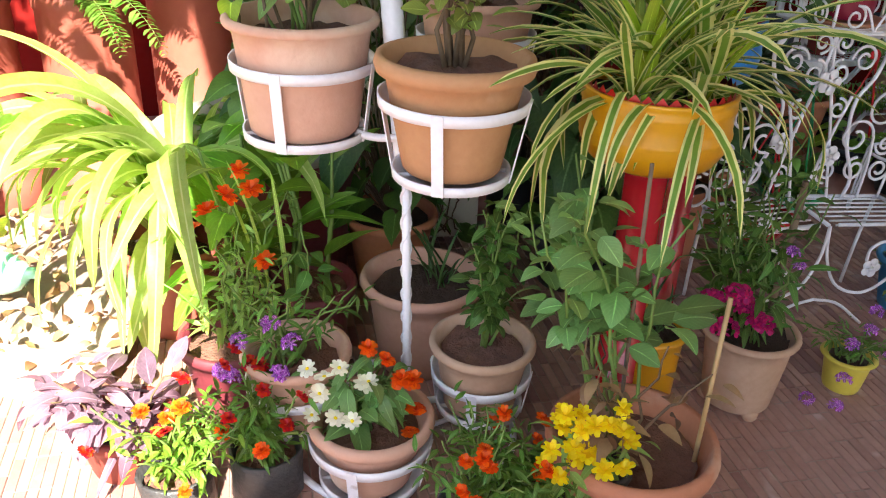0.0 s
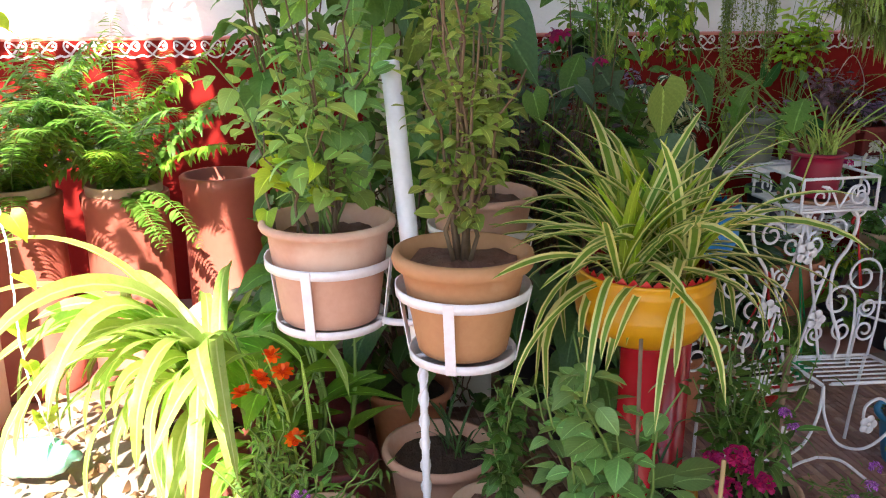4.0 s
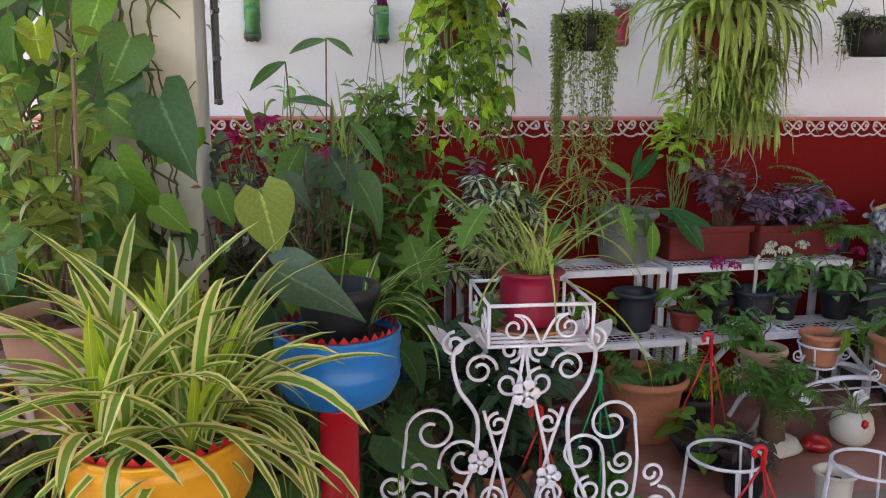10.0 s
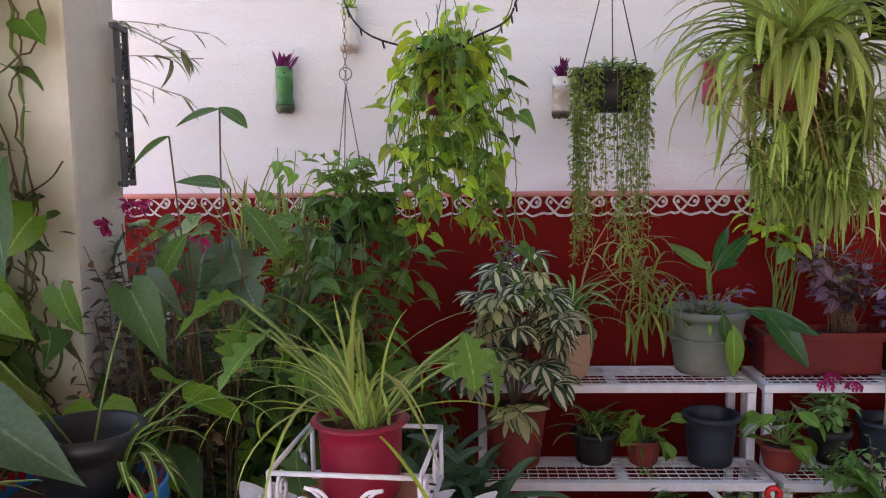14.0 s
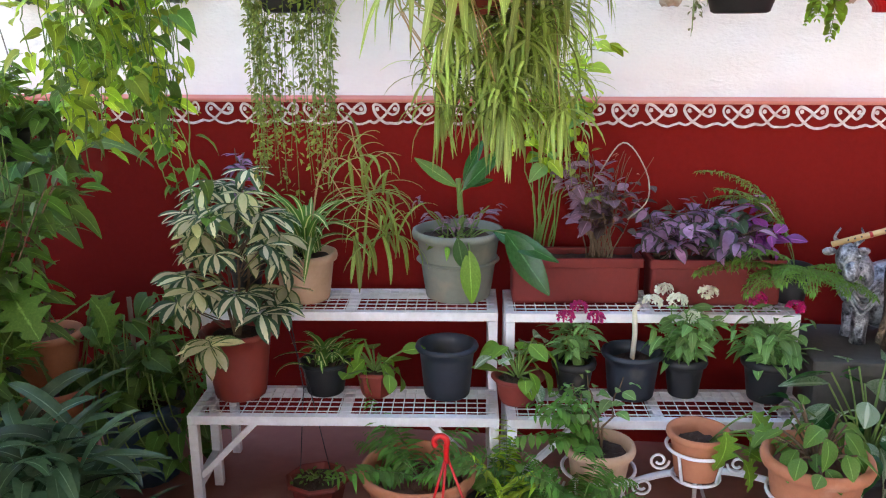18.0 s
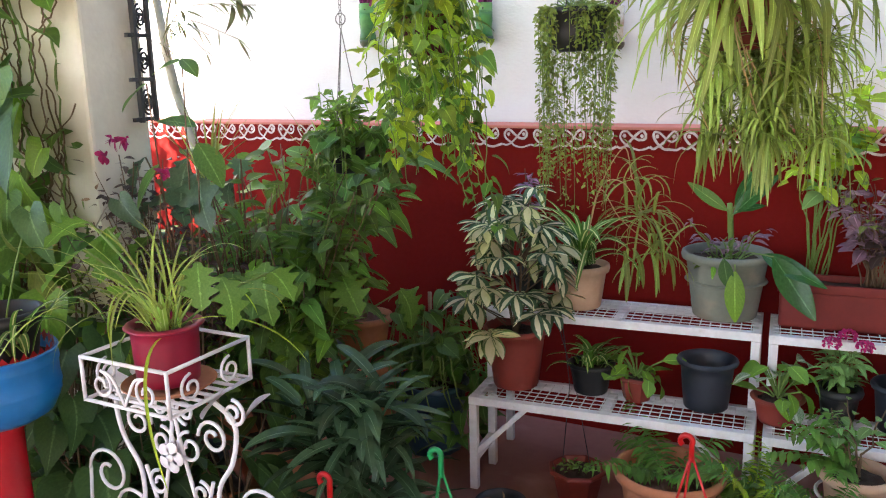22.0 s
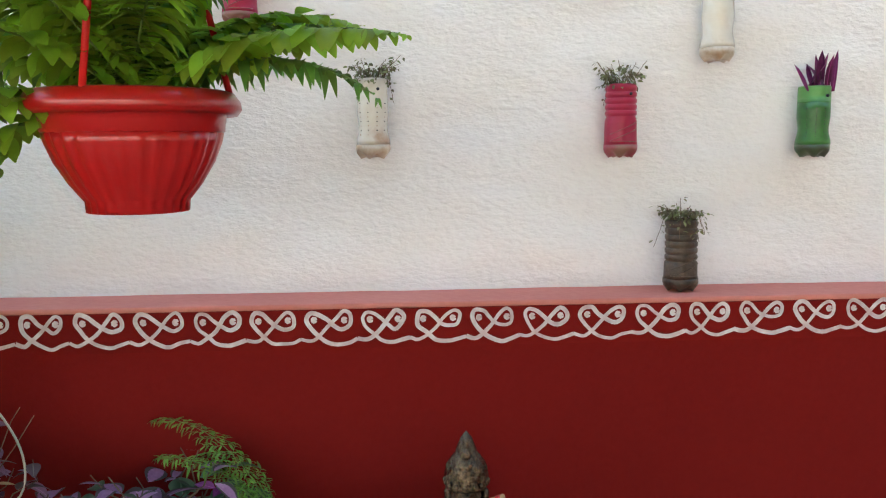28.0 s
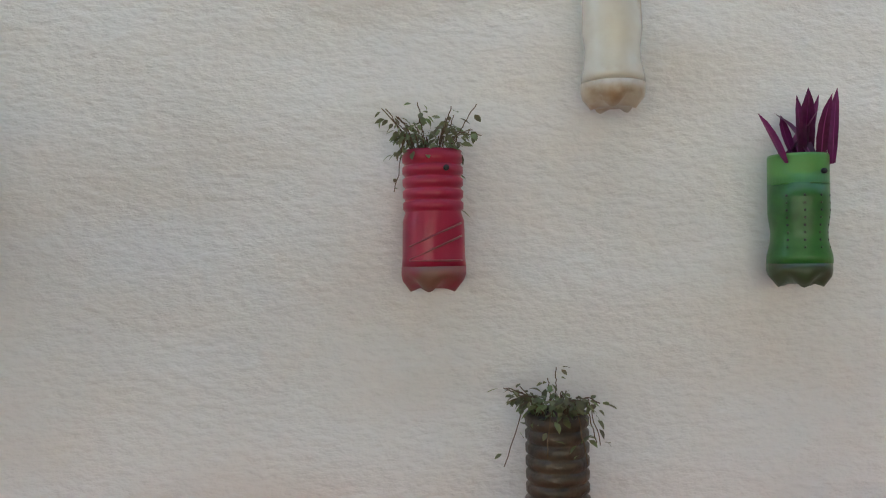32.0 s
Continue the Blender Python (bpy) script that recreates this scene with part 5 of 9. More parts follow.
tips = shrub(p, (-0.02, 0, 0.13), 12, 0.20, 0.17, "lance", 0.05, 10, "leaf", "green_stem")
heads(p, "flower_head", [(-0.05, -0.06, 0.26), (-0.01, -0.07, 0.22), (-0.11, -0.02, 0.20), (-0.04, -0.10, 0.17), (-0.13, -0.08, 0.16), (-0.15, 0.0, 0.12)], "f_violet", 0.017, 13, 0.0115, "violet flower cluster")
p = pot("potted_jasmine", 0.40, 1.55, 0.108, 0.108, 0.165, "terra_tan", "tan clay pot with upright stems in a low hoop", "pots on the tall stand", "soil_red", 0.85, lip=0.024)
shrub(p, (0, 0, 0.14), 9, 0.36, 0.07, "oval", 0.045, 26, "leaf_mid", "green_stem", first=0.2)
p = pot("clay_pot", 0.335, 1.88, 0, 0.145, 0.25, "terra_pink", "wide clay pot with a few blades and dark mulch", "", "soil", 0.85, rim=0.02)
tuft(p, (0.04, 0.0, 0.22), 14, (0.10, 0.2), 0.01, "leaf_dark", lift=(50, 88), droop=0.4)
p = pot("potted_chrysanthemum", 0.625, 1.265, 0, 0.156, 0.22, "terra", "large round terracotta pot of yellow chrysanthemums and leafy stems", "", "soil_red", 0.78, rim=0.022, lip=0.045, foot=0.70)
shrub(p, (-0.03, 0.04, 0.16), 10, 0.58, 0.18, "wide", 0.088, 13, "leaf_mint", "green_stem", first=0.55, thick=0.005, lean=(-0.08, 0.03))
shrub(p, (-0.04, -0.02, 0.15), 9, 0.34, 0.15, "dart", 0.06, 7, "dry", first=0.2)
shrub(p, (-0.10, -0.04, 0.15), 6, 0.14, 0.10, "lance", 0.07, 10, "rose_leaf", "green_stem", first=0.1)
flowers(p, "chrysanthemum", [(-0.20 + RNG.uniform(0, 0.15), -0.13 + RNG.uniform(0, 0.08), 0.21 + RNG.uniform(0, 0.16)) for _ in range(24)], "f_yellow", 0.021, 8, 2, None, "bright yellow chrysanthemum")
stick(p, 0.11, -0.05, 0.15, 0.52, (0.02, 0.03))
stick(p, 0.0, 0.06, 0.15, 0.74, (-0.01, 0.02), "grey_stick", 0.004)
part("bag_scrap", lathe([(0.02, 0.16), (0.05, 0.17), (0.06, 0.20), (0.055, 0.21), (0.03, 0.18)], 14, None, -0.08, -0.05, 0, 0, 0.15), "bag", p)
for bx, by, hh, who in ((-0.235, 1.43, 0.115, 0), (-0.065, 1.455, 0.12, 1), (0.31, 1.235, 0.13, 2), (0.42, 1.26, 0.125, 3)):
    ob = thing("marigold_bag", bx, by, 0, "black nursery bag of marigolds on the brick floor", "potted plant", "marigold bags", RNG.uniform(0, 90))
    part("bag", lathe([(0.058, 0.0), (0.068, 0.02), (0.066, hh * 0.6), (0.07, hh), (0.064, hh + 0.004), (0.06, hh - 0.02)], 18, None, 0, 0, 0, 0, 0.07), "bag", ob)
    part("soil", soil(0.06, hh - 0.015), "soil_red", ob)
    shrub(ob, (0, 0, hh - 0.02), 14, 0.20 if who != 3 else 0.12, 0.13, "lance", 0.045, 22, "leaf_bright" if who == 0 else "leaf", "green_stem", first=0.15)
    k = [11, 8, 8, 7][who]
    cs = [(RNG.normal(0, 0.065), RNG.normal(-0.02, 0.065), hh + RNG.uniform(0.06, 0.20) * (1 if who != 3 else 0.6)) for _ in range(k)]
    flowers(ob, "marigold", cs[: k // 2], "f_red" if who in (0, 1) else "f_orange", 0.0175, 12, 3, None, "frilled marigold")
    flowers(ob, "marigold", cs[k // 2:], "f_orange" if who != 1 else "f_red", 0.0175, 12, 3, None, "frilled marigold")
ob = pot("potted_spiderwort", -0.35, 1.60, 0, 0.10, 0.13, "red_plastic_pot", "low red pot of purple spiderwort in full sun")
shrub(ob, (0, -0.02, 0.1), 10, 0.20, 0.18, "dart", 0.10, 8, "plum", first=0.3, droop=0.7)
tuft(ob, (0.02, 0.0, 0.1), 14, (0.10, 0.2), 0.026, "plum", lift=(10, 75))
p = pot("potted_penta", 1.06, 1.575, 0.018, 0.108, 0.20, "terra_tan", "tan footed clay pot with magenta flowers and tall stakes", "", "soil", 0.88, lip=0.02, foot=0.74)
for k in range(3):
    a = math.radians(-90 + 120 * k)
    part("pot_foot", lathe([(0.012, -0.018), (0.018, -0.01), (0.02, 0.004), (0.012, 0.008)], 10, None, 0.07 * math.cos(a), 0.07 * math.sin(a)), "terra_tan", p)
shrub(p, (0, 0, 0.16), 11, 0.38, 0.18, "lance", 0.075, 14, "leaf_mid", "green_stem", first=0.15)
shrub(p, (0.0, 0.06, 0.16), 6, 0.52, 0.12, "oval", 0.05, 14, "leaf", "green_stem", first=0.3)
heads(p, "flower_head", [(-0.14, -0.03, 0.30), (-0.10, -0.06, 0.33), (-0.06, -0.03, 0.28), (-0.12, -0.07, 0.25), (-0.04, -0.08, 0.26)], "f_magenta", 0.026, 18, 0.016, "magenta flower cluster")
heads(p, "flower_head", [(0.02, -0.05, 0.42), (0.05, -0.04, 0.38)], "f_violet", 0.012, 8, 0.011, "small violet flower cluster")
shrub(p, (-0.05, 0.05, 0.16), 8, 0.46, 0.12, "oval", 0.048, 15, "leaf", "green_stem", first=0.2, lean=(-0.06, 0.0))
stick(p, 0.045, 0.01, 0.15, 0.56, (0.01, 0.0), "grey_stick", 0.009)
shrub(p, (0.02, 0.08, 0.16), 4, 0.36, 0.05, "oval", 0.05, 8, "leaf_mid", "green_stem")
flowers(p, "zinnia", [(-0.03, 0.10, 0.46), (-0.06, 0.08, 0.38), (0.0, 0.12, 0.40), (-0.07, 0.05, 0.30)], "f_cream", 0.02, 12, 3, None, "faded cream flower")
p = pot("potted_verbena", 1.37, 1.59, 0, 0.062, 0.10, "lemon", "small lemon plastic pot of trailing violet verbena", "", "soil", 0.85, lip=0.012)
shrub(p, (0, 0, 0.085), 12, 0.14, 0.22, "lance", 0.035, 12, "leaf", "green_stem", droop=0.6)
heads(p, "flower_head", [(-0.09, -0.10, 0.10), (-0.12, -0.13, 0.05), (-0.06, -0.06, 0.17), (0.0, -0.04, 0.19), (0.05, -0.07, 0.13), (-0.14, -0.06, 0.02), (0.06, 0.02, 0.2)], "f_violet", 0.015, 10, 0.011, "violet flower cluster")
p = pot("potted_grass", 0.84, 1.66, 0, 0.096, 0.20, "yellow", "tall yellow pot with a tuft of grass", "", "soil", 0.88, lip=0.02, foot=0.86)
tuft(p, (0, 0, 0.18), 40, (0.06, 0.16), 0.008, "leaf_dark", lift=(30, 88), droop=0.5)


def drum_planter(x, y, body, label, z0, r, h):
    """A half drum on a post."""
    ob = thing("drum_planter", x, y, 0, label, "planter", "drum planters")
    part("post", lathe([(0.058, 0.0), (0.044, 0.004), (0.043, z0 * 0.9), (0.046, z0 - 0.02), (0.06, z0 + 0.005)], 28), "red_post", ob, "glossy red round post")
    prof = [(0.03, z0), (r * 0.62, z0 + 0.004), (r * 0.86, z0 + 0.022), (r * 0.97, z0 + 0.05), (r, z0 + 0.06), (r * 1.0, z0 + h * 0.42), (r * 1.018, z0 + h * 0.48), (r * 1.016, z0 + h * 0.52), (r * 0.997, z0 + h * 0.57), (r * 0.997, z0 + h * 0.76), (r * 1.016, z0 + h * 0.81), (r * 1.014, z0 + h * 0.85), (r * 1.0, z0 + h * 0.89), (r * 1.0, z0 + h * 0.94), (r * 1.02, z0 + h * 0.97), (r * 1.01, z0 + h), (r * 0.97, z0 + h), (r * 0.96, z0 + h * 0.8), (r * 0.95, z0 + h * 0.5)]
    dr = part("drum", lathe(prof, 48), body, ob)
    edge = Mesh()
    for k in range(36):
        a0, a1 = 2 * math.pi * k / 36, 2 * math.pi * (k + 1) / 36
        am = (a0 + a1) / 2
        q = r * 0.955
        edge.add([(q * math.cos(a0), q * math.sin(a0), z0 + h * 1.0), (q * math.cos(a1), q * math.sin(a1), z0 + h * 1.0), (q * math.cos(am), q * math.sin(am), z0 + h + 0.014), (q * 0.97 * math.cos(am), q * 0.97 * math.sin(am), z0 + h * 0.9)], [(0, 1, 2), (1, 0, 3)])
    part("trim", edge, "red_gloss", dr, "red saw-tooth trim inside the rim", False)
    part("soil", soil(r * 0.93, z0 + h * 0.85), "soil", ob)
    return ob


p = drum_planter(0.716, 1.55, "yellow", "yellow half drum of spider plant on a glossy red post", 0.655, 0.145, 0.16)
for k, (rx, ry) in enumerate(((-0.07, -0.04), (0.06, -0.05), (0.0, 0.05), (-0.04, 0.0), (0.08, 0.04))):
    tuft(p, (rx, ry, 0.80), 19, (0.24, 0.45), 0.025, "spider", lift=(30, 86), droop=0.62, spread=0.012, seg=10, twist=0.4)
    tuft(p, (rx, ry, 0.80), 9, (0.24, 0.44), 0.023, "spider", lift=(0, 40), droop=1.05, spread=0.02, seg=10, twist=0.4)
    tuft(p, (rx, ry, 0.80), 8, (0.16, 0.30), 0.022, "leaf_lime", lift=(60, 88), droop=0.25, spread=0.01, seg=6)
p = drum_planter(1.01, 1.93, "blue", "blue half drum on a red post with a black pot inside", 0.70, 0.132, 0.165)
part("inner_pot", lathe(pot_profile(0.088, 0.15), 28), "black_plastic", p, "black plastic pot set inside", True, pose(0.0, 0.03, 0.80))
leaf_at(p, (-0.117, -0.069, 1.002), (0.069, -0.128, 0.926), "leaf_grey", "heart", 0.66, (-0.15, -0.75, 0.6), 1, (0.0, 0.03, 0.88), "large_leaf", "one broad grey-green heart leaf")
leaf_at(p, (-0.142, -0.096, 1.166), (-0.111, -0.057, 1.019), "leaf_olive", "heart", 0.95, (0.1, -0.9, 0.3), 0, (0.0, 0.03, 0.88))
leaf_at(p, (0.05, 0.10, 1.16), (0.13, 0.05, 1.06), "leaf_dark", "heart", 0.7, (0.3, -0.8, 0.4), 2, (0.0, 0.03, 0.88))
tuft(p, (0.06, 0.02, 0.86), 14, (0.18, 0.34), 0.014, "ribbon", lift=(35, 80), droop=1.1, az=(-80, 80))

# crimson pot on the crate
p = pot("potted_spider_plant", 1.445, 2.02, 0.835, 0.073, 0.125, "crimson", "crimson pot of pale spider plant on the white crate", "", "soil_red", 0.86, lip=0.012, foot=0.86)
tuft(p, (0, 0, 0.105), 16, (0.20, 0.34), 0.0058, "spider_green", lift=(50, 88), droop=0.6, spread=0.022, seg=10)
tuft(p, (0, 0, 0.105), 14, (0.28, 0.46), 0.0058, "spider_green", lift=(35, 75), droop=1.0, spread=0.02, seg=12)
tuft(p, (0, 0, 0.105), 7, (0.34, 0.50), 0.008, "leaf_lime", lift=(5, 35), droop=0.8, spread=0.02, seg=12)
part("cut_stems", straps(Mesh(), (0, 0, 0.10), 9, (0.06, 0.10), 0.016, lift=(60, 88), droop=0.1), "strap_lime", p)
big_leaves(p, (-0.02, 0.03, 0.10), 5, (0.16, 0.28), 0.12, "lobed", "leaf", "green_stem", (5, 55), (110, 235), 0.9)
big_leaves(p, (0.02, 0.0, 0.10), 3, (0.22, 0.32), 0.11, "lobed", "leaf", "green_stem", (25, 50), (-50, 60), 1.2)
leaf_at(p, (-0.098, -0.03, 0.075), (-0.103, -0.045, -0.045), "leaf_dark", "lobed", 0.8, (-0.3, -1, 0.1), 1, (-0.03, -0.01, 0.12))
s = thing("clay_saucer", 1.445, 2.02, 0.8205, "shallow clay saucer under the crimson pot", "saucer")
part("saucer", lathe([(0.078, 0.0), (0.096, 0.012), (0.094, 0.014), (0.08, 0.006), (0.0005, 0.006)], 32), "terra", s)

# floor clutter near the scroll stand
p = pot("potted_groundcover", 1.81, 1.91, 0, 0.105, 0.165, "cyan_pot", "blue plastic pot of dark creeping groundcover", "", "soil", 0.95, lip=0.02, foot=0.68)
shrub(p, (0, 0, 0.15), 40, 0.03, 0.13, "small", 0.016, 14, "leaf_dark", "green_stem", droop=0.3, first=0.05)
vs, vl = Mesh(), Mesh()
for k in range(7):
    a = math.radians(200 + 25 * k)
    vine(vs, vl, [(0.1 * math.cos(a), 0.1 * math.sin(a), 0.165), (0.115 * math.cos(a), 0.115 * math.sin(a), 0.13), (0.112 * math.cos(a), 0.112 * math.sin(a), 0.05)], "small", 0.016, 14, 0.0012, 0.008)
plant(p, vl, "leaf_mid", vs)
s = thing("clay_saucer", 1.90, 1.77, 0, "wide dusty clay saucer lying on the bricks", "saucer")
part("saucer", lathe([(0.085, 0.0), (0.102, 0.02), (0.099, 0.022), (0.085, 0.007), (0.0005, 0.007)], 36), "terra_tan", s)


def cord_basket(name, x, y, z, r, h, mat, hook, label, hang, group="hanging baskets", hooks=3, hookmat=None, fill=0.9):
    """A hanging basket: bowl with a rolled rim, cords and a hook."""
    ob = thing(name, x, y, z, label, "hanging planter" if hang > 0.5 else "planter", group)
    part("bowl", lathe([(r * 0.45, 0.0), (r * 0.53, 0.001), (r * 0.54, h * 0.10), (r * 0.57, h * 0.13), (r * 0.68, h * 0.24), (r * 0.82, h * 0.42), (r * 0.90, h * 0.58), (r * 0.925, h * 0.66)], 120, None, 0, 0, 30, 0.014), mat, ob)
    part("rim", lathe([(r * 0.92, h * 0.655), (r * 0.95, h * 0.67), (r * 0.955, h * 0.74), (r * 0.965, h * 0.75), (r * 0.97, h * 0.84), (r * 1.09, h * 0.80), (r * 1.14, h * 0.85), (r * 1.13, h * 0.91), (r * 1.06, h * 0.985), (r * 1.0, h), (r * 0.95, h * 0.97), (r * 0.93, h * 0.8), (r * 0.88, h * 0.6)], 60), mat, ob)
    part("soil", soil(r * 0.93, h * 0.85), "soil", ob)
    for k in range(hooks):
        a = math.radians(20 + 360 * k / hooks)
        part("cord", tube([(r * 1.05 * math.cos(a), r * 1.05 * math.sin(a), h * 0.9), (0.004 * math.cos(a), 0.004 * math.sin(a), hang)], 0.0036, None, 6), hookmat or hook, ob)
    a = np.linspace(-0.5, 4.0, 14)
    part("hook", tube(np.concatenate([[(0, 0, hang - 0.01), (0, 0, hang + 0.025)], np.stack([0.016 * np.cos(a) - 0.014, 0 * a, hang + 0.045 + 0.016 * np.sin(a)], 1)]), 0.0075, None, 8), hook, ob)
    return ob


cord_basket("hanging_basket", 2.14, 2.17, 0, 0.118, 0.13, "red_gloss", "red_hook", "red plastic hanging basket of bare soil set on the floor", 0.36)
p = cord_basket("hanging_basket", 1.80, 2.53, 0, 0.105, 0.12, "green_hook", "green_hook", "green hanging basket of bushy fern set on the floor", 0.46)
ferny(p, (0, 0, 0.1), 34, (0.14, 0.27), 0.042, "fern", lift=(20, 86), droop=0.55, kind="lance", pairs=24, sweep=0.15)
p = cord_basket("hanging_basket", 1.575, 2.37, 0, 0.11, 0.12, "red_gloss", "red_hook", "red hanging basket of fern set on the floor", 0.42)
ferny(p, (0, 0, 0.1), 14, (0.12, 0.24), 0.04, "fern_dark", lift=(10, 70), droop=0.6)
p = cord_basket("hanging_basket", 2.335, 2.91, 0, 0.11, 0.12, "black_plastic", "red_hook", "black basket of money plant with red cords on the floor", 0.44)
big_leaves(p, (0, 0, 0.1), 11, (0.05, 0.16), 0.125, "heart", "leaf_bright", "green_stem", (0, 65), (100, 350))
s = thing("sponge_tub", 2.30, 2.24, 0, "crimson tub with a yellow sponge on it", "tub")
part("tub", lathe(pot_profile(0.075, 0.12, lip=0.012), 28), "crimson", s)
part("lid", lathe([(0.07, 0.115), (0.075, 0.121), (0.07, 0.124), (0.0005, 0.124)], 28), "white_pot", s)
part("sponge", box(-0.05, -0.025, 0.1245, 0.05, 0.025, 0.165, None, 0.006), "sponge", s, "yellow block sponge", False)
pot("grow_bag", 2.607, 2.535, 0, 0.062, 0.145, "white_pot", "plain whitish tub standing empty on the floor", "", "soil", 0.7, lip=0.012, foot=0.85)
p = pot("potted_begonia", 2.385, 2.70, 0, 0.085, 0.14, "black_plastic", "black plastic pot of dark coppery leaves on the floor", "black pots", "soil", 0.85, lip=0.014)
shrub(p, (0, 0, 0.12), 14, 0.10, 0.12, "dart", 0.07, 8, "dark_copper", "stem", first=0.2)

# rooster planter and red figure
s = thing("rooster_planter", 3.0, 3.03, 0, "white glazed rooster planter with a small spider plant", "planter")
part("body", lathe([(0.05, 0.0), (0.072, 0.02), (0.082, 0.06), (0.072, 0.11), (0.055, 0.135), (0.048, 0.135), (0.055, 0.10)], 30), "white_pot", s)
part("comb", lathe([(0.004, 0.0), (0.014, 0.012), (0.012, 0.03), (0.003, 0.036)], 12, None, 0.0, -0.075), "red_gloss", s, "red comb and beak", True, pose(0, 0, 0.085))
tuft(s, (0, 0, 0.12), 26, (0.08, 0.17), 0.012, "spider_edge", lift=(15, 80), droop=0.9)
s = thing("clay_turtle", 2.835, 3.0, 0, "small glossy red clay turtle ornament", "ornament")
part("turtle", lathe([(0.05, 0.0), (0.058, 0.012), (0.048, 0.035), (0.022, 0.05), (0.0005, 0.053)], 24, lathe([(0.0005, 0.012), (0.016, 0.018), (0.018, 0.03), (0.0005, 0.042)], 14, None, -0.055, -0.03)), "red_gloss", s)
s = thing("stump_planter", 2.655, 3.01, 0, "mossy stump planter with a fern on a pale base", "planter")
part("base", lathe([(0.10, 0.0), (0.11, 0.01), (0.09, 0.04), (0.06, 0.05)], 20, None, 0, 0, 0, 0, 0.1), "white_pot", s, "pale shell base")
part("stump", lathe([(0.055, 0.045), (0.05, 0.1), (0.045, 0.18), (0.05, 0.22), (0.03, 0.225)], 18, None, 0, 0, 7, 0.08, 0.1), "stem", s)
shrub(s, (0, 0, 0.08), 26, 0.13, 0.06, "small", 0.02, 14, "sprig", "stem", first=0.0)
ferny(s, (0, 0, 0.22), 24, (0.14, 0.27), 0.045, "fern", lift=(5, 85), droop=0.85, kind="lance", pairs=26, sweep=0.12)
tuft(s, (0.03, -0.02, 0.22), 18, (0.10, 0.2), 0.014, "leaf_mid", lift=(10, 70), droop=0.8)

# dark pots on the rear floor
p = pot("empty_pot", 1.745, 3.02, 0, 0.078, 0.125, "black_plastic", "black plastic pot with dry earth on the red floor", "black pots", "soil", 0.72, lip=0.014)
tuft(p, (0, 0, 0.09), 6, (0.05, 0.1), 0.008, "dry", lift=(20, 70))
p = pot("empty_pot", 2.00, 2.99, 0, 0.078, 0.16, "black_plastic", "tall black plastic pot with a seedling", "black pots", "soil_red", 0.82, lip=0.014, foot=0.76)
tuft(p, (0, 0, 0.13), 5, (0.04, 0.08), 0.016, "leaf_bright", lift=(30, 80))
s = thing("black_tray", 1.875, 2.98, 0, "small black plastic tray tipped on its side", "tray")
part("tray", box(-0.055, -0.05, 0.0, 0.055, 0.05, 0.085, None, 0.01), "black_plastic", s, "", False)
p = pot("hanging_octagon_pot", 1.88, 3.36, 0, 0.095, 0.11, "red_plastic_pot", "eight-sided red pot with hanging wires and sparse weeds", "", "soil", 0.85, sides=8, lip=0.018)
shrub(p, (0, 0, 0.09), 6, 0.06, 0.09, "small", 0.022, 6, "leaf", "green_stem")
for k in range(2):
    part("wire", tube([(-0.06 + 0.1 * k, 0.02, 0.10), (-0.03 + 0.02 * k, 0.0, 0.40), (-0.07 - 0.02 * k, 0.03, 0.62)], 0.0014, None, 5), "wire", p)
p = pot("potted_fern", 2.22, 3.20, 0, 0.155, 0.255, "terra", "large terracotta pot with arching fern fronds", "", "soil_red", 0.8, rim=0.02, lip=0.035, foot=0.7)
ferny(p, (0.0, 0, 0.22), 11, (0.18, 0.34), 0.06, "fern", lift=(10, 42), droop=0.4, kind="lance", pairs=20, az=(100, 400), sweep=0.1)
p = pot("potted_fern", 2.435, 3.215, 0, 0.08, 0.15, "black_plastic", "black pot with small leaves and a striped frond", "black pots", "soil", 0.85)
shrub(p, (0, 0, 0.13), 8, 0.16, 0.09, "wide", 0.05, 9, "leaf", "green_stem")
ferny(p, (0.02, 0, 0.13), 7, (0.18, 0.30), 0.05, "leaf_lime", lift=(50, 85), droop=0.4, kind="lance", pairs=18, sweep=0.2)
ferny(p, (0.02, 0, 0.13), 9, (0.20, 0.32), 0.05, "fern", lift=(25, 75), droop=0.6, kind="lance", pairs=22, sweep=0.15, az=(-60, 120))

# pots in the arch stand
p = pot("potted_caladium", 2.72, 3.24, 0.175, 0.092, 0.16, "terra_tan", "terracotta pot of grey leaves in the arch stand", "arch stand pots", "soil", 0.85, rim=0.016)
shrub(p, (0, 0, 0.14), 4, 0.24, 0.12, "wide", 0.055, 7, "leaf_mint", "stem", first=0.5)
ferny(p, (0, 0, 0.14), 9, (0.2, 0.34), 0.05, "fern", lift=(30, 80), droop=0.5, kind="dart", pairs=15, az=(90, 240))
p = pot("potted_monstera", 2.99, 3.27, 0.24, 0.082, 0.135, "terra", "small terracotta pot with a cut-leaved creeper in the arch stand", "arch stand pots", "soil", 0.7, rim=0.014, lip=0.022)
big_leaves(p, (0.03, 0, 0.10), 8, (0.08, 0.16), 0.11, "lobed", "leaf_bright", "green_stem", (-5, 45), (-110, 60), 0.9)
p = pot("potted_peperomia", 3.25, 3.11, 0.205, 0.126, 0.20, "terra", "tan terracotta pot with a painted white motif and round leaves", "arch stand pots", "soil_red", 0.82, rim=0.022, lip=0.036, foot=0.7)
big_leaves(p, (0, 0, 0.16), 36, (0.05, 0.18), 0.075, "wide", "leaf", "stem", (15, 80))
mot = Mesh()
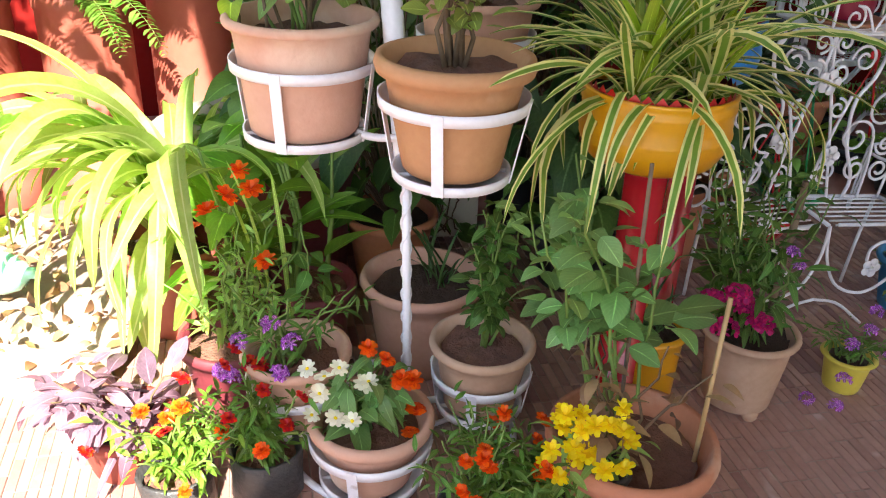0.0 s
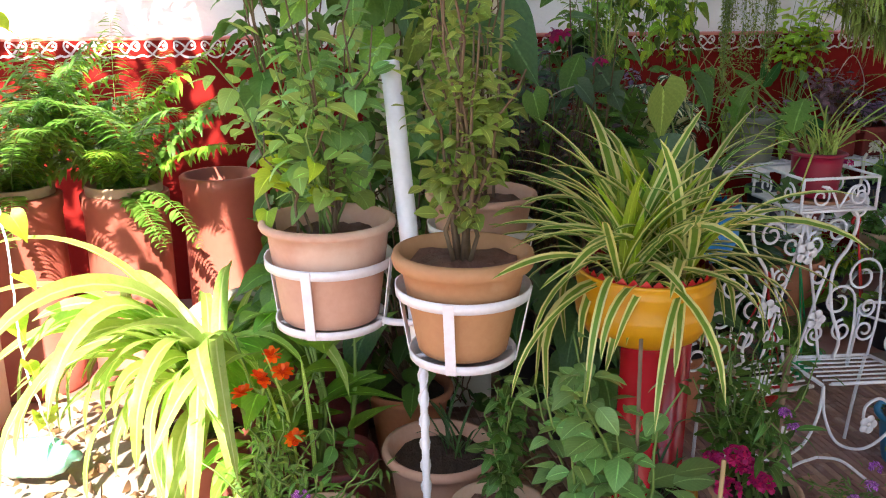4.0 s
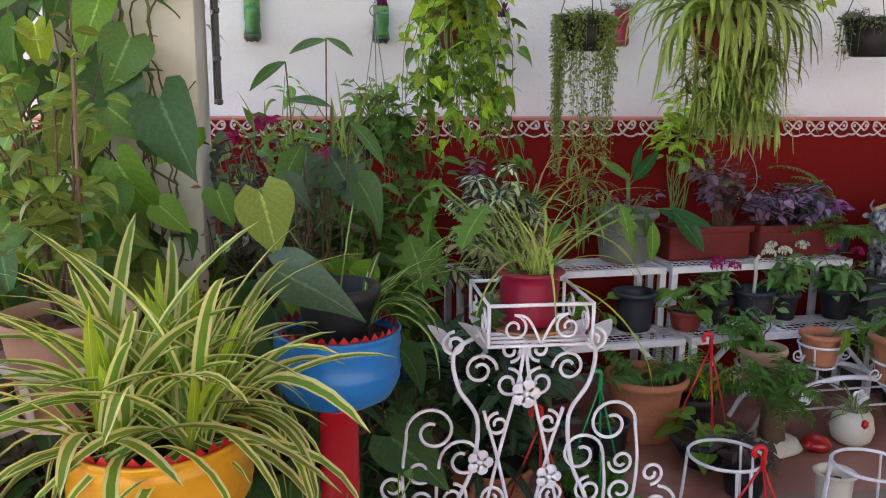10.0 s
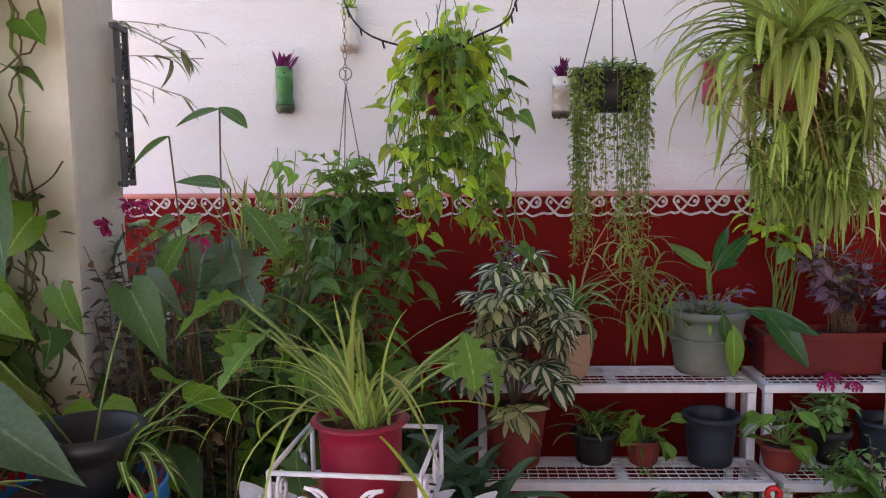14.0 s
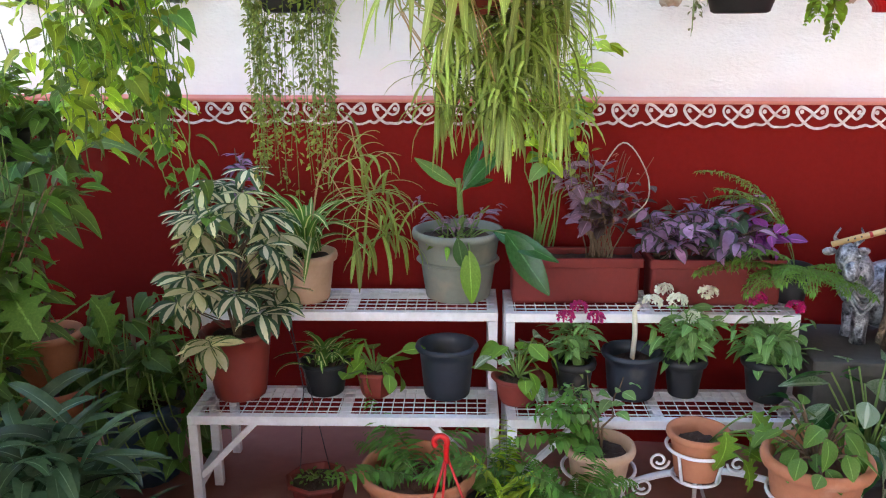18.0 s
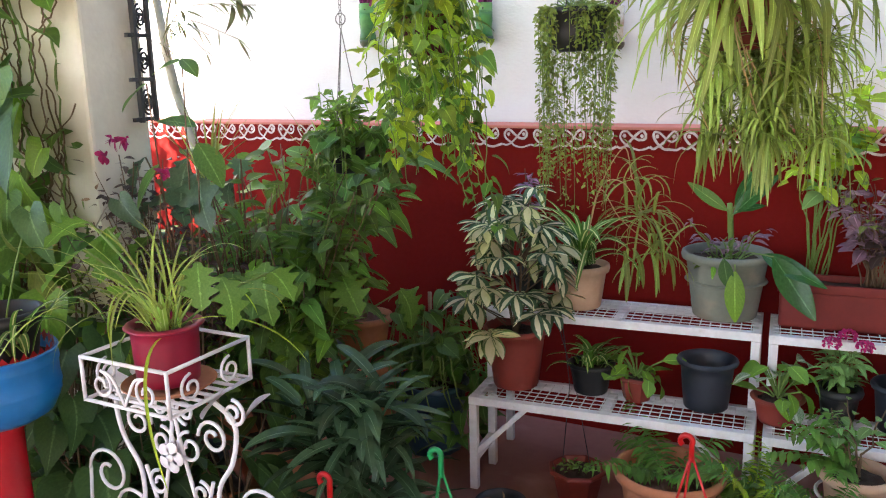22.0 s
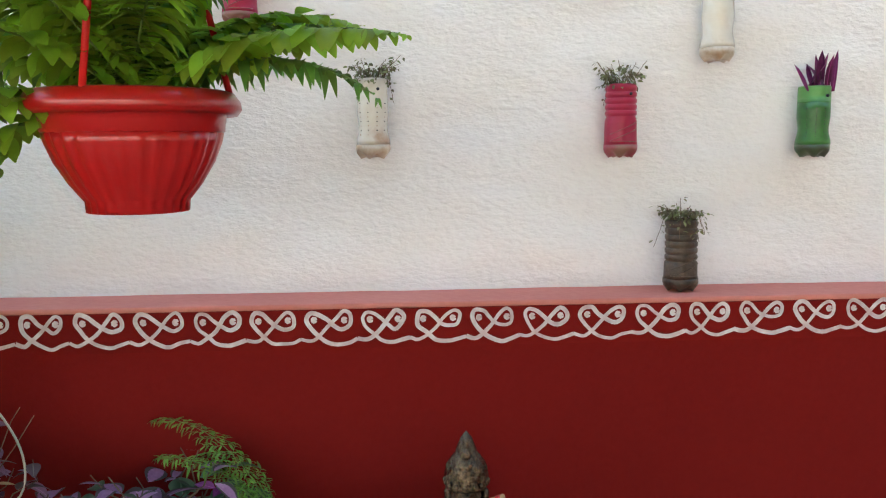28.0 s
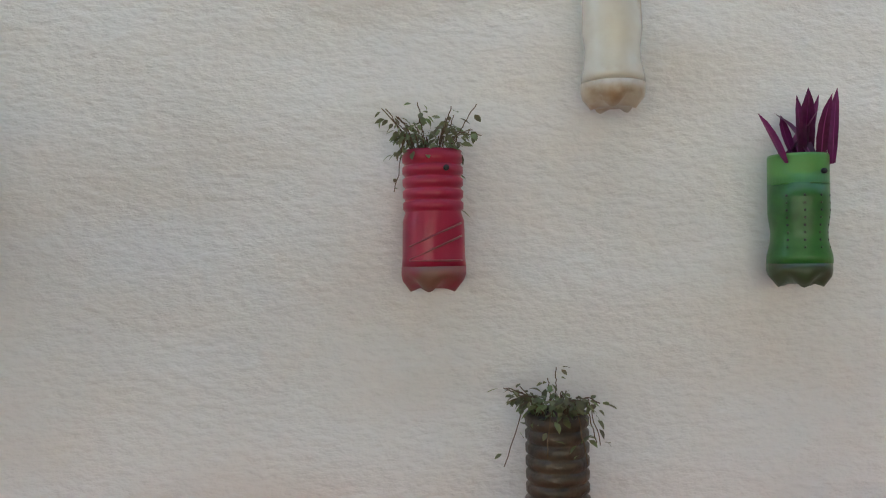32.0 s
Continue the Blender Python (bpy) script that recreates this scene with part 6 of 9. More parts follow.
for s1 in (1, -1):
    q = bez([(a, b, 0) for a, b in LOOP], 4)
    xx = 0.09 * s1 * q[:, 0]
    zz = 0.105 + 0.05 * q[:, 1]
    aa = xx / 0.115
    rr = 0.132 * (0.7 + 0.23 * zz / 0.164) + 0.0035
    tube(np.stack([rr * np.sin(aa) - 0.01, -rr * np.cos(aa), zz], 1), 0.0022, mot, 5)
part("painted_motif", mot, "motif", p, "white painted twin loop")

# lower shelf of the benches
LZ, LZ2 = 0.3485, 0.3485
p = pot("potted_schefflera", 1.632, 3.42, LZ, 0.108, 0.215, "red_plastic_pot", "fluted red pot of cream variegated umbrella plant on the bench", "bench pots", "soil", 0.86, 16, 0.022, rim=0.012, lip=0.025)
sm, lf, lc = Mesh(), Mesh(), Mesh()
for k in range(58):
    a, h = RNG.uniform(0, 2 * math.pi), RNG.uniform(0.07, 0.52)
    rr = RNG.uniform(0.07, 0.20) * (1.2 - 0.62 * max(0, h - 0.12) / 0.35)
    c = np.array([rr * math.cos(a), rr * math.sin(a) - 0.03, 0.18 + h])
    tube([(0.25 * c[0], 0.25 * c[1], 0.14 + h * 0.8), c], 0.0022, sm, 5)
    b = np.arange(7) * 2 * math.pi / 7 + RNG.uniform(0, 1)
    d = np.stack([np.cos(b), np.sin(b), -0.1 + 0.3 * np.sin(b * 2)], 1) + np.array([0.3 * math.cos(a), 0.3 * math.sin(a), 0])
    scatter(lc if k % 3 == 0 else lf, "leaflet", np.repeat([c], 7, 0), d, RNG.uniform(0.075, 0.10), 0.3)
for k in range(4):
    tube([(0, 0, 0.16), (0.03 * k - 0.05, 0.02, 0.36), (0.04 * k - 0.06, 0.0, 0.56)], 0.006, sm, 6, taper=0.5)
plant(p, lf, "varieg", sm, "stem")
plant(p, lc, "cream_leaf", None, "", "pale_leaves", "pale cream leaves")
p = pot("potted_dracaena", 1.89, 3.465, LZ, 0.075, 0.105, "black_plastic", "low black pot of striped dracaena on the bench", "bench pots", "soil", 0.85, lip=0.014, foot=0.76)
tuft(p, (0, 0, 0.09), 34, (0.08, 0.17), 0.019, "ribbon", lift=(25, 85), droop=0.8)
p = pot("potted_pothos", 2.05, 3.455, LZ, 0.062, 0.085, "red_plastic_pot", "six-sided red pot of bright pothos on the bench", "bench pots", "soil", 0.85, sides=6, lip=0.014)
big_leaves(p, (0, 0, 0.07), 20, (0.04, 0.12), 0.085, "wide", "leaf_bright", "green_stem", (10, 80))
p = pot("empty_pot", 2.268, 3.49, LZ, 0.09, 0.165, "navy_plastic", "dark navy pot with a flat stone on the bench", "bench pots", "soil", 0.62, lip=0.02, foot=0.78)
part("stone", lathe([(0.001, 0.09), (0.022, 0.095), (0.02, 0.11), (0.001, 0.118)], 8, None, 0.01, 0.0, 0, 0, 0.2), "stone", p, "flat grey stone")
p = pot("potted_pothos", 2.487, 3.46, LZ2, 0.075, 0.085, "red_plastic_pot", "low red pot of cream splashed pothos on the bench", "bench pots", "soil", 0.85, lip=0.014)
big_leaves(p, (0, 0, 0.07), 6, (0.06, 0.14), 0.075, "wide", "varieg_white", "green_stem", (10, 80))
big_leaves(p, (0, 0, 0.07), 16, (0.05, 0.14), 0.08, "wide", "leaf_bright", "green_stem", (10, 80))
p = pot("potted_penta", 2.655, 3.53, LZ2, 0.062, 0.115, "black_plastic", "black pot of crimson star clusters on the bench", "bench pots", "soil", 0.85)
shrub(p, (0, 0, 0.1), 9, 0.15, 0.09, "dart", 0.065, 13, "leaf_mint", "green_stem", first=0.2)
heads(p, "flower_head", [(-0.03, -0.03, 0.255), (0.06, -0.02, 0.25), (0.01, 0.03, 0.265)], "f_magenta", 0.024, 20, 0.013, "crimson flower cluster")
p = pot("potted_cutting", 2.83, 3.545, LZ2, 0.088, 0.145, "navy_plastic", "dark navy pot with one bare pale stem on the bench", "bench pots", "soil", 0.75, lip=0.02, foot=0.78)
part("bare_stem", tube([(0, 0, 0.1), (0.005, 0, 0.2), (0.0, 0, 0.27), (0.015, 0, 0.29)], 0.008, None, 7), "white_pot", p, "pale grey bare stem")
p = pot("potted_penta", 2.99, 3.565, LZ2, 0.062, 0.125, "black_plastic", "black pot of white star clusters on the bench", "bench pots", "soil", 0.85)
shrub(p, (0, 0, 0.11), 12, 0.19, 0.13, "dart", 0.075, 13, "leaf_mint", "green_stem", first=0.15)
heads(p, "flower_head", [(-0.11, -0.03, 0.30), (-0.04, -0.04, 0.31), (0.05, -0.02, 0.33), (0.0, -0.05, 0.26), (-0.07, 0.02, 0.32)], "f_white", 0.026, 20, 0.013, "white flower cluster")
p = pot("potted_penta", 3.235, 3.56, LZ2, 0.075, 0.135, "black_plastic", "black pot of purple star clusters on the bench", "bench pots", "soil", 0.85)
shrub(p, (0, 0, 0.12), 14, 0.17, 0.15, "dart", 0.075, 13, "leaf_mint", "green_stem", first=0.1)
heads(p, "flower_head", [(-0.06, -0.03, 0.32), (0.05, -0.04, 0.30)], "f_magenta", 0.026, 20, 0.013, "purple pink flower cluster")

# upper shelf
UZ, UZ2 = 0.6055, 0.6055
p = pot("potted_coleus", 1.60, 3.62, UZ, 0.055, 0.11, "black_plastic", "small black pot of tall thin purple coleus on the shelf", "bench pots", "soil")
shrub(p, (0, 0, 0.1), 4, 0.40, 0.05, "wide", 0.06, 12, "purple", "stem", first=0.6, thick=0.003)
p = pot("potted_spider_plant", 1.80, 3.60, UZ, 0.10, 0.155, "terra_tan", "tan clay pot of cream-striped spider plant on the upper shelf", "bench pots", "soil", 0.88, rim=0.012, foot=0.76)
tuft(p, (0, 0, 0.15), 42, (0.18, 0.36), 0.022, "ribbon", lift=(25, 88), droop=1.0, twist=0.4)
rn, rl = Mesh(), Mesh()
for bx, by, bz, nn, lo, hi in ((0.24, -0.09, 0.36, 34, 0.14, 0.27), (0.30, -0.10, 0.24, 22, 0.12, 0.22), (0.20, -0.08, 0.47, 14, 0.10, 0.18)):
    tube(bez([(0.02, -0.02, 0.16), (0.08, -0.05, 0.42), (0.17, by, bz + 0.10), (bx, by, bz)], 6), 0.0018, rn, 5)
    straps(rl, (bx, by, bz), nn, (lo, hi), 0.011, lift=(-50, 80), droop=1.0, seg=8)
straps(rl, (0.23, -0.09, 0.24), 5, (0.14, 0.20), 0.018, lift=(-60, -30), droop=0.6, az=(200, 330))
plant(p, rl, "leaf_olive", rn, "bamboo", "plantlets")
p = pot("potted_peace_lily", 2.282, 3.685, UZ, 0.14, 0.222, "grey_clay", "grey green ringed clay pot with broad glossy leaves", "bench pots", "soil", 0.86, rim=0.014, lip=0.03, foot=0.74)
part("ring_band", lathe([(0.128, 0.118), (0.1335, 0.122), (0.129, 0.128)], 36), "grey_clay", p)
tube_s = tube(bez([(0, 0, 0.15), (0.01, 0.0, 0.25), (0.0, 0.0, 0.38)], 6), 0.009, None, 7)
part("stem", tube_s, "green_stem", p)
G = np.array((2.282, 3.685, UZ))
for at, tip, mt, wd, kd in (((2.28, 3.66, 0.965), (2.145, 3.65, 1.06), "leaf", 0.6, "dart"), ((2.30, 3.66, 0.955), (2.43, 3.68, 1.10), "leaf_gloss", 0.62, "dart"), ((2.31, 3.66, 0.965), (2.40, 3.70, 0.99), "leaf_gloss", 0.55, "dart"), ((2.30, 3.68, 0.98), (2.36, 3.72, 1.12), "leaf_gloss", 0.55, "dart"), ((2.40, 3.62, 0.835), (2.585, 3.46, 0.80), "leaf_gloss", 0.55, "dart"), ((2.44, 3.56, 0.845), (2.58, 3.47, 0.68), "leaf_gloss", 0.85, "dart"), ((2.30, 3.50, 0.84), (2.32, 3.50, 0.735), "leaf_dark", 1.0, "dart"), ((2.335, 3.51, 0.80), (2.345, 3.48, 0.63), "leaf_bright", 0.85, "dart")):
    leaf_at(p, tuple(np.array(at) - G), tuple(np.array(tip) - G), mt, kd, wd, (0.0, -0.9, 0.35), 0, (0.0, 0.0, 0.28) if at[2] > 0.9 else (0.03, -0.05, 0.19))
shrub(p, (0, 0, 0.16), 9, 0.16, 0.14, "dart", 0.055, 5, "plum", "green_stem", first=0.5)
shrub(p, (0, -0.02, 0.16), 8, 0.06, 0.13, "dart", 0.05, 5, "leaf_bright", "green_stem", first=0.2)


def trough(x, label):
    ob = thing("trough_planter", x, 3.69 + 0.06 * (x - 2.65), UZ2, label, "planter", "troughs", 5.3)
    L, D, H = 0.205, 0.075, 0.15
    o = box(-L * 0.96, -D * 0.86, 0, L * 0.96, D * 0.86, H - 0.025, None, 0.012)
    part("trough", o, "trough_red", ob, "", True)
    rim = Mesh()
    for a in ((-L, -D, L, -D + 0.014), (-L, D - 0.014, L, D), (-L, -D + 0.0145, -L + 0.014, D - 0.0145), (L - 0.014, -D + 0.0145, L, D - 0.0145)):
        box(a[0], a[1], H - 0.03, a[2], a[3], H, rim, 0.004)
    part("rim", rim, "trough_red", ob, "", True)
    e = Mesh()
    n = 18
    v = [(-L + 0.016 + (2 * L - 0.032) * i / n, -D + 0.016 + (2 * D - 0.032) * j / 6, H - 0.02 + RNG.normal(0, 0.003)) for j in range(7) for i in range(n + 1)]
    e.add(v, [(j * (n + 1) + i, j * (n + 1) + i + 1, (j + 1) * (n + 1) + i + 1, (j + 1) * (n + 1) + i) for j in range(6) for i in range(n)])
    part("soil", e, "soil", ob)
    return ob


p = trough(2.65, "red plastic trough of straggling plum-leaved stems")
shrub(p, (0.06, 0, 0.13), 15, 0.34, 0.16, "wide", 0.062, 9, "plum", "stem", first=0.4, thick=0.0024, wild=0.3)
shrub(p, (0.08, -0.02, 0.13), 12, 0.40, 0.17, "lance", 0.035, 3, "dry", "stem", first=0.3, thick=0.002)
shrub(p, (0.10, -0.03, 0.13), 7, 0.30, 0.13, "wide", 0.056, 6, "dark_copper", "stem", first=0.35, thick=0.0024)
shrub(p, (0.05, 0, 0.13), 5, 0.40, 0.13, "wide", 0.045, 4, "leaf_olive", "stem", first=0.7, thick=0.0024)
part("runners", tube(bez([(0.05, -0.02, 0.38), (0.13, -0.03, 0.50), (0.20, -0.04, 0.42), (0.21, -0.05, 0.33), (0.15, -0.06, 0.27)], 6), 0.0022, None, 5), "pale_bark", p)
p = trough(3.078, "red plastic trough of purple silver-leaved plants")
shrub(p, (0.0, -0.01, 0.13), 18, 0.22, 0.22, "wide", 0.085, 6, "purple", "stem", first=0.4, thick=0.003)
shrub(p, (-0.16, -0.01, 0.13), 8, 0.17, 0.12, "wide", 0.085, 6, "purple", "stem", first=0.4, thick=0.003)
shrub(p, (0.02, 0.0, 0.13), 10, 0.22, 0.18, "wide", 0.075, 5, "leaf_grey", "stem", first=0.4, thick=0.003)
shrub(p, (0.03, 0.02, 0.13), 12, 0.16, 0.20, "wide", 0.08, 5, "dark_copper", "stem", first=0.3, thick=0.003)
shrub(p, (0.11, -0.06, 0.13), 9, 0.17, 0.12, "wide", 0.07, 5, "purple_bright", "stem", first=0.45, thick=0.003)
p = pot("potted_asparagus_fern", 3.325, 3.73, UZ2, 0.06, 0.12, "black_plastic", "black pot of feathery asparagus fern on the upper shelf", "", "soil")


def plume(leaves, stem, base, az, lift, length, width, droop):
    """A flat feathery plume: side branches that carry fine needles, narrowing to the tip."""
    m = 20
    t = np.linspace(0, 1, m)
    ang = math.radians(lift) - droop * t ** 1.3
    a = math.radians(az) + 0 * t
    fw = np.stack([np.cos(a) * np.cos(ang), np.sin(a) * np.cos(ang), np.sin(ang)], 1)
    p = np.asarray(base) + np.concatenate([[[0, 0, 0]], np.cumsum(fw[:-1] * length / m, 0)])
    tube(p, 0.0012, stem, 4, taper=0.5)
    side = np.stack([-np.sin(a), np.cos(a), 0 * a], 1)
    for i in range(4, m):
        w = width * min(1.0, (t[i] - 0.15) * 4) * (1.04 - t[i]) ** 0.7 * RNG.uniform(0.8, 1.1)
        for s1 in (-1, 1):
            d = side[i] * s1 + fw[i] * 0.75 + RNG.normal(0, 0.06, 3)
            d /= np.linalg.norm(d)
            k = max(3, int(w / 0.007))
            q = p[i] + d * (np.linspace(0.08, 1, k) * w)[:, None] + np.array([0, 0, -0.1]) * (np.linspace(0, 1, k) ** 2 * w)[:, None]
            tube(q[[0, -1]], 0.0005, stem, 3)
            across = np.cross(d, np.cross(side[i], fw[i]))
            for s2 in (-1, 1):
                scatter(leaves, "lance", q, across * s2 + d * 0.9 + RNG.normal(0, 0.12, (k, 3)), RNG.uniform(0.014, 0.021, k), 0.3)


fs, fl = Mesh(), Mesh()
for az, lift, ln, wd, dr in ((196, 40, 0.34, 0.085, 1.0), (205, 20, 0.38, 0.09, 0.7), (215, 45, 0.30, 0.08, 1.3), (228, 15, 0.30, 0.08, 0.8), (245, 30, 0.26, 0.075, 1.1), (268, 25, 0.22, 0.07, 1.2), (300, 20, 0.22, 0.07, 1.1), (322, 10, 0.26, 0.07, 0.8), (340, 25, 0.20, 0.06, 1.0), (150, 78, 0.50, 0.065, 1.6), (135, 70, 0.46, 0.065, 1.9), (172, 80, 0.40, 0.06, 1.5)):
    plume(fl, fs, (0, -0.03, 0.11), az, lift, ln, wd, dr)
plant(p, fl, "fern_sun", fs, "green_stem", "fronds")

# ---- sunny corner: clay pipes, tub, strap plant ----
for k, (px, py, hh, fern_n) in enumerate(((-0.93, 3.06, 0.72, 20), (-0.57, 3.08, 0.71, 15), (-0.24, 3.24, 0.73, 0), (0.10, 3.20, 0.72, 0))):
    p = thing("clay_pipe_planter", px, py, 0, "tall red painted clay pipe used as a planter" + (" for ferns" if fern_n else ", empty"), "planter", "clay pipes")
    part("pipe", lathe([(0.155, 0.0), (0.16, 0.01), (0.16, 0.10), (0.148, 0.115), (0.146, hh - 0.06), (0.152, hh - 0.05), (0.154, hh - 0.005), (0.148, hh), (0.132, hh), (0.130, hh - 0.12)], 40, None, 0, 0, 0, 0, 0.006), "red_pipe", p)
    part("soil", soil(0.131, hh - 0.07), "soil", p)
    if fern_n:
        part("liner", lathe([(0.13, hh - 0.05), (0.134, hh + 0.03), (0.128, hh + 0.035), (0.122, hh - 0.02)], 32), "terra_tan", p, "tan inner rim")
        ferny(p, (0, -0.02, hh - 0.03), fern_n, (0.55, 0.88), 0.078, "fern_sun", lift=(38, 84), droop=0.55, pairs=46, kind="lance", sweep=0.06, shape=0.4)
        ferny(p, (0, -0.02, hh - 0.03), 6, (0.45, 0.75), 0.075, "fern_bright", lift=(40, 80), droop=0.6, pairs=44, kind="lance", sweep=0.06, shape=0.4)
        ferny(p, (0, -0.02, hh - 0.03), 3, (0.4, 0.56), 0.05, "fern_sun", lift=(15, 40), droop=0.95, pairs=36, kind="leaflet", sweep=0.12, shape=0.45, az=(200, 340))
tb = thing("water_tub", -0.04, 2.36, 0, "wide maroon tub with a grey rim full of water plants", "tub")
part("tub", lathe([(0.22, 0.0), (0.235, 0.01), (0.265, 0.38), (0.285, 0.40), (0.29, 0.44), (0.28, 0.45), (0.262, 0.44), (0.25, 0.34)], 48), "mauve", tb)
part("rim", lathe([(0.262, 0.446), (0.295, 0.45), (0.30, 0.465), (0.29, 0.475), (0.262, 0.47)], 48), "stone", tb, "rough grey cement rim")
part("water", lathe([(0.255, 0.40), (0.0005, 0.402)], 40), "shade_glass", tb)
shrub(tb, (0, 0, 0.40), 46, 0.13, 0.24, "heart", 0.07, 7, "leaf_mid", "green_stem", first=0.4)
big_leaves(tb, (0.0, -0.1, 0.42), 14, (0.08, 0.25), 0.13, "heart", "leaf", "green_stem", (15, 75), (200, 340))
p = pot("potted_crinum", -0.27, 2.16, 0, 0.145, 0.26, "red_pipe", "red pot of large sunlit strap-leaved lily", "", "soil", 0.86)
part("crown", lathe([(0.05, 0.22), (0.045, 0.30), (0.035, 0.42), (0.01, 0.45)], 16), "green_stem", p)
tuft(p, (0, -0.02, 0.32), 20, (0.42, 0.66), 0.043, "strap_lime", lift=(55, 88), droop=1.3, spread=0.03, seg=14, twist=0.9)
tuft(p, (0, -0.02, 0.34), 38, (0.48, 0.86), 0.047, "strap_lime", lift=(48, 88), droop=1.45, spread=0.03, seg=16, az=(140, 300), twist=0.9)
tuft(p, (0, 0.0, 0.30), 16, (0.30, 0.50), 0.045, "strap_lime", lift=(10, 50), droop=1.2, spread=0.03, seg=12)
for cx, cy in ((0.06, 1.95), (-0.10, 1.93)):
    p = pot("potted_canna", cx, cy, 0, 0.115, 0.22, "mauve", "maroon pot of young cannas with broad blades", "canna pots", "soil_red", 0.86)
    cs, cl = Mesh(), Mesh()
    for k in range(4):
        a = RNG.uniform(0, 6.28)
        b = np.array([0.05 * math.cos(a), 0.05 * math.sin(a), 0.19])
        h = RNG.uniform(0.28, 0.46)
        tube([b, b + [0.02, 0, h * 0.5], b + [0.03 * math.cos(a), 0.03 * math.sin(a), h]], 0.008, cs, 7, taper=0.4)
        n = 5
        u = np.linspace(0.25, 1, n)
        aa = np.arange(n) * 2.3 + a
        scatter(cl, "dart", b + np.stack([0.02 * u, 0 * u, h * u], 1), np.stack([np.cos(aa), np.sin(aa), 0 * aa + 1.1], 1), RNG.uniform(0.14, 0.23, n), 0.4)
    plant(p, cl, "leaf_bright", cs, "green_stem")
p = pot("potted_cosmos", -0.13, 1.76, 0, 0.11, 0.2, "mauve", "maroon pot of orange cosmos between the cannas", "", "soil_red", 0.86)
shrub(p, (0.02, 0, 0.17), 16, 0.36, 0.18, "lance", 0.045, 20, "rose_leaf", "green_stem", first=0.15)
flowers(p, "cosmos", [(-0.02, -0.03, 0.52), (0.07, 0.0, 0.55), (0.09, -0.04, 0.40), (-0.05, -0.05, 0.49), (0.05, 0.03, 0.58), (0.02, -0.05, 0.56)], "f_orange", 0.026, 9, 2, None, "orange red cosmos")
tuft(p, (0.1, 0.06, 0.17), 4, (0.35, 0.48), 0.012, "spider_green", lift=(70, 88), droop=0.15)
vs, vl = Mesh(), Mesh()
vine(vs, vl, [(0.15, 0.02, 0.18), (0.18, -0.02, 0.34), (0.17, 0.0, 0.46)], "wide", 0.05, 14, 0.002, 0.02)
plant(p, vl, "leaf_mid", vs)
lw = thing("planting_bed", -0.80, 1.98, 0, "low red tiled bed edge in full sun with dry litter", "planting bed", "", -24)
part("kerb", box(-0.36, -0.04, 0, 0.40, 0.04, 0.075, None, 0.008), "terra_pink", lw, "", False)
part("kerb_top", box(-0.37, -0.05, 0.0755, 0.41, 0.05, 0.09, None, 0.004), "terra_pink", lw, "", False)
bed = Mesh()
v = [(-0.36 + 0.76 * i / 14, 0.045 + 0.7 * j / 10, 0.065 + RNG.normal(0, 0.012)) for j in range(11) for i in range(15)]
bed.add(v, [(j * 15 + i, j * 15 + i + 1, (j + 1) * 15 + i + 1, (j + 1) * 15 + i) for j in range(10) for i in range(14)])
part("bed_soil", bed, "joint", lw)
lit = Mesh()
n = 220
scatter(lit, "oval", np.stack([RNG.uniform(-0.36, 0.4, n), RNG.uniform(-0.04, 0.7, n), RNG.uniform(0.075, 0.10, n)], 1), np.stack([RNG.normal(0, 1, n), RNG.normal(0, 1, n), RNG.normal(0, 0.2, n)], 1), RNG.uniform(0.02, 0.06, n), 1.5)
tagged(part("leaf_litter", lit, "dry", lw), kind="stuff")
p = pot("potted_grass", -1.06, 1.98, 0, 0.12, 0.16, "terra", "terracotta pot of thin sunlit grass", "", "soil", 0.9)
tuft(p, (0, 0, 0.14), 60, (0.1, 0.3), 0.007, "leaf_lime", lift=(20, 88), droop=0.8, spread=0.05)
s = thing("plastic_bottle", -0.83, 2.27, 0.10, "green tinted plastic bottle lying in the sun", "bottle")
part("bottle", lathe([(0.001, 0), (0.05, 0.005), (0.056, 0.03), (0.056, 0.16), (0.045, 0.20), (0.016, 0.235), (0.014, 0.26), (0.001, 0.261)], 24), "pet", s, "", True, pose(0, 0, 0.03, 78, 0, 60))
part("cap", lathe([(0.017, 0.0), (0.017, 0.02), (0.001, 0.021)], 14), "blue", s, "blue screw cap", True, pose(-0.22, -0.125, 0.083, 78, 0, 60))
s = thing("hanging_creeper", -0.62, 1.98, 0.3, "pale money plant strand climbing a white string", "creeper")
vs, vl = Mesh(), Mesh()
vine(vs, vl, [(0.0, 0, 0.0), (-0.05, 0.02, 0.25), (-0.04, 0, 0.5), (-0.06, 0.02, 0.8), (-0.02, 0.0, 1.2), (-0.1, 0.05, 2.32)], "heart", 0.075, 26, 0.003, 0.03)
plant(s, vl, "leaf_lime", vs, "white_iron")
# added vines above the view: their leaves break up sun on the clay pipes
s = thing("shade_creeper", -0.55, 1.9, 2.62, "added unseen creeper off the roof edge that dapples the sun", "creeper")
vs, vl = Mesh(), Mesh()
for k in range(19):
    y0 = -0.75 + 1.65 * k / 18
    ex = -RNG.uniform(0.35, 0.95)
    vine(vs, vl, [(0.02, y0, 0.0), (ex * 0.4, y0 + RNG.normal(0, 0.06), -0.06), (ex * 0.8, y0 + RNG.normal(0, 0.1), -0.20), (ex, y0 + RNG.normal(0, 0.1), -0.42)], "heart", 0.11, 20, 0.004, 0.07)
plant(s, vl, "leaf", vs, "stem")

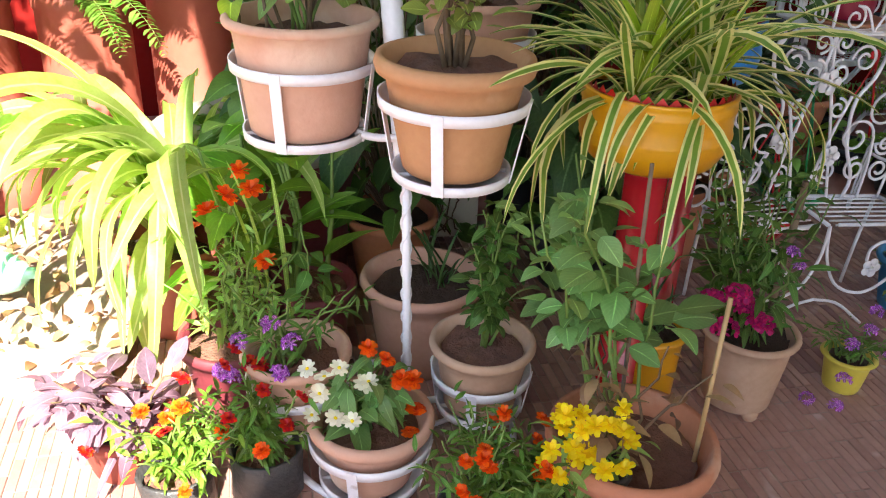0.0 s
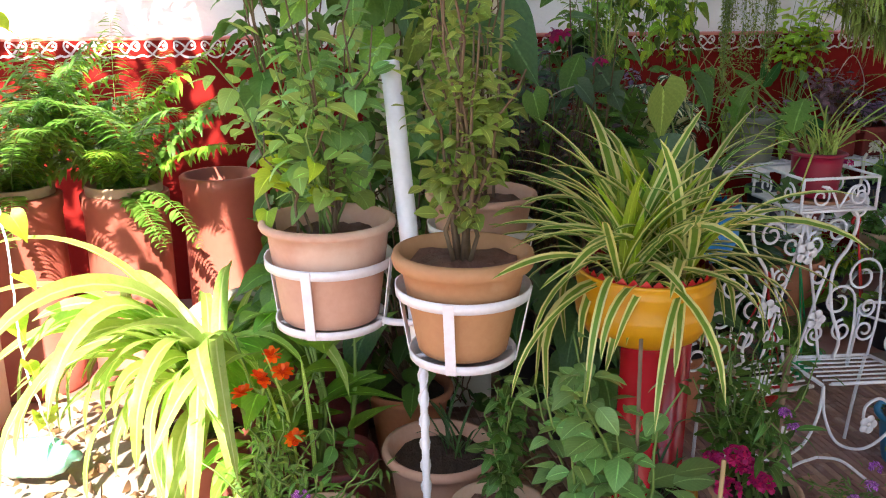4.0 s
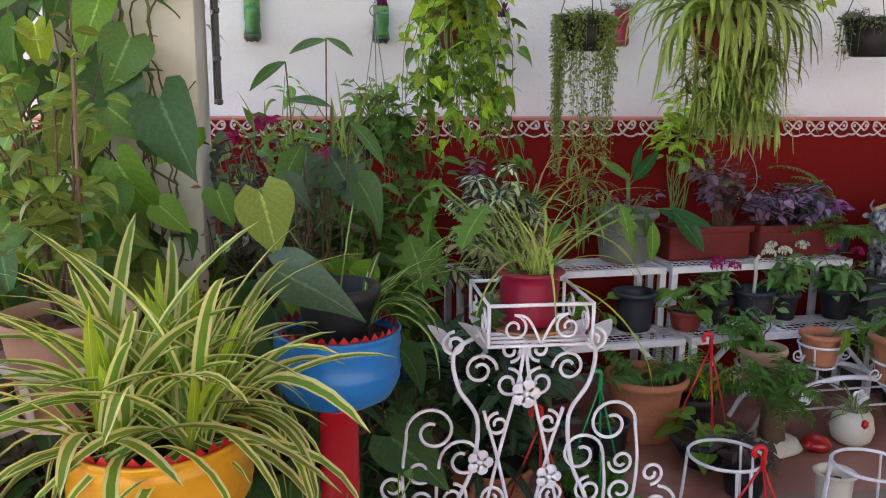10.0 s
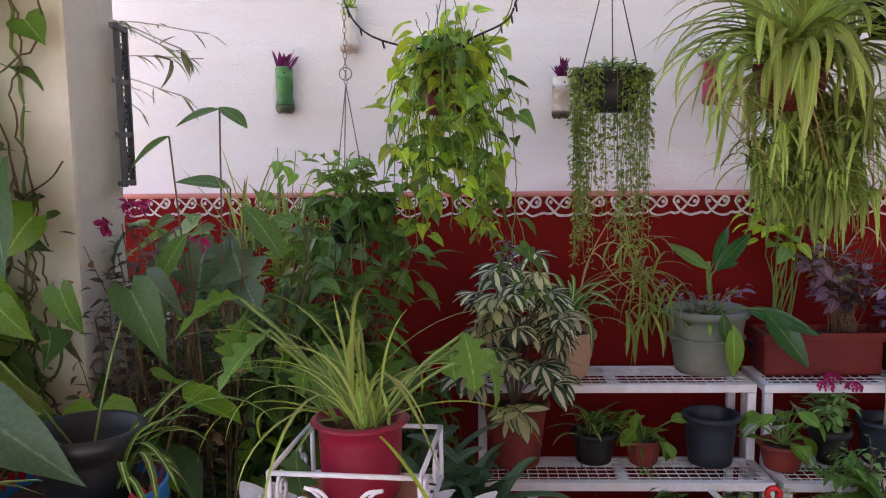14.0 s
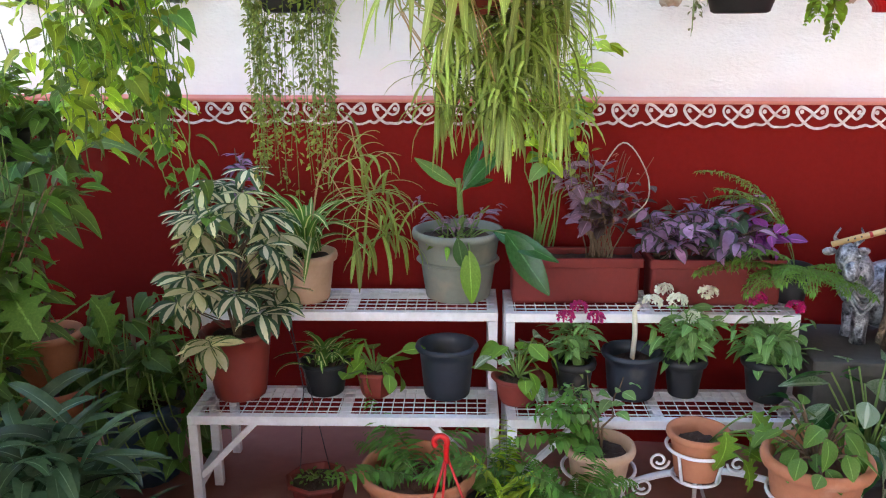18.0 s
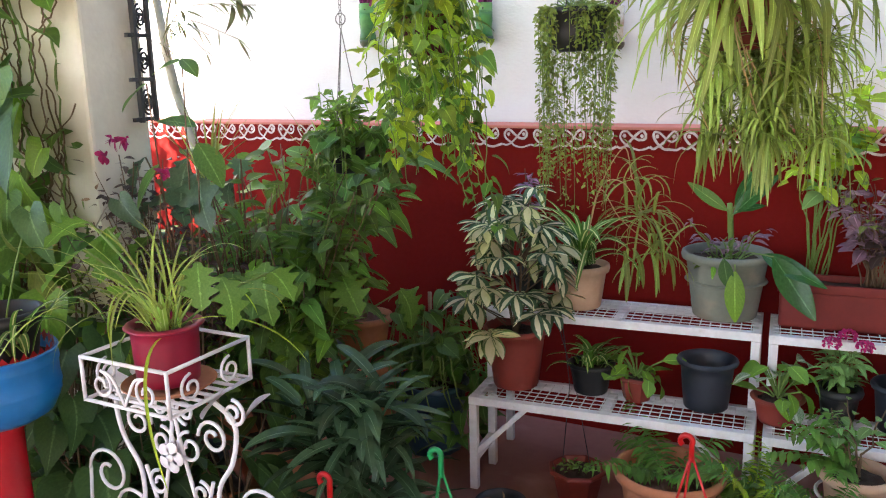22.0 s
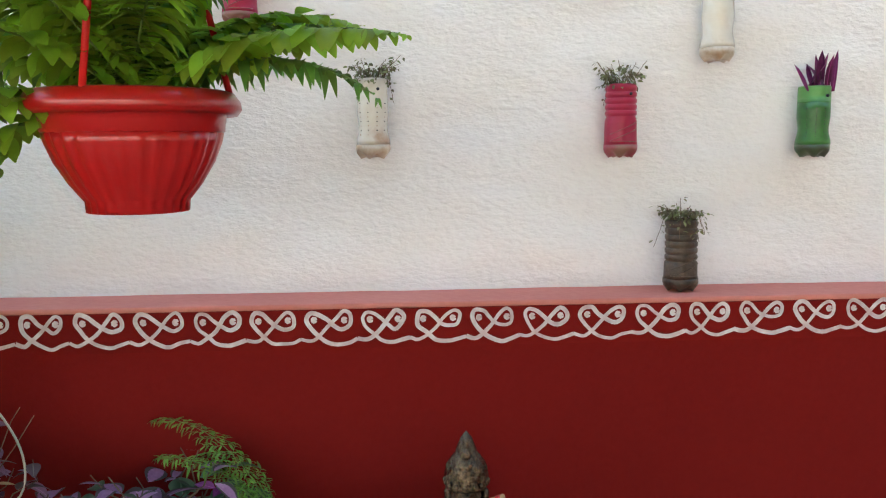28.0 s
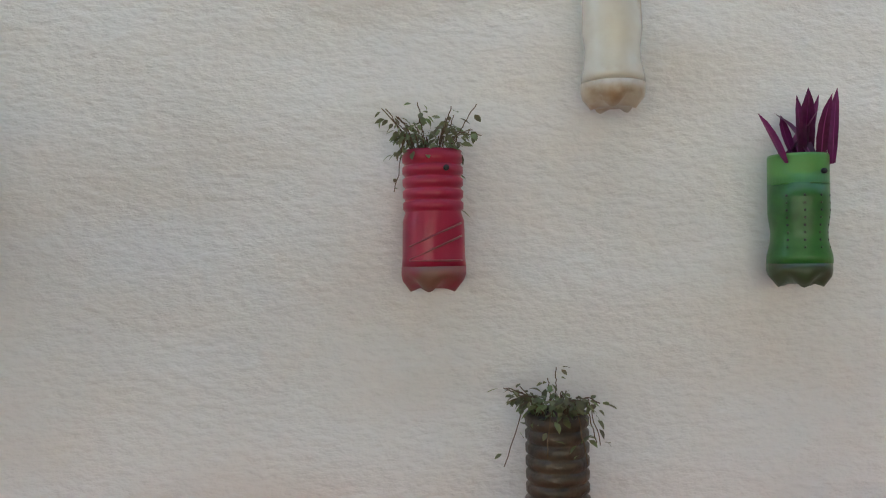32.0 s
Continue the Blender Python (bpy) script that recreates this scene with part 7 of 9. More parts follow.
# ---- creepers on the column and the dark thicket ----
cp = thing("column_creeper", 0.47, 2.75, 0, "money plant and philodendron creepers wound round the cream column", "creeper")
vs, vl, vb, vg = Mesh(), Mesh(), Mesh(), Mesh()
for k in range(26):
    x0, y0 = RNG.uniform(-0.24, 0.10), -0.205 - RNG.uniform(0, 0.06)
    z, pts = 0.02, []
    while z < (2.5 if k % 2 else RNG.uniform(1.1, 1.5)):
        pts.append((x0 + RNG.normal(0, 0.03), y0 + RNG.normal(0, 0.012), z))
        x0 = max(-0.30, min(0.13, x0 + RNG.normal(0, 0.03)))
        z += RNG.uniform(0.12, 0.24)
    vine(vs if k % 3 else vg, vl if k % 3 else vb, pts, "heart", 0.09 if k % 4 else 0.13, 7, 0.0026 if k % 3 else 0.0042, 0.06)
# a tangle of bare side shoots low on the column
for k in range(34):
    a = np.array([RNG.uniform(-0.28, 0.10), -0.22 - RNG.uniform(0, 0.05), RNG.uniform(0.65, 1.35)])
    b = a + [RNG.normal(0, 0.13), -RNG.uniform(0, 0.06), RNG.normal(0, 0.12)]
    tube(bez([a, (a + b) / 2 + RNG.normal(0, 0.04, 3), b], 6), 0.0024, vs, 4)
part("stems", vs, "stem", cp)
part("stalks", vg, "green_stem", cp)
part("leaves", vl, "leaf_mid", cp)
part("pale_leaves", vb, "leaf", cp)
kinds = ("leaf", "leaf_mid", "leaf", "leaf_dark", "leaf_olive", "leaf_bright", "leaf_mid")
for k in range(96):
    data = LEAF["heart"][k % 3]
    r = frames(np.array([[RNG.normal(0, 0.55), -0.25 + RNG.normal(0, 0.2), -0.8]]), RNG.uniform(-0.7, 0.7, 1), (RNG.normal(0, 0.35), -1, 0.25))[0]
    sz = RNG.uniform(0.10, 0.17) if k % 5 else RNG.uniform(0.19, 0.25)
    wd = RNG.uniform(0.72, 1.05)
    at = (RNG.uniform(-0.40, 0.13), -0.28 - RNG.uniform(0, 0.14), RNG.uniform(0.72, 2.25))
    lf = part("large_leaf", Mesh().add(*data), kinds[k % 7], cp)
    lf.matrix_basis = Matrix([[r[i][0] * sz * wd, r[i][1] * sz, r[i][2] * sz, at[i]] for i in range(3)] + [[0, 0, 0, 1]])
for at, tip, mt, wd in (((0.013, -0.36, 1.325), (0.008, -0.35, 1.53), "leaf_dark", 0.95), ((0.003, -0.38, 1.305), (0.10, -0.39, 1.215), "leaf", 0.95), ((0.195, -0.37, 1.255), (0.095, -0.38, 1.155), "leaf_bright", 0.85), ((-0.10, -0.38, 1.29), (-0.125, -0.39, 1.125), "leaf_olive", 0.75), ((0.11, -0.39, 1.065), (0.19, -0.41, 0.99), "leaf_bright", 0.95), ((0.25, -0.38, 1.10), (0.285, -0.39, 0.99), "leaf", 0.9), ((-0.20, -0.36, 1.62), (-0.23, -0.37, 1.42), "leaf_grey", 0.6), ((-0.16, -0.35, 1.50), (-0.15, -0.36, 1.38), "leaf_lime", 0.9)):
    leaf_at(cp, at, tip, mt, "heart", wd, (RNG.normal(0, 0.3), -1, 0.3), 1)
p = pot("potted_money_plant", 0.10, 2.62, 0, 0.15, 0.28, "terra", "terracotta pot of climbing money plant beside the column", "", "soil", 0.88)
vs, vl = Mesh(), Mesh()
for k in range(16):
    a = RNG.uniform(0, 6.28)
    vine(vs, vl, [(0.05 * math.cos(a), 0.05 * math.sin(a), 0.24), (0.14 * math.cos(a), 0.12 * math.sin(a), 0.7), (0.16 * math.cos(a + 0.4), 0.12 * math.sin(a + 0.4), 1.1), (0.22 * math.cos(a), 0.12 * math.sin(a), RNG.uniform(1.3, 1.75))], "heart", 0.095, 22, 0.003, 0.05)
plant(p, vl, "leaf_mid", vs, "stem")
gr = thing("iron_grille", 0.695, 2.715, 1.30, "black scrolled iron grille panel fixed to the column", "grille", "", 103)
for xx in (0.0, 0.075):
    part("bar", box(xx - 0.007, -0.007, 0, xx + 0.007, 0.007, 0.40, None, 0.002), "black_iron", gr, "", False)
for zz in (0.01, 0.13, 0.26, 0.39):
    part("cross_bar", box(-0.04, -0.006, zz - 0.006, 0.0815, 0.006, zz + 0.006), "black_iron", gr, "", False)
for zz in (0.07, 0.195, 0.325):
    part("scroll", tube(curl(0.037, zz, 0.028, 90, 1.5), 0.004, None, 6), "black_iron", gr)
    part("scroll", tube(curl(0.037, zz - 0.02, 0.026, 270, 1.5, -1), 0.004, None, 6), "black_iron", gr)


def thicket(name, x, y, label, potmat, r, h, fill):
    p = pot(name, x, y, 0, r, h, potmat, label, "thicket pots", "soil", 0.88)
    fill(p, h)
    return p


def bougain(p, h):
    shrub(p, (0, 0, h * 0.85), 34, 0.96, 0.26, "oval", 0.045, 40, "dark_copper", "stem", first=0.35, thick=0.004, wild=0.8)
    shrub(p, (0, 0, h * 0.85), 14, 0.98, 0.28, "oval", 0.045, 14, "leaf_dark", "stem", first=0.35, thick=0.004, wild=0.8)
    shrub(p, (0, -0.03, h * 0.85), 26, 0.96, 0.30, "oval", 0.034, 7, "dry", "stem", first=0.45, thick=0.0025, wild=0.8)
    wood = Mesh()
    for k in range(3):
        t = np.linspace(0, 1, 16)
        tube(np.stack([0.045 * np.sin(5 * t + 2.1 * k), -0.06 + 0.045 * np.cos(5 * t + 2.1 * k), h * 0.85 + 0.62 * t], 1), 0.013, wood, 7, taper=0.6)
    part("trunk", wood, "stem", p, "twisted brown woody stems")
    for c in ((0.0, -0.13, 1.28), (0.03, -0.12, 1.275), (0.16, -0.12, 1.18), (-0.066, -0.12, 1.22)):
        fl = Mesh()
        for q in range(3):
            b = RNG.uniform(0, 6.28) + np.arange(3) * 2.1
            scatter(fl, "wide", np.repeat([RNG.normal(0, 0.008, 3)], 3, 0), np.stack([np.cos(b), -0.35 + 0 * b, np.sin(b)], 1), RNG.uniform(0.018, 0.030, 3), 1.2)
        part("bract", fl, "f_bract", p, "magenta papery bracts", True, Matrix.Translation(Vector(c)))


def philo(p, h):
    big_leaves(p, (0, 0, h), 16, (0.30, 0.72), 0.16, "lobed", "leaf", "green_stem", (38, 86), face=0.8)
    shrub(p, (0, 0, h), 26, 0.80, 0.30, "dart", 0.13, 15, "leaf_mid", "stem", first=0.15, thick=0.004, wild=0.6)
    shrub(p, (0, 0, h), 12, 0.90, 0.30, "heart", 0.10, 12, "leaf", "stem", first=0.3, thick=0.004, wild=0.6)


def hearts(p, h):
    big_leaves(p, (0, 0, h * 0.9), 38, (0.25, 0.70), 0.17, "heart", "leaf_dark", "stem", (45, 88))
    big_leaves(p, (0, 0, h * 0.9), 16, (0.10, 0.35), 0.14, "heart", "leaf_mid", "stem", (10, 70))
    big_leaves(p, (0, 0, h * 0.9), 6, (0.5, 0.85), 0.15, "heart", "leaf_bright", "stem", (65, 88))


def few(p, h):
    big_leaves(p, (0, 0.04, h * 0.9), 9, (0.15, 0.40), 0.19, "dart", "leaf_dark", "stem", (60, 88))


thicket("potted_bougainvillea", 0.82, 2.62, "dark pot of bougainvillea with magenta bracts beside the column", "black_plastic", 0.14, 0.26, bougain)
thicket("potted_philodendron", 0.86, 3.10, "large pot of cut-leaved philodendron in the dark corner", "terra", 0.17, 0.30, philo)
p = pot("potted_philodendron", 1.02, 2.86, 0, 0.15, 0.28, "terra", "terracotta pot of tall philodendron with drooping cut leaves", "thicket pots", "soil", 0.88)
big_leaves(p, (0, 0, 0.26), 14, (0.35, 0.82), 0.17, "lobed", "leaf", "green_stem", (55, 88), face=0.9)
big_leaves(p, (-0.06, -0.02, 0.26), 12, (0.72, 1.0), 0.17, "lobed", "leaf_grey", "stem", (72, 89), (120, 300), face=0.9)
shrub(p, (0.0, 0.0, 0.26), 26, 0.84, 0.27, "dart", 0.13, 16, "leaf_mid", "stem", first=0.2, thick=0.004, wild=0.6)
shrub(p, (0.02, 0.0, 0.26), 16, 0.98, 0.22, "dart", 0.13, 16, "leaf", "stem", first=0.45, thick=0.004, wild=0.6, lean=(0.14, 0.06))
shrub(p, (0.06, 0.04, 0.26), 8, 0.86, 0.28, "dart", 0.12, 12, "leaf_bright", "green_stem", first=0.4, thick=0.004)
thicket("potted_philodendron", 0.42, 3.28, "large pot of heart-leaved philodendron by the wall", "terra", 0.17, 0.28, hearts)
thicket("potted_philodendron", 1.22, 2.38, "big terracotta pot with a few dark upright leaves", "terra", 0.165, 0.26, few)
p = pot("potted_arrowhead", 0.98, 2.56, 0, 0.10, 0.22, "black_plastic", "dark pot of tall arrow leaves on thin stalks", "thicket pots", "soil", 0.88)
for at, tip in (((0.02, 0.03, 1.485), (0.10, 0.0, 1.45)), ((0.02, 0.03, 1.48), (-0.085, 0.0, 1.46)), ((-0.09, 0.0, 1.42), (-0.20, -0.02, 1.36)), ((0.03, 0.05, 1.30), (-0.09, 0.02, 1.34)), ((0.08, 0.0, 1.26), (0.19, -0.03, 1.16)), ((-0.05, -0.02, 1.20), (-0.13, -0.08, 1.08))):
    leaf_at(p, at, tip, "leaf_mid", "dart", 1.2, (0, -0.35, 1.0), 0, (0, 0, 0.2), stalk="stem")
leaf_at(p, (-0.095, -0.13, 1.115), (-0.01, -0.14, 1.035), "leaf_grey", "heart", 0.75, (0.3, -0.9, 0.3), 1, (-0.24, -0.10, 1.02), "large_leaf", "", "pale_bark")
tuft(p, (0.07, 0.04, 1.16), 16, (0.12, 0.26), 0.008, "leaf_olive", lift=(40, 88), droop=0.15)
p = pot("potted_shrub", 1.02, 2.26, 0, 0.12, 0.20, "black_plastic", "black pot of low dark shrub behind the blue drum", "thicket pots", "soil", 0.88)
shrub(p, (0, 0, 0.17), 22, 0.42, 0.26, "wide", 0.09, 15, "leaf_dark", "stem", first=0.1, wild=0.7)
thicket("potted_philodendron", 0.86, 2.22, "dark pot of broad leaves behind the blue drum", "black_plastic", 0.13, 0.24, hearts)
thicket("potted_philodendron", 0.32, 2.28, "dark pot of broad leaves behind the tall stand", "terra", 0.13, 0.24, hearts)
p = pot("potted_anthurium", 0.72, 3.55, 0, 0.14, 0.3, "black_plastic", "tall pot of long-stalked arrow leaves by the wall", "thicket pots")
big_leaves(p, (0, 0, 0.28), 10, (0.7, 1.05), 0.19, "heart", "leaf_mid", "green_stem", (60, 86))
tuft(p, (0.1, 0, 0.9), 12, (0.3, 0.48), 0.014, "leaf_olive", lift=(60, 88), droop=0.2)
shrub(p, (0.15, 0, 0.28), 8, 1.15, 0.2, "dart", 0.10, 12, "leaf_bright", "green_stem", first=0.6)
p = pot("potted_dracaena", 1.485, 2.60, 0, 0.135, 0.22, "terra", "terracotta pot of dense dark strap leaves", "", "soil", 0.88)
for hz, nn, lo, hi in ((0.26, 30, 0.20, 0.30), (0.38, 34, 0.18, 0.29), (0.50, 34, 0.17, 0.27), (0.58, 22, 0.14, 0.22)):
    for cx, cy in ((-0.06, 0.03), (0.06, -0.03)):
        tuft(p, (cx, cy, hz), int(nn * 0.85), (lo, hi * 1.05), 0.034, "leaf_strap", lift=(-10, 72), droop=0.55, spread=0.045, twist=0.7)
p = pot("upturned_pot", 1.01, 3.41, 0, 0.14, 0.36, "terra", "tall clay pot serving as a stand under the frangipani", "")
p = pot("potted_frangipani", 1.01, 3.41, 0.362, 0.105, 0.17, "terra", "terracotta pot with a bare-stemmed young frangipani", "", "soil_red", 0.86, rim=0.016)
fs, fl = Mesh(), Mesh()
tube(bez([(0, 0, 0.13), (0.02, 0, 0.3), (0.0, 0, 0.5), (0.02, -0.02, 0.72)], 6), 0.011, fs, 7, taper=0.7)
tube(bez([(-0.03, 0, 0.13), (-0.06, 0, 0.3), (-0.05, 0, 0.55)], 6), 0.007, fs, 7, taper=0.7)
b = RNG.uniform(0, 6.28, 26)
scatter(fl, "dart", np.stack([0.02 + 0 * b, -0.02 + 0 * b, RNG.uniform(0.55, 0.74, 26)], 1), np.stack([np.cos(b), np.sin(b), RNG.uniform(-0.5, 0.8, 26)], 1), RNG.uniform(0.14, 0.24, 26), 0.5)
plant(p, fl, "leaf", fs, "stem")
p = pot("potted_pothos", 1.25, 3.50, 0, 0.135, 0.28, "blue_plastic_dark", "ribbed dark blue tub overflowing with pothos", "", "soil", 0.9, 26, 0.025, foot=0.82)
vs, vl = Mesh(), Mesh()
for k in range(26):
    a = RNG.uniform(0, 6.28)
    vine(vs, vl, [(0.05 * math.cos(a), 0.05 * math.sin(a), 0.26), (0.12 * math.cos(a), 0.12 * math.sin(a), 0.40 + 0.1 * (k % 3)), (0.20 * math.cos(a), 0.18 * math.sin(a), 0.30), (0.22 * math.cos(a + 0.3), 0.19 * math.sin(a + 0.3), 0.1)], "heart", 0.08, 11, 0.0025, 0.03)
plant(p, vl, "leaf_mid", vs)
stick(p, 0.0, 0.0, 0.25, 0.62, (0.0, 0.0), "grey_stick", 0.008)

# twiggy tree by the column
tr = thing("twiggy_tree", 0.45, 3.45, 0, "thin grey-barked tree with sparse narrow leaves", "tree")
part("trunk", tube(bez([(-0.10, 0.02, 0), (-0.20, 0.03, 0.55), (-0.30, 0.05, 1.10), (-0.41, 0.05, 1.46), (-0.49, 0.05, 2.1), (-0.58, 0.05, 2.6)], 8), 0.026, None, 9, taper=0.5), "pale_bark", tr)
part("limb", tube(bez([(-0.38, 0.05, 1.36), (-0.42, 0.02, 1.7), (-0.44, 0.0, 2.1), (-0.50, 0.0, 2.6)], 8), 0.016, None, 8, taper=0.6), "pale_bark", tr)
part("limb", tube(bez([(-0.40, 0.05, 1.42), (-0.36, 0.0, 1.62), (-0.22, -0.05, 1.82), (0.02, -0.1, 2.10)], 8), 0.006, None, 7, taper=0.5), "pale_bark", tr)
tws, twl = Mesh(), Mesh()
for k in range(26):
    z0 = RNG.uniform(1.45, 2.3)
    a = RNG.uniform(-1.0, 1.3) + (math.pi if k % 4 == 0 else 0)
    ln = RNG.uniform(0.22, 0.62)
    bx = -0.40 - 0.14 * (z0 - 1.45)
    q = bez([(bx, 0.03, z0), (bx + 0.6 * ln * math.cos(a), -0.10, z0 + 0.10), (bx + 1.3 * ln * math.cos(a), -0.2 * RNG.uniform(0, 1), z0 + RNG.uniform(-0.10, 0.10))], 6)
    tube(q, 0.0022, tws, 4)
    n = 12
    idx = RNG.integers(3, len(q), n)
    d = np.stack([np.cos(a) + RNG.normal(0, 0.45, n), RNG.normal(0, 0.4, n), RNG.normal(-0.55, 0.35, n)], 1)
    scatter(twl, "needle" if k % 2 else "lance", q[idx], d, RNG.uniform(0.05, 0.10, n), 0.6)
part("twigs", tws, "pale_bark", tr)
part("leaves", twl, "sprig", tr)

# ---- hanging plants ----
rod = thing("hanging_rod", 0.67, 3.12, 2.56, "black iron rod under the roof edge that carries the baskets", "rod")
part("rod", tube([(0, 0, 0), (6.12, 0, 0)], 0.008, None, 8), "black_iron", rod)
for k in range(5):
    part("bracket", tube([(0.1 + 1.4 * k, 0, 0), (0.1 + 1.4 * k, -0.10, 0.03), (0.1 + 1.4 * k, -0.29, 0.065)], 0.006, None, 6), "black_iron", rod)
ROD = 2.552


def chain(ob, top, pts, mat="chain", link=0.022):
    """Cords from the rim to a knot, and links from there up to the rod."""
    x, y, z = top
    for p0 in pts:
        part("cord", tube([p0, (x, y, z)], 0.0018, None, 5), mat, ob)
    k, zz = 0, z
    if mat == "chain":
        a = np.arange(10) * 2 * math.pi / 10
        while zz < ROD - ob.location.z:
            q = np.stack([0.005 * np.cos(a), 0 * a, 0.5 * link + 0.011 * np.sin(a)], 1)
            if k % 2:
                q = q[:, [1, 0, 2]]
            part("link", tube(q + [x, y, zz], 0.0013, None, 4, True), mat, ob)
            zz += link * 0.8
            k += 1
    else:
        part("cord", tube([(x, y, z), (x, 3.12 - ob.location.y, ROD + 0.006 - ob.location.z)], 0.0018, None, 5), mat, ob)


def hung(name, x, y, rim, r, h, mat, label, knot, cord="wire", square=False):
    ob = thing(name, x, y, rim - h, label, "hanging planter", "hanging baskets")
    part("bowl", lathe([(r * 0.62, 0.0), (r * 0.7, 0.004), (r * 0.9, h * 0.45), (r * 0.97, h * 0.84), (r * 1.05, h * 0.86), (r * 1.06, h), (r, h), (r * 0.92, h * 0.7)], 40 if not square else 8, None, 0, 0, 0, 0, 0), mat, ob, "", not square)
    part("soil", soil(r * 0.9, h * 0.84), "soil", ob)
    chain(ob, (0, 0, h + knot), [(r * math.cos(a), r * math.sin(a), h) for a in (0.5, 2.6, 4.7)], cord)
    return ob


p = hung("hanging_pothos", 1.455, 3.16, 1.60, 0.082, 0.12, "wine_plastic", "dark crimson hanging pot overflowing with bright pothos", 0.28, "chain")
vs, vl, vm, vy = Mesh(), Mesh(), Mesh(), Mesh()
for k in range(50):
    a = RNG.uniform(0, 6.28)
    rr, up = RNG.uniform(0.09, 0.19), RNG.uniform(0.01, 0.12)
    low = RNG.uniform(0.08, 0.40)
    vine(vs, (vl, vm, vl, vy)[k % 4], [(0.04 * math.cos(a), 0.04 * math.sin(a), 0.10), (0.6 * rr * math.cos(a), 0.6 * rr * math.sin(a), 0.12 + up), (rr * math.cos(a), rr * math.sin(a), 0.04), (rr * 1.08 * math.cos(a + 0.2), rr * 1.08 * math.sin(a + 0.2), -0.5 * low), (rr * 1.0 * math.cos(a + 0.3), rr * 1.0 * math.sin(a + 0.3), -low)], "heart", 0.058, 13, 0.0016, 0.026)
for k in range(7):
    vine(vs, vy, [(0, 0, 0.1), (0.02 * k - 0.06, 0, 0.20), (0.03 * k - 0.09, 0.0, 0.27 + 0.02 * (k % 3))], "heart", 0.056, 6, 0.0016, 0.03)
    vine(vs, vy, [(0, 0, 0.1), (0.12 * math.cos(k), 0.12 * math.sin(k), 0.19), (0.19 * math.cos(k), 0.19 * math.sin(k), 0.04)], "heart", 0.058, 7, 0.0016, 0.03)
for k in range(4):
    vine(vs, vm, [(0.1, -0.05, -0.1), (0.12 + 0.03 * k, -0.06, -0.32), (0.15 + 0.035 * k, -0.05, -0.44 - 0.03 * k)], "heart", 0.045, 6, 0.0014, 0.02)
# one shoot climbing to a yellow-green tip
vine(vs, vy, [(0.05, -0.02, 0.12), (0.175, -0.16, 0.24), (0.198, -0.163, 0.35), (0.212, -0.163, 0.46)], "heart", 0.04, 2, 0.002, 0.012)
vine(vs, vy, [(0.18, -0.163, 0.50), (0.212, -0.163, 0.47), (0.25, -0.163, 0.51)], "heart", 0.055, 12, 0.002, 0.025)
part("stems", vs, "green_stem", p)
part("leaves", vl, "pothos", p)
part("shade_leaves", vm, "leaf", p)
part("pale_leaves", vy, "leaf_lime", p)
p = hung("hanging_trailer", 1.915, 3.20, 1.60, 0.092, 0.12, "black_plastic", "black hanging basket with a curtain of tiny leaves", 0.33, "wire")
vs, vl = Mesh(), Mesh()
for k in range(95):
    a = RNG.uniform(0, 6.28)
    rr = 0.098 * RNG.uniform(0.9, 1.12)
    ln = RNG.uniform(0.12, 0.46) if RNG.uniform() < 0.8 else RNG.uniform(0.45, 0.58)
    vine(vs, vl, [(rr * 0.8 * math.cos(a), rr * 0.8 * math.sin(a), 0.12), (rr * math.cos(a), rr * math.sin(a), 0.10), (rr * math.cos(a) + RNG.normal(0, 0.006), rr * math.sin(a), 0.1 - ln * 0.5), (rr * 0.95 * math.cos(a) + RNG.normal(0, 0.01), rr * 0.95 * math.sin(a), 0.1 - ln)], "small", 0.017, int(16 + ln * 80), 0.0007, 0.007)
shrub(p, (0, 0, 0.1), 30, 0.06, 0.1, "small", 0.02, 12, "leaf_olive", "green_stem", first=0.0)
plant(p, vl, "leaf_olive", vs)
p = hung("hanging_spider_plant", 2.385, 3.12, 1.60, 0.095, 0.13, "red_plastic_pot", "red hanging pot of a huge spider plant with plantlets", 0.34, "chain")
tuft(p, (0, 0, 0.12), 95, (0.32, 0.54), 0.026, "spider_green", lift=(25, 87), droop=1.2, spread=0.04, seg=10)
tuft(p, (0, 0, 0.12), 26, (0.38, 0.56), 0.026, "spider_green", lift=(62, 88), droop=0.75, spread=0.05, seg=10)
tuft(p, (0, 0, 0.12), 60, (0.26, 0.46), 0.022, "spider_green", lift=(0, 60), droop=1.35, spread=0.05, seg=12)
tuft(p, (0, -0.03, 0.12), 30, (0.28, 0.44), 0.022, "leaf_olive", lift=(5, 65), droop=1.4, spread=0.05, seg=12, az=(150, 390))
rn, rl, rm = Mesh(), Mesh(), Mesh()
for k in range(36):
    a = RNG.uniform(0, 6.28)
    rr, zz = RNG.uniform(0.03, 0.18), 0.04 - RNG.uniform(0.0, 0.25)
    c = (0.07 + rr * math.cos(a), rr * 0.8 * math.sin(a) - 0.02, zz)
    tube(bez([(0.03 * math.cos(a), 0.03 * math.sin(a), 0.11), (1.3 * rr * math.cos(a), rr * math.sin(a), 0.05), c], 5), 0.0015, rn, 4)
    straps(rl if k % 2 else rm, c, 26, (0.09, 0.19), 0.010, lift=(-75, 60), droop=0.9, spread=0.012, seg=7)
part("runners", rn, "bamboo", p)
part("plantlets", rl, "spider_green", p)
part("shade_plantlets", rm, "leaf_olive", p)
p = hung("hanging_pothos", 2.65, 3.15, 1.785, 0.085, 0.125, "black_plastic", "black hanging pot of lime pothos", 0.2, "wire")
vs, vl = Mesh(), Mesh()
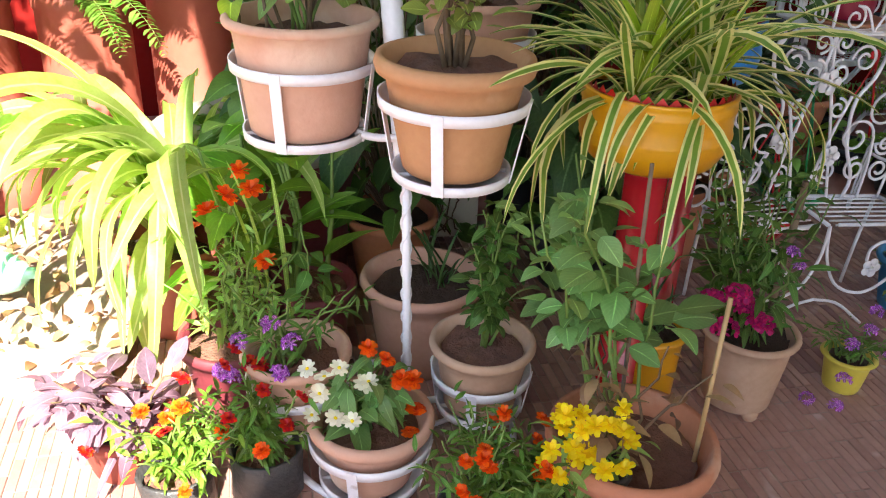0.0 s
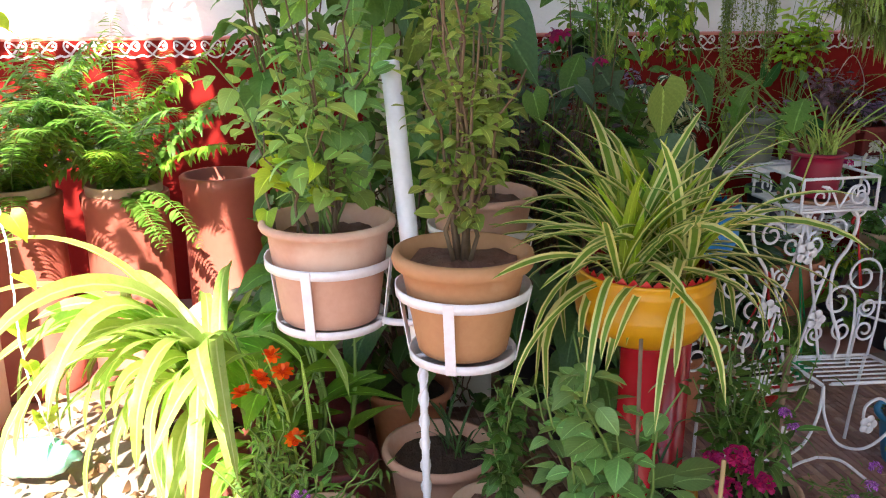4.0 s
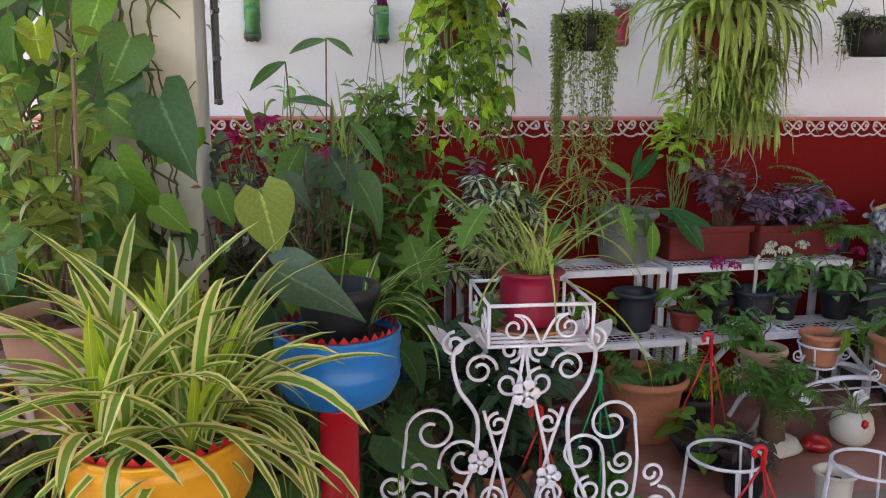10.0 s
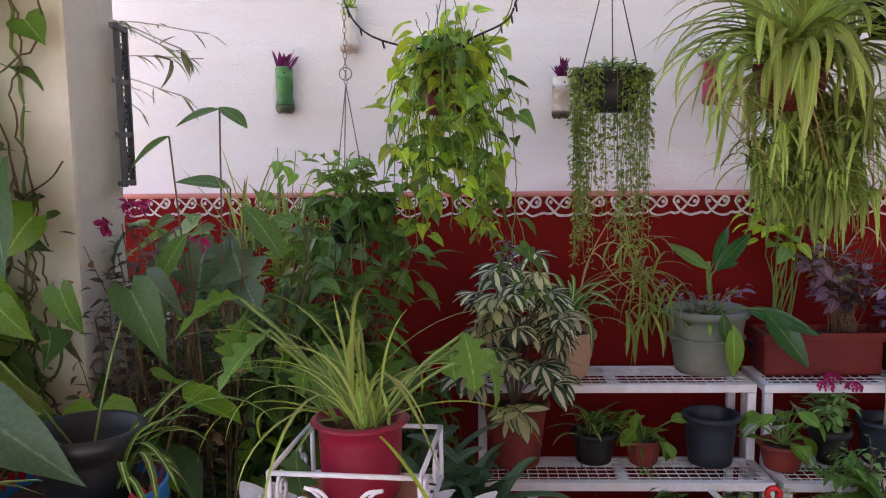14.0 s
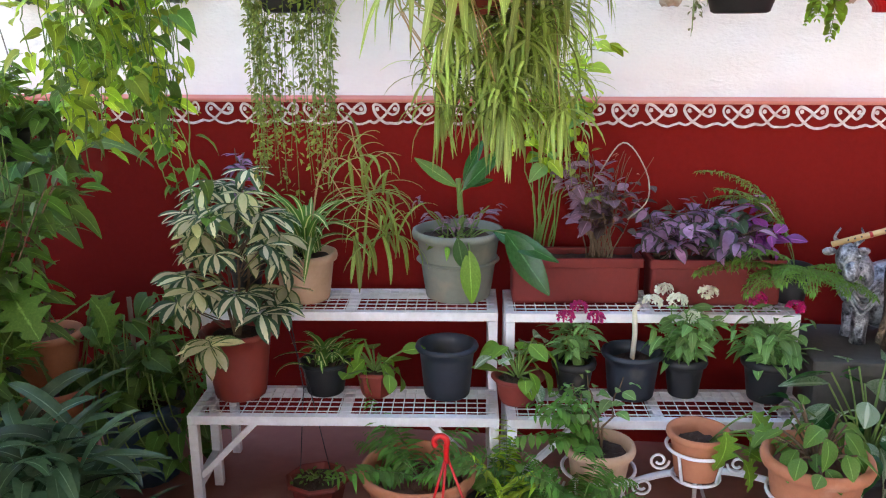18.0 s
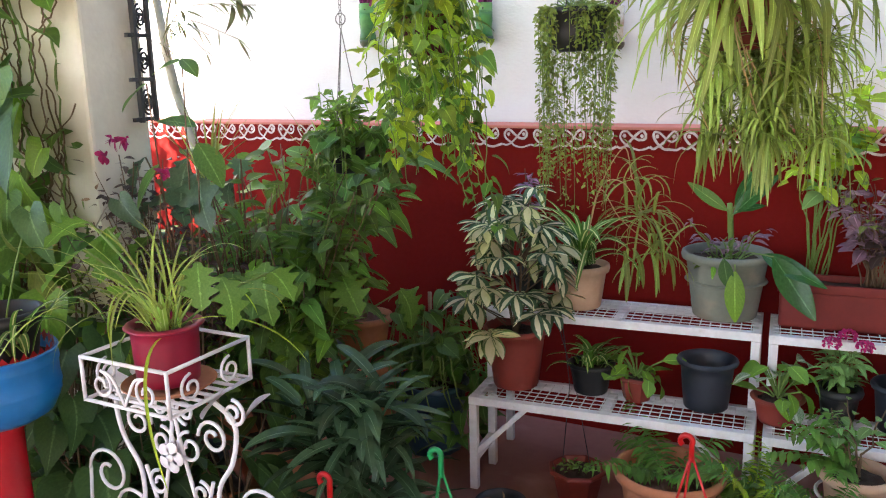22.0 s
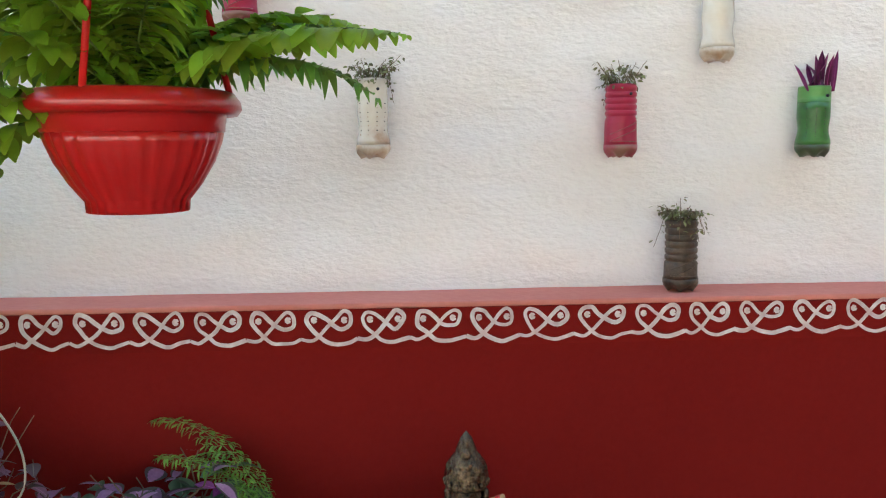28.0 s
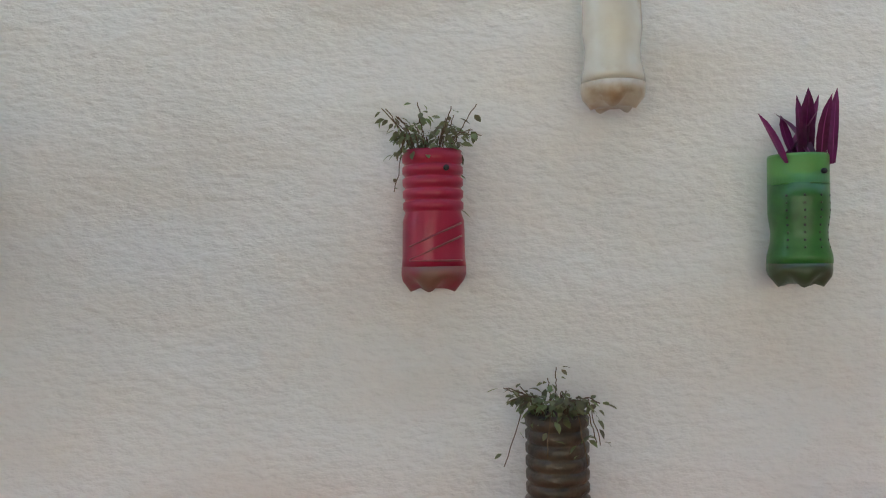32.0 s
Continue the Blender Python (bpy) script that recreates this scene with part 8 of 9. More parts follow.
for k, (ex, ez) in enumerate(((-0.10, 0.20), (-0.05, 0.26), (0.05, 0.24), (0.14, 0.06), (0.17, 0.03), (0.02, 0.02), (0.0, 0.28), (0.10, -0.04))):
    vine(vs, vl, [(0, 0, 0.11), (ex * 0.6, -0.05, 0.16), (ex, -0.07 - 0.02 * (k == 5), ez)], "heart", 0.075, 6, 0.002, 0.02)
plant(p, vl, "leaf_lime", vs)
p = hung("hanging_trailer", 2.98, 3.14, 1.605, 0.092, 0.135, "black_plastic", "black hanging basket with a sparse grey trailer", 0.27, "wire")
vs, vl = Mesh(), Mesh()
for k in range(40):
    a = RNG.uniform(0, 6.28)
    ln = RNG.uniform(0.0, 0.05) if k > 8 else RNG.uniform(0.1, 0.2)
    if k <= 8:
        a = RNG.uniform(2.6, 4.2)
    vine(vs, vl, [(0.06 * math.cos(a), 0.06 * math.sin(a), 0.135), (0.098 * math.cos(a), 0.098 * math.sin(a), 0.14), (0.103 * math.cos(a), 0.103 * math.sin(a), 0.12 - ln)], "small", 0.017, 14, 0.0008, 0.012)
plant(p, vl, "sprig", vs)
p = cord_basket("hanging_fern", 3.275, 3.03, 1.468, 0.09, 0.117, "red_gloss", "red_hook", "glossy red hanging basket of bright sword fern", 0.50)
part("cord_up", tube([(0, 0, 0.50), (0, 0.09, ROD - 1.466)], 0.002, None, 5), "red_hook", p)
ferny(p, (0, 0, 0.105), 28, (0.18, 0.31), 0.044, "fern_bright", lift=(28, 86), droop=0.62, pairs=38, kind="leaflet", sweep=0.1, shape=0.45)
ferny(p, (0, 0, 0.105), 12, (0.16, 0.28), 0.044, "fern", lift=(30, 80), droop=0.7, pairs=32, kind="lance", sweep=0.1, shape=0.45)
ferny(p, (-0.03, -0.02, 0.105), 3, (0.22, 0.28), 0.042, "fern_bright", lift=(-5, 20), droop=1.3, pairs=36, kind="leaflet", sweep=0.1, shape=0.45, az=(170, 250))
p = hung("hanging_basket", 1.165, 3.12, 1.20, 0.062, 0.085, "black_plastic", "small black hanging pot of mixed trailers on a chain", 0.37, "chain")
part("chain_ring", tube(np.stack([0.018 * np.cos(np.arange(16) * 0.3927), 0 * np.arange(16), 0.485 + 0.018 * np.sin(np.arange(16) * 0.3927)], 1), 0.002, None, 6, True), "chain", p)
shrub(p, (0, -0.01, 0.07), 12, 0.20, 0.11, "dart", 0.075, 8, "leaf_bright", "green_stem", first=0.5)
vs, vl = Mesh(), Mesh()
for k in range(24):
    a = RNG.uniform(0, 6.28)
    vine(vs, vl, [(0.05 * math.cos(a), 0.05 * math.sin(a), 0.09), (0.11 * math.cos(a), 0.11 * math.sin(a), 0.12), (0.14 * math.cos(a), 0.14 * math.sin(a), -RNG.uniform(0.02, 0.2))], "heart", 0.06, 9, 0.0015, 0.02)
plant(p, vl, "leaf_mid", vs)

# string of black cable with small bulbs
cb = thing("cable", 0, 3.14, 0, "black cable of unlit string lights looped from the iron rod", "cable")
for loop in ([(0.98, -0.02, 2.565), (1.06, 0.0, 2.15), (1.15, 0.0, 1.84), (1.205, 0.01, 1.73), (1.32, -0.02, 1.676), (1.45, 0.0, 1.665), (1.55, -0.04, 1.695), (1.63, -0.14, 1.715), (1.655, -0.14, 1.76), (1.675, -0.14, 1.83), (1.69, -0.14, 1.94), (1.70, -0.10, 2.20), (1.71, -0.02, 2.565)],
             [(2.62, -0.02, 2.565), (2.67, 0.01, 2.05), (2.74, 0.02, 1.852), (2.787, 0.02, 1.792), (2.839, 0.02, 1.746), (2.922, 0.02, 1.784), (2.995, 0.02, 1.808), (3.092, 0.02, 1.90), (3.19, 0.0, 2.15), (3.27, -0.02, 2.565)]):
    cbl = bez(loop, 8)
    part("cable", tube(cbl, 0.003, None, 6), "wire", cb)
    for k in range(4, len(cbl) - 4, 5):
        part("bulb", tube([cbl[k], cbl[k] + [0.004, 0, -0.022]], 0.0036, None, 6, False, 0.6), "wire", cb)

# ---- bottles on the wall ----
BOT_Y = WALL_Y - 0.046


def bottle(x, z0, z1, mat, label, kind="sprig", y=None, ribs=0, start=0.56, r=0.036, waist=True, base_mat=None, top_mat=None, dots=False, taper=1.0):
    """A cut bottle: five-lobed base, waist, ringed or plain upper half, rows of punched holes."""
    h = z1 - z0
    y = BOT_Y if y is None else y
    ob = thing("bottle_planter", x, y, z0, label, "bottle planter", "bottle planters")
    low = [(0.001, 0.006), (r * 0.45, 0.004), (r * 0.75, 0.0), (r * 1.0, 0.012), (r * 1.04, h * 0.12), (r * 1.035, h * 0.18)]
    mid = [(r * 1.03, h * 0.1805), (r * 1.01, h * 0.24)]
    mid += [(r * 0.90, h * 0.34), (r * 0.88, h * 0.42), (r * 0.94, h * 0.52)] if waist else [(r * 1.0, h * 0.4), (r * 0.985, h * 0.5)]
    if ribs:
        mid = [q for q in mid if q[1] < h * start]
        for k in range(ribs):
            t = h * (start + (0.98 - start) * k / ribs)
            d = h * (0.98 - start) / ribs
            mid += [(r * 0.90, t), (r * 0.905, t + d * 0.12), (r * 0.97, t + d * 0.3), (r * 0.975, t + d * 0.8), (r * 0.92, t + d * 0.95)]
    else:
        mid += [(r * (0.96 + (taper - 1) * k / 4), h * (0.56 + 0.105 * k)) for k in range(5)]
    inner = [(r * 0.93 * taper, h), (r * 0.89 * taper, h - 0.002), (r * 0.86, h * 0.7)]
    top = []
    if top_mat:
        top = [q for q in mid if q[1] > h * 0.74]
        mid = [q for q in mid if q[1] <= h * 0.74] + [(top[0][0], h * 0.78)]
        top = [(top[0][0] * 1.001, h * 0.78)] + top + inner
    else:
        mid = mid + inner
    b = lathe(low, 40, None, 0, 0, 0, 0, 0.012)
    v = b.v[0]
    lobe = np.clip(1 - v[:, 2] / (h * 0.14), 0, 1)[:, None]
    a5 = 5 * np.arctan2(v[:, 1], v[:, 0])[:, None]
    v[:, 2:3] += lobe * 0.012 * (0.5 + 0.5 * np.cos(a5)) * (np.linalg.norm(v[:, :2], axis=1)[:, None] > 0.5 * r)
    m = lathe(mid, 40, None, 0, 0, 0, 0, 0.012)
    if ribs:
        # a dented side under the rings
        q = m.v[0]
        dent = np.exp(-(((q[:, 0] - 0.016) / 0.016) ** 2 + ((q[:, 2] - h * 0.32) / (h * 0.13)) ** 2)) * (q[:, 1] < 0)
        q[:, 1] += 0.012 * dent
    part("bottle", m, mat, ob)
    part("bottle_base", b, base_mat or mat, ob, "mud stained base" if base_mat else "")
    if top_mat:
        part("upper_band", lathe(top, 40, None, 0, 0, 0, 0, 0.012), top_mat, ob, "paler clean upper band")
    if ribs:
        for k in range(3):
            a = np.linspace(-2.5, -0.6, 12)
            part("groove", tube(np.stack([r * 1.005 * np.cos(a), r * 1.005 * np.sin(a), h * (0.22 + 0.09 * k) + 0.016 * (k > 0) * np.cos(a)], 1), 0.0012, None, 5), base_mat or mat, ob)
    if dots:
        for k in range(4):
            a = math.radians(-140 + 33 * k)
            for j in range(8):
                zz = h * (0.30 + 0.055 * j)
                q = np.interp(zz, [p[1] for p in mid[:6]], [p[0] for p in mid[:6]]) + 0.0004
                part("punched_hole", lathe([(0.0016, 0), (0.0014, 0.0006), (0.0003, 0.0007)], 7), "black_iron" if j % 2 else (base_mat or mat), ob, "", True, pose(q * math.cos(a), q * math.sin(a), zz, 90, 0, math.degrees(a) + 90))
    part("soil", soil(r * 0.88, h * 0.93), "soil", ob)
    if y == BOT_Y:
        part("screw", tube([(0.012, -r * 0.97, h * 0.86), (0.012, -r * 1.05, h * 0.86)], 0.0035, None, 8), "black_iron", ob)
        part("screw", tube([(0, r * 0.9, h * 0.86), (0, 0.052, h * 0.86)], 0.003, None, 6), "black_iron", ob)
    if kind == "sprig":
        vs, vl = Mesh(), Mesh()
        for k in range(26):
            a = RNG.uniform(0, 6.28)
            l2 = RNG.uniform(0.012, 0.05)
            dn = RNG.uniform(0.012, 0.05) if k % 5 else -RNG.uniform(0.0, 0.08)
            vine(vs, vl, [(0.6 * r * math.cos(a), 0.6 * r * math.sin(a) - 0.003, h * 0.95), (r * 0.9 * math.cos(a), r * 0.85 * math.sin(a) - 0.006, h + 0.018), ((r + l2 * 0.6) * math.cos(a), (r + l2 * 0.3) * math.sin(a) - 0.012, h + dn)], "small", 0.0125, 11, 0.0006, 0.008)
        part("stems", vs, "stem", ob)
        part("leaves", vl, "sprig", ob)
    elif kind == "blade":
        part("leaves", straps(Mesh(), (0, -0.005, h * 0.92), 14, (0.06, 0.095), 0.017, lift=(48, 88), droop=0.06, spread=0.014, seg=5, twist=0.9), "rhoeo", ob, "stiff dark red blades")
    else:
        shrub(ob, (0, 0, h * 0.9), 7, 0.07, 0.05, "wide", 0.03, 8, "leaf_lime", "green_stem", first=0.2)
    return ob


bottle(4.032, 1.508, 1.668, "pink_bottle", "magenta painted plastic bottle planter on the wall", ribs=5, base_mat="pink_dark", waist=False)
bottle(3.487, 1.51, 1.682, "white_bottle", "cloudy white plastic bottle planter on the wall", base_mat="stain", taper=0.92, dots=True)
bottle(4.47, 1.505, 1.662, "green_bottle", "green plastic bottle planter with stiff dark red leaves", "blade", base_mat="green_dark", top_mat="green_top", dots=True)
bottle(4.245, 1.715, 1.885, "white_bottle", "white plastic bottle planter high on the wall", "lime", base_mat="stain", taper=0.92)
bottle(4.165, LEDGE_Z + 0.0005, 1.372, "brown_bottle", "brown ribbed plastic bottle standing on the pink ledge", y=4.0, ribs=6, start=0.42, r=0.037, waist=False, taper=0.97)
bottle(3.21, 1.795, 1.93, "pink_bottle", "magenta painted plastic bottle planter behind the red basket", ribs=5, base_mat="pink_dark", waist=False)
bottle(2.345, 1.53, 1.695, "pink_bottle", "magenta plastic bottle planter behind the spider plant", ribs=5, base_mat="pink_dark", waist=False)
bottle(2.945, 1.505, 1.67, "white_bottle", "white plastic bottle planter under the black baskets", base_mat="stain", taper=0.92)
bottle(0.69, 1.53, 1.715, "green_bottle", "green plastic bottle planter near the column", "blade", base_mat="green_dark", top_mat="green_top")
bottle(1.245, 1.53, 1.69, "green_bottle", "green plastic bottle planter behind the bright pothos", "blade", base_mat="green_dark", top_mat="green_top")
bottle(1.785, 1.49, 1.65, "stain", "cloudy tan plastic bottle planter with wine red leaves", "blade", base_mat="brown_bottle", top_mat="white_bottle")
bottle(0.96, 1.76, 1.93, "white_bottle", "white plastic bottle planter with pale green trailer", "lime", base_mat="stain", taper=0.92)

# ---- statues and the plants round them ----
pd = thing("pedestal", 3.60, 3.66, 0, "dark cement block under the statues", "pedestal")
part("block", box(-0.25, -0.16, 0, 0.29, 0.16, 0.455, None, 0.012), "dark_cement", pd, "", False)
part("cap", box(-0.26, -0.17, 0.4555, 0.30, 0.17, 0.50, None, 0.008), "dark_cement", pd, "", False)


def blob(mesh, c, r, n=14, m=10):
    """An ellipsoid, for modelling statues."""
    u = np.linspace(0.02, math.pi - 0.02, m)
    rows = [(max(1e-4, math.sin(t)), -math.cos(t)) for t in u]
    k = lathe(rows, n)
    mesh.add(k.v[0] * np.asarray(r) + np.asarray(c), k.f)
    return mesh


mk = Mesh()
body = lathe([(0.098, 0.0), (0.104, 0.02), (0.092, 0.06), (0.086, 0.14), (0.090, 0.20), (0.083, 0.235), (0.064, 0.262), (0.066, 0.285), (0.080, 0.325), (0.086, 0.348), (0.074, 0.366), (0.034, 0.378), (0.024, 0.392), (0.024, 0.41)], 40, None, 0, 0, 13, 0.03)
mk.add(body.v[0] * [1, 0.68, 1], body.f)
blob(mk, (0, -0.010, 0.418), (0.034, 0.038, 0.043), 20, 14)
blob(mk, (0, 0.018, 0.41), (0.044, 0.034, 0.058), 18, 12)
blob(mk, (0, -0.047, 0.412), (0.006, 0.009, 0.013), 8, 6)
for sx in (-1, 1):
    # shoulders, hair locks, earrings, arms raised to the flute
    blob(mk, (sx * 0.07, 0.0, 0.346), (0.026, 0.026, 0.024))
    for k in range(4):
        blob(mk, (sx * (0.041 + 0.003 * k), 0.004, 0.425 - 0.018 * k), (0.010, 0.014, 0.012), 8, 6)
    blob(mk, (sx * 0.04, -0.012, 0.388), (0.007, 0.007, 0.011), 8, 6)
    blob(mk, (sx * 0.015, -0.043, 0.428), (0.009, 0.005, 0.004), 8, 6)
tube(bez([(0.078, -0.004, 0.348), (0.088, -0.03, 0.285), (0.03, -0.082, 0.318), (-0.02, -0.085, 0.345)], 6), 0.019, mk, 10, taper=0.62)
tube(bez([(-0.078, -0.004, 0.348), (-0.105, -0.02, 0.295), (-0.085, -0.07, 0.335), (-0.075, -0.08, 0.375)], 6), 0.019, mk, 10, taper=0.62)
for c in ((-0.025, -0.088, 0.35), (-0.072, -0.082, 0.385)):
    blob(mk, c, (0.016, 0.012, 0.018), 10, 8)
    for k in range(4):
        tube([(c[0] - 0.012 + 0.007 * k, c[1] - 0.004, c[2] + 0.008), (c[0] - 0.014 + 0.008 * k, c[1] - 0.01, c[2] + 0.028)], 0.0034, mk, 6)
# crown: band of beads, dome, leaf-shaped peak
lathe([(0.046, 0.442), (0.049, 0.448), (0.046, 0.456), (0.047, 0.462), (0.042, 0.480), (0.032, 0.494), (0.024, 0.500), (0.020, 0.512), (0.012, 0.528), (0.001, 0.540)], 24, mk, 0, 0, 12, 0.05)
for k in range(16):
    blob(mk, (0.048 * math.cos(k * 0.3927), 0.048 * math.sin(k * 0.3927), 0.452), (0.005, 0.005, 0.005), 6, 5)
    blob(mk, (0.040 * math.cos(k * 0.3927), 0.040 * math.sin(k * 0.3927), 0.476), (0.006, 0.006, 0.007), 6, 5)
for k, (ww, zz) in enumerate(((0.016, 0.487), (0.012, 0.503), (0.008, 0.518))):
    blob(mk, (0, -0.036 + 0.011 * k, zz), (ww, 0.006, 0.011), 10, 6)
# necklaces, belt and swags of cloth
for k in range(4):
    tube(bez([(-0.045, -0.030, 0.372), (-0.028, -0.056, 0.345 - 0.018 * k), (0, -0.062, 0.330 - 0.024 * k), (0.028, -0.056, 0.345 - 0.018 * k), (0.045, -0.030, 0.372)], 6), 0.0034, mk, 6)
for k in range(22):
    a = math.pi + k * math.pi / 21
    blob(mk, (0.070 * math.cos(a), 0.050 * math.sin(a), 0.268), (0.006, 0.006, 0.007), 6, 5)
for sx in (-1, 1):
    for k in range(6):
        tube(bez([(sx * 0.004, -0.062 - 0.002 * k, 0.245 - 0.012 * k), (sx * 0.04, -0.066 - 0.003 * k, 0.205 - 0.026 * k), (sx * 0.078, -0.035, 0.235 - 0.018 * k)], 6), 0.0055, mk, 6)
    tube(bez([(sx * 0.08, 0.01, 0.35), (sx * 0.102, 0.02, 0.24), (sx * 0.095, 0.0, 0.12), (sx * 0.115, -0.01, 0.02)], 8), 0.014, mk, 8)
for k in range(5):
    blob(mk, (0, -0.066, 0.24 - 0.03 * k), (0.012 - 0.001 * k, 0.006, 0.014), 8, 6)
st_ob = tagged(part("statue", mk, "bronze"), "aged bronze coloured statue of a standing flute player", "statue")
st_ob.matrix_basis = pose(3.648, 3.60, 0.5, 0, 0, -8) @ Matrix.Diagonal((0.80, 0.9, 1.0, 1.0))
mc = Mesh()
blob(mc, (0.06, 0.02, 0.14), (0.165, 0.075, 0.115), 26, 16)
blob(mc, (0.16, 0.01, 0.15), (0.07, 0.07, 0.10), 20, 12)
blob(mc, (-0.09, -0.01, 0.20), (0.055, 0.05, 0.085), 18, 12)
blob(mc, (-0.135, -0.05, 0.275), (0.034, 0.04, 0.045), 16, 12)
blob(mc, (-0.135, -0.085, 0.240), (0.024, 0.028, 0.034), 14, 10)
for sx in (-1, 1):
    tube(bez([(-0.135 + sx * 0.02, -0.045, 0.312), (-0.135 + sx * 0.042, -0.045, 0.335), (-0.135 + sx * 0.03, -0.05, 0.365)], 4), 0.008, mc, 7, taper=0.3)
    blob(mc, (-0.135 + sx * 0.05, -0.035, 0.29), (0.022, 0.008, 0.013), 8, 6)
    blob(mc, (-0.135 + sx * 0.022, -0.082, 0.285), (0.006, 0.005, 0.007), 8, 6)
    for fx in (-0.07, 0.19):
        lathe([(0.024, 0.0), (0.022, 0.03), (0.026, 0.10)], 12, mc, fx, sx * 0.035)
for row, (rz, nn) in enumerate(((0.20, 11), (0.165, 12), (0.13, 12))):
    for k in range(nn):
        xx = -0.05 + 0.26 * k / nn
        yy = -0.073 * math.sqrt(max(0.05, 1 - ((xx - 0.06) / 0.18) ** 2 - ((rz - 0.14) / 0.125) ** 2)) + 0.018
        blob(mc, (xx, yy, rz), (0.008, 0.006, 0.011), 6, 5)
for k in range(5):
    tube(bez([(-0.125, -0.05, 0.225 - 0.016 * k), (-0.085, -0.066, 0.175 - 0.018 * k), (-0.035, -0.05, 0.205 - 0.016 * k)], 6), 0.0045, mc, 6)
cow = tagged(part("statue", mc, "silver"), "silver and black statue of a seated cow", "statue")
cow.matrix_basis = pose(3.585, 3.70, 0.5, 0, 0, 4)
fl = thing("flute", 3.53, 3.535, 0.885, "bamboo flute with red bindings resting on the statue", "flute")
fp = np.array([(-0.155, 0.02, -0.05), (0.175, -0.02, 0.065)])
part("pipe", tube(fp, 0.0085, None, 12), "bamboo", fl)
for t in (0.30, 0.62, 0.80, 0.97):
    c = fp[0] + (fp[1] - fp[0]) * t
    d = (fp[1] - fp[0]) * 0.012
    part("binding", tube([c - d, c + d], 0.0093, None, 12), "red_gloss", fl)
for t in (0.12, 0.17, 0.22, 0.40, 0.45, 0.5):
    c = fp[0] + (fp[1] - fp[0]) * t + np.array([0, -0.0075, 0.003])
    part("finger_hole", tube([c, c + [0, -0.0015, 0.0005]], 0.0028, None, 8), "black_iron", fl)
p = pot("potted_dieffenbachia", 3.46, 3.36, 0, 0.105, 0.26, "black_plastic", "black pot of white splashed broad leaves before the statue", "", "soil", 0.88)
big_leaves(p, (0, 0, 0.22), 26, (0.10, 0.34), 0.13, "wide", "varieg_white", "green_stem", (15, 82))
big_leaves(p, (0.02, 0, 0.22), 26, (0.10, 0.34), 0.14, "wide", "leaf_gloss", "green_stem", (10, 80))
p = pot("potted_dieffenbachia", 3.92, 3.36, 0, 0.13, 0.24, "terra", "clay pot of dark glossy broad leaves", "", "soil", 0.88)
big_leaves(p, (0, 0, 0.2), 40, (0.10, 0.34), 0.16, "dart", "leaf_gloss", "green_stem", (10, 80))
for lx, ly, lm in ((3.615, 3.36, "crimson"), (3.78, 3.36, "red_plastic_pot")):
    p = thing("lotus_pot", lx, ly, 0, "pink lotus-petal pot on the red floor" if lm == "crimson" else "red lotus-petal pot on the red floor", "planter", "lotus pots")
    part("cup", lathe([(0.05, 0), (0.06, 0.01), (0.085, 0.07), (0.08, 0.07), (0.055, 0.02)], 24), lm, p)
    for k in range(8):
        v, f, uv = blade(lambda t: 0.04 * math.sin(math.pi * min(1, 0.25 + 0.74 * t)), 5, -0.03, 0.2)
        v = v * np.array([1, 0.10, 0.10 / 0.1])
        part("petal", Mesh().add(v, f, uv), lm, p, "", True, pose(0.06 * math.cos(k * 0.785), 0.06 * math.sin(k * 0.785), 0.012, 58, 0, math.degrees(k * 0.785) - 90))
    part("soil", soil(0.075, 0.06), "soil", p)
    tuft(p, (0, 0, 0.06), 14, (0.08, 0.2), 0.008, "leaf_mid", lift=(30, 85), droop=0.6)
p = pot("potted_jade", 3.98, 3.66, 0, 0.13, 0.40, "terra", "clay pot of a twiggy small-leaved shrub beside the statue", "", "soil", 0.9)
shrub(p, (0, 0, 0.36), 12, 0.50, 0.20, "small", 0.035, 16, "leaf_mint", "stem", first=0.25)
p = pot("potted_croton", 2.50, 3.80, 0.606, 0.045, 0.08, "black_plastic", "small black pot of a lime-leaved climber on the upper shelf", "", "soil")
shrub(p, (0.03, 0, 0.07), 11, 0.74, 0.17, "wide", 0.09, 16, "leaf_lime", "green_stem", first=0.66, lean=(0.06, -0.05), thick=0.003, wild=0.7)
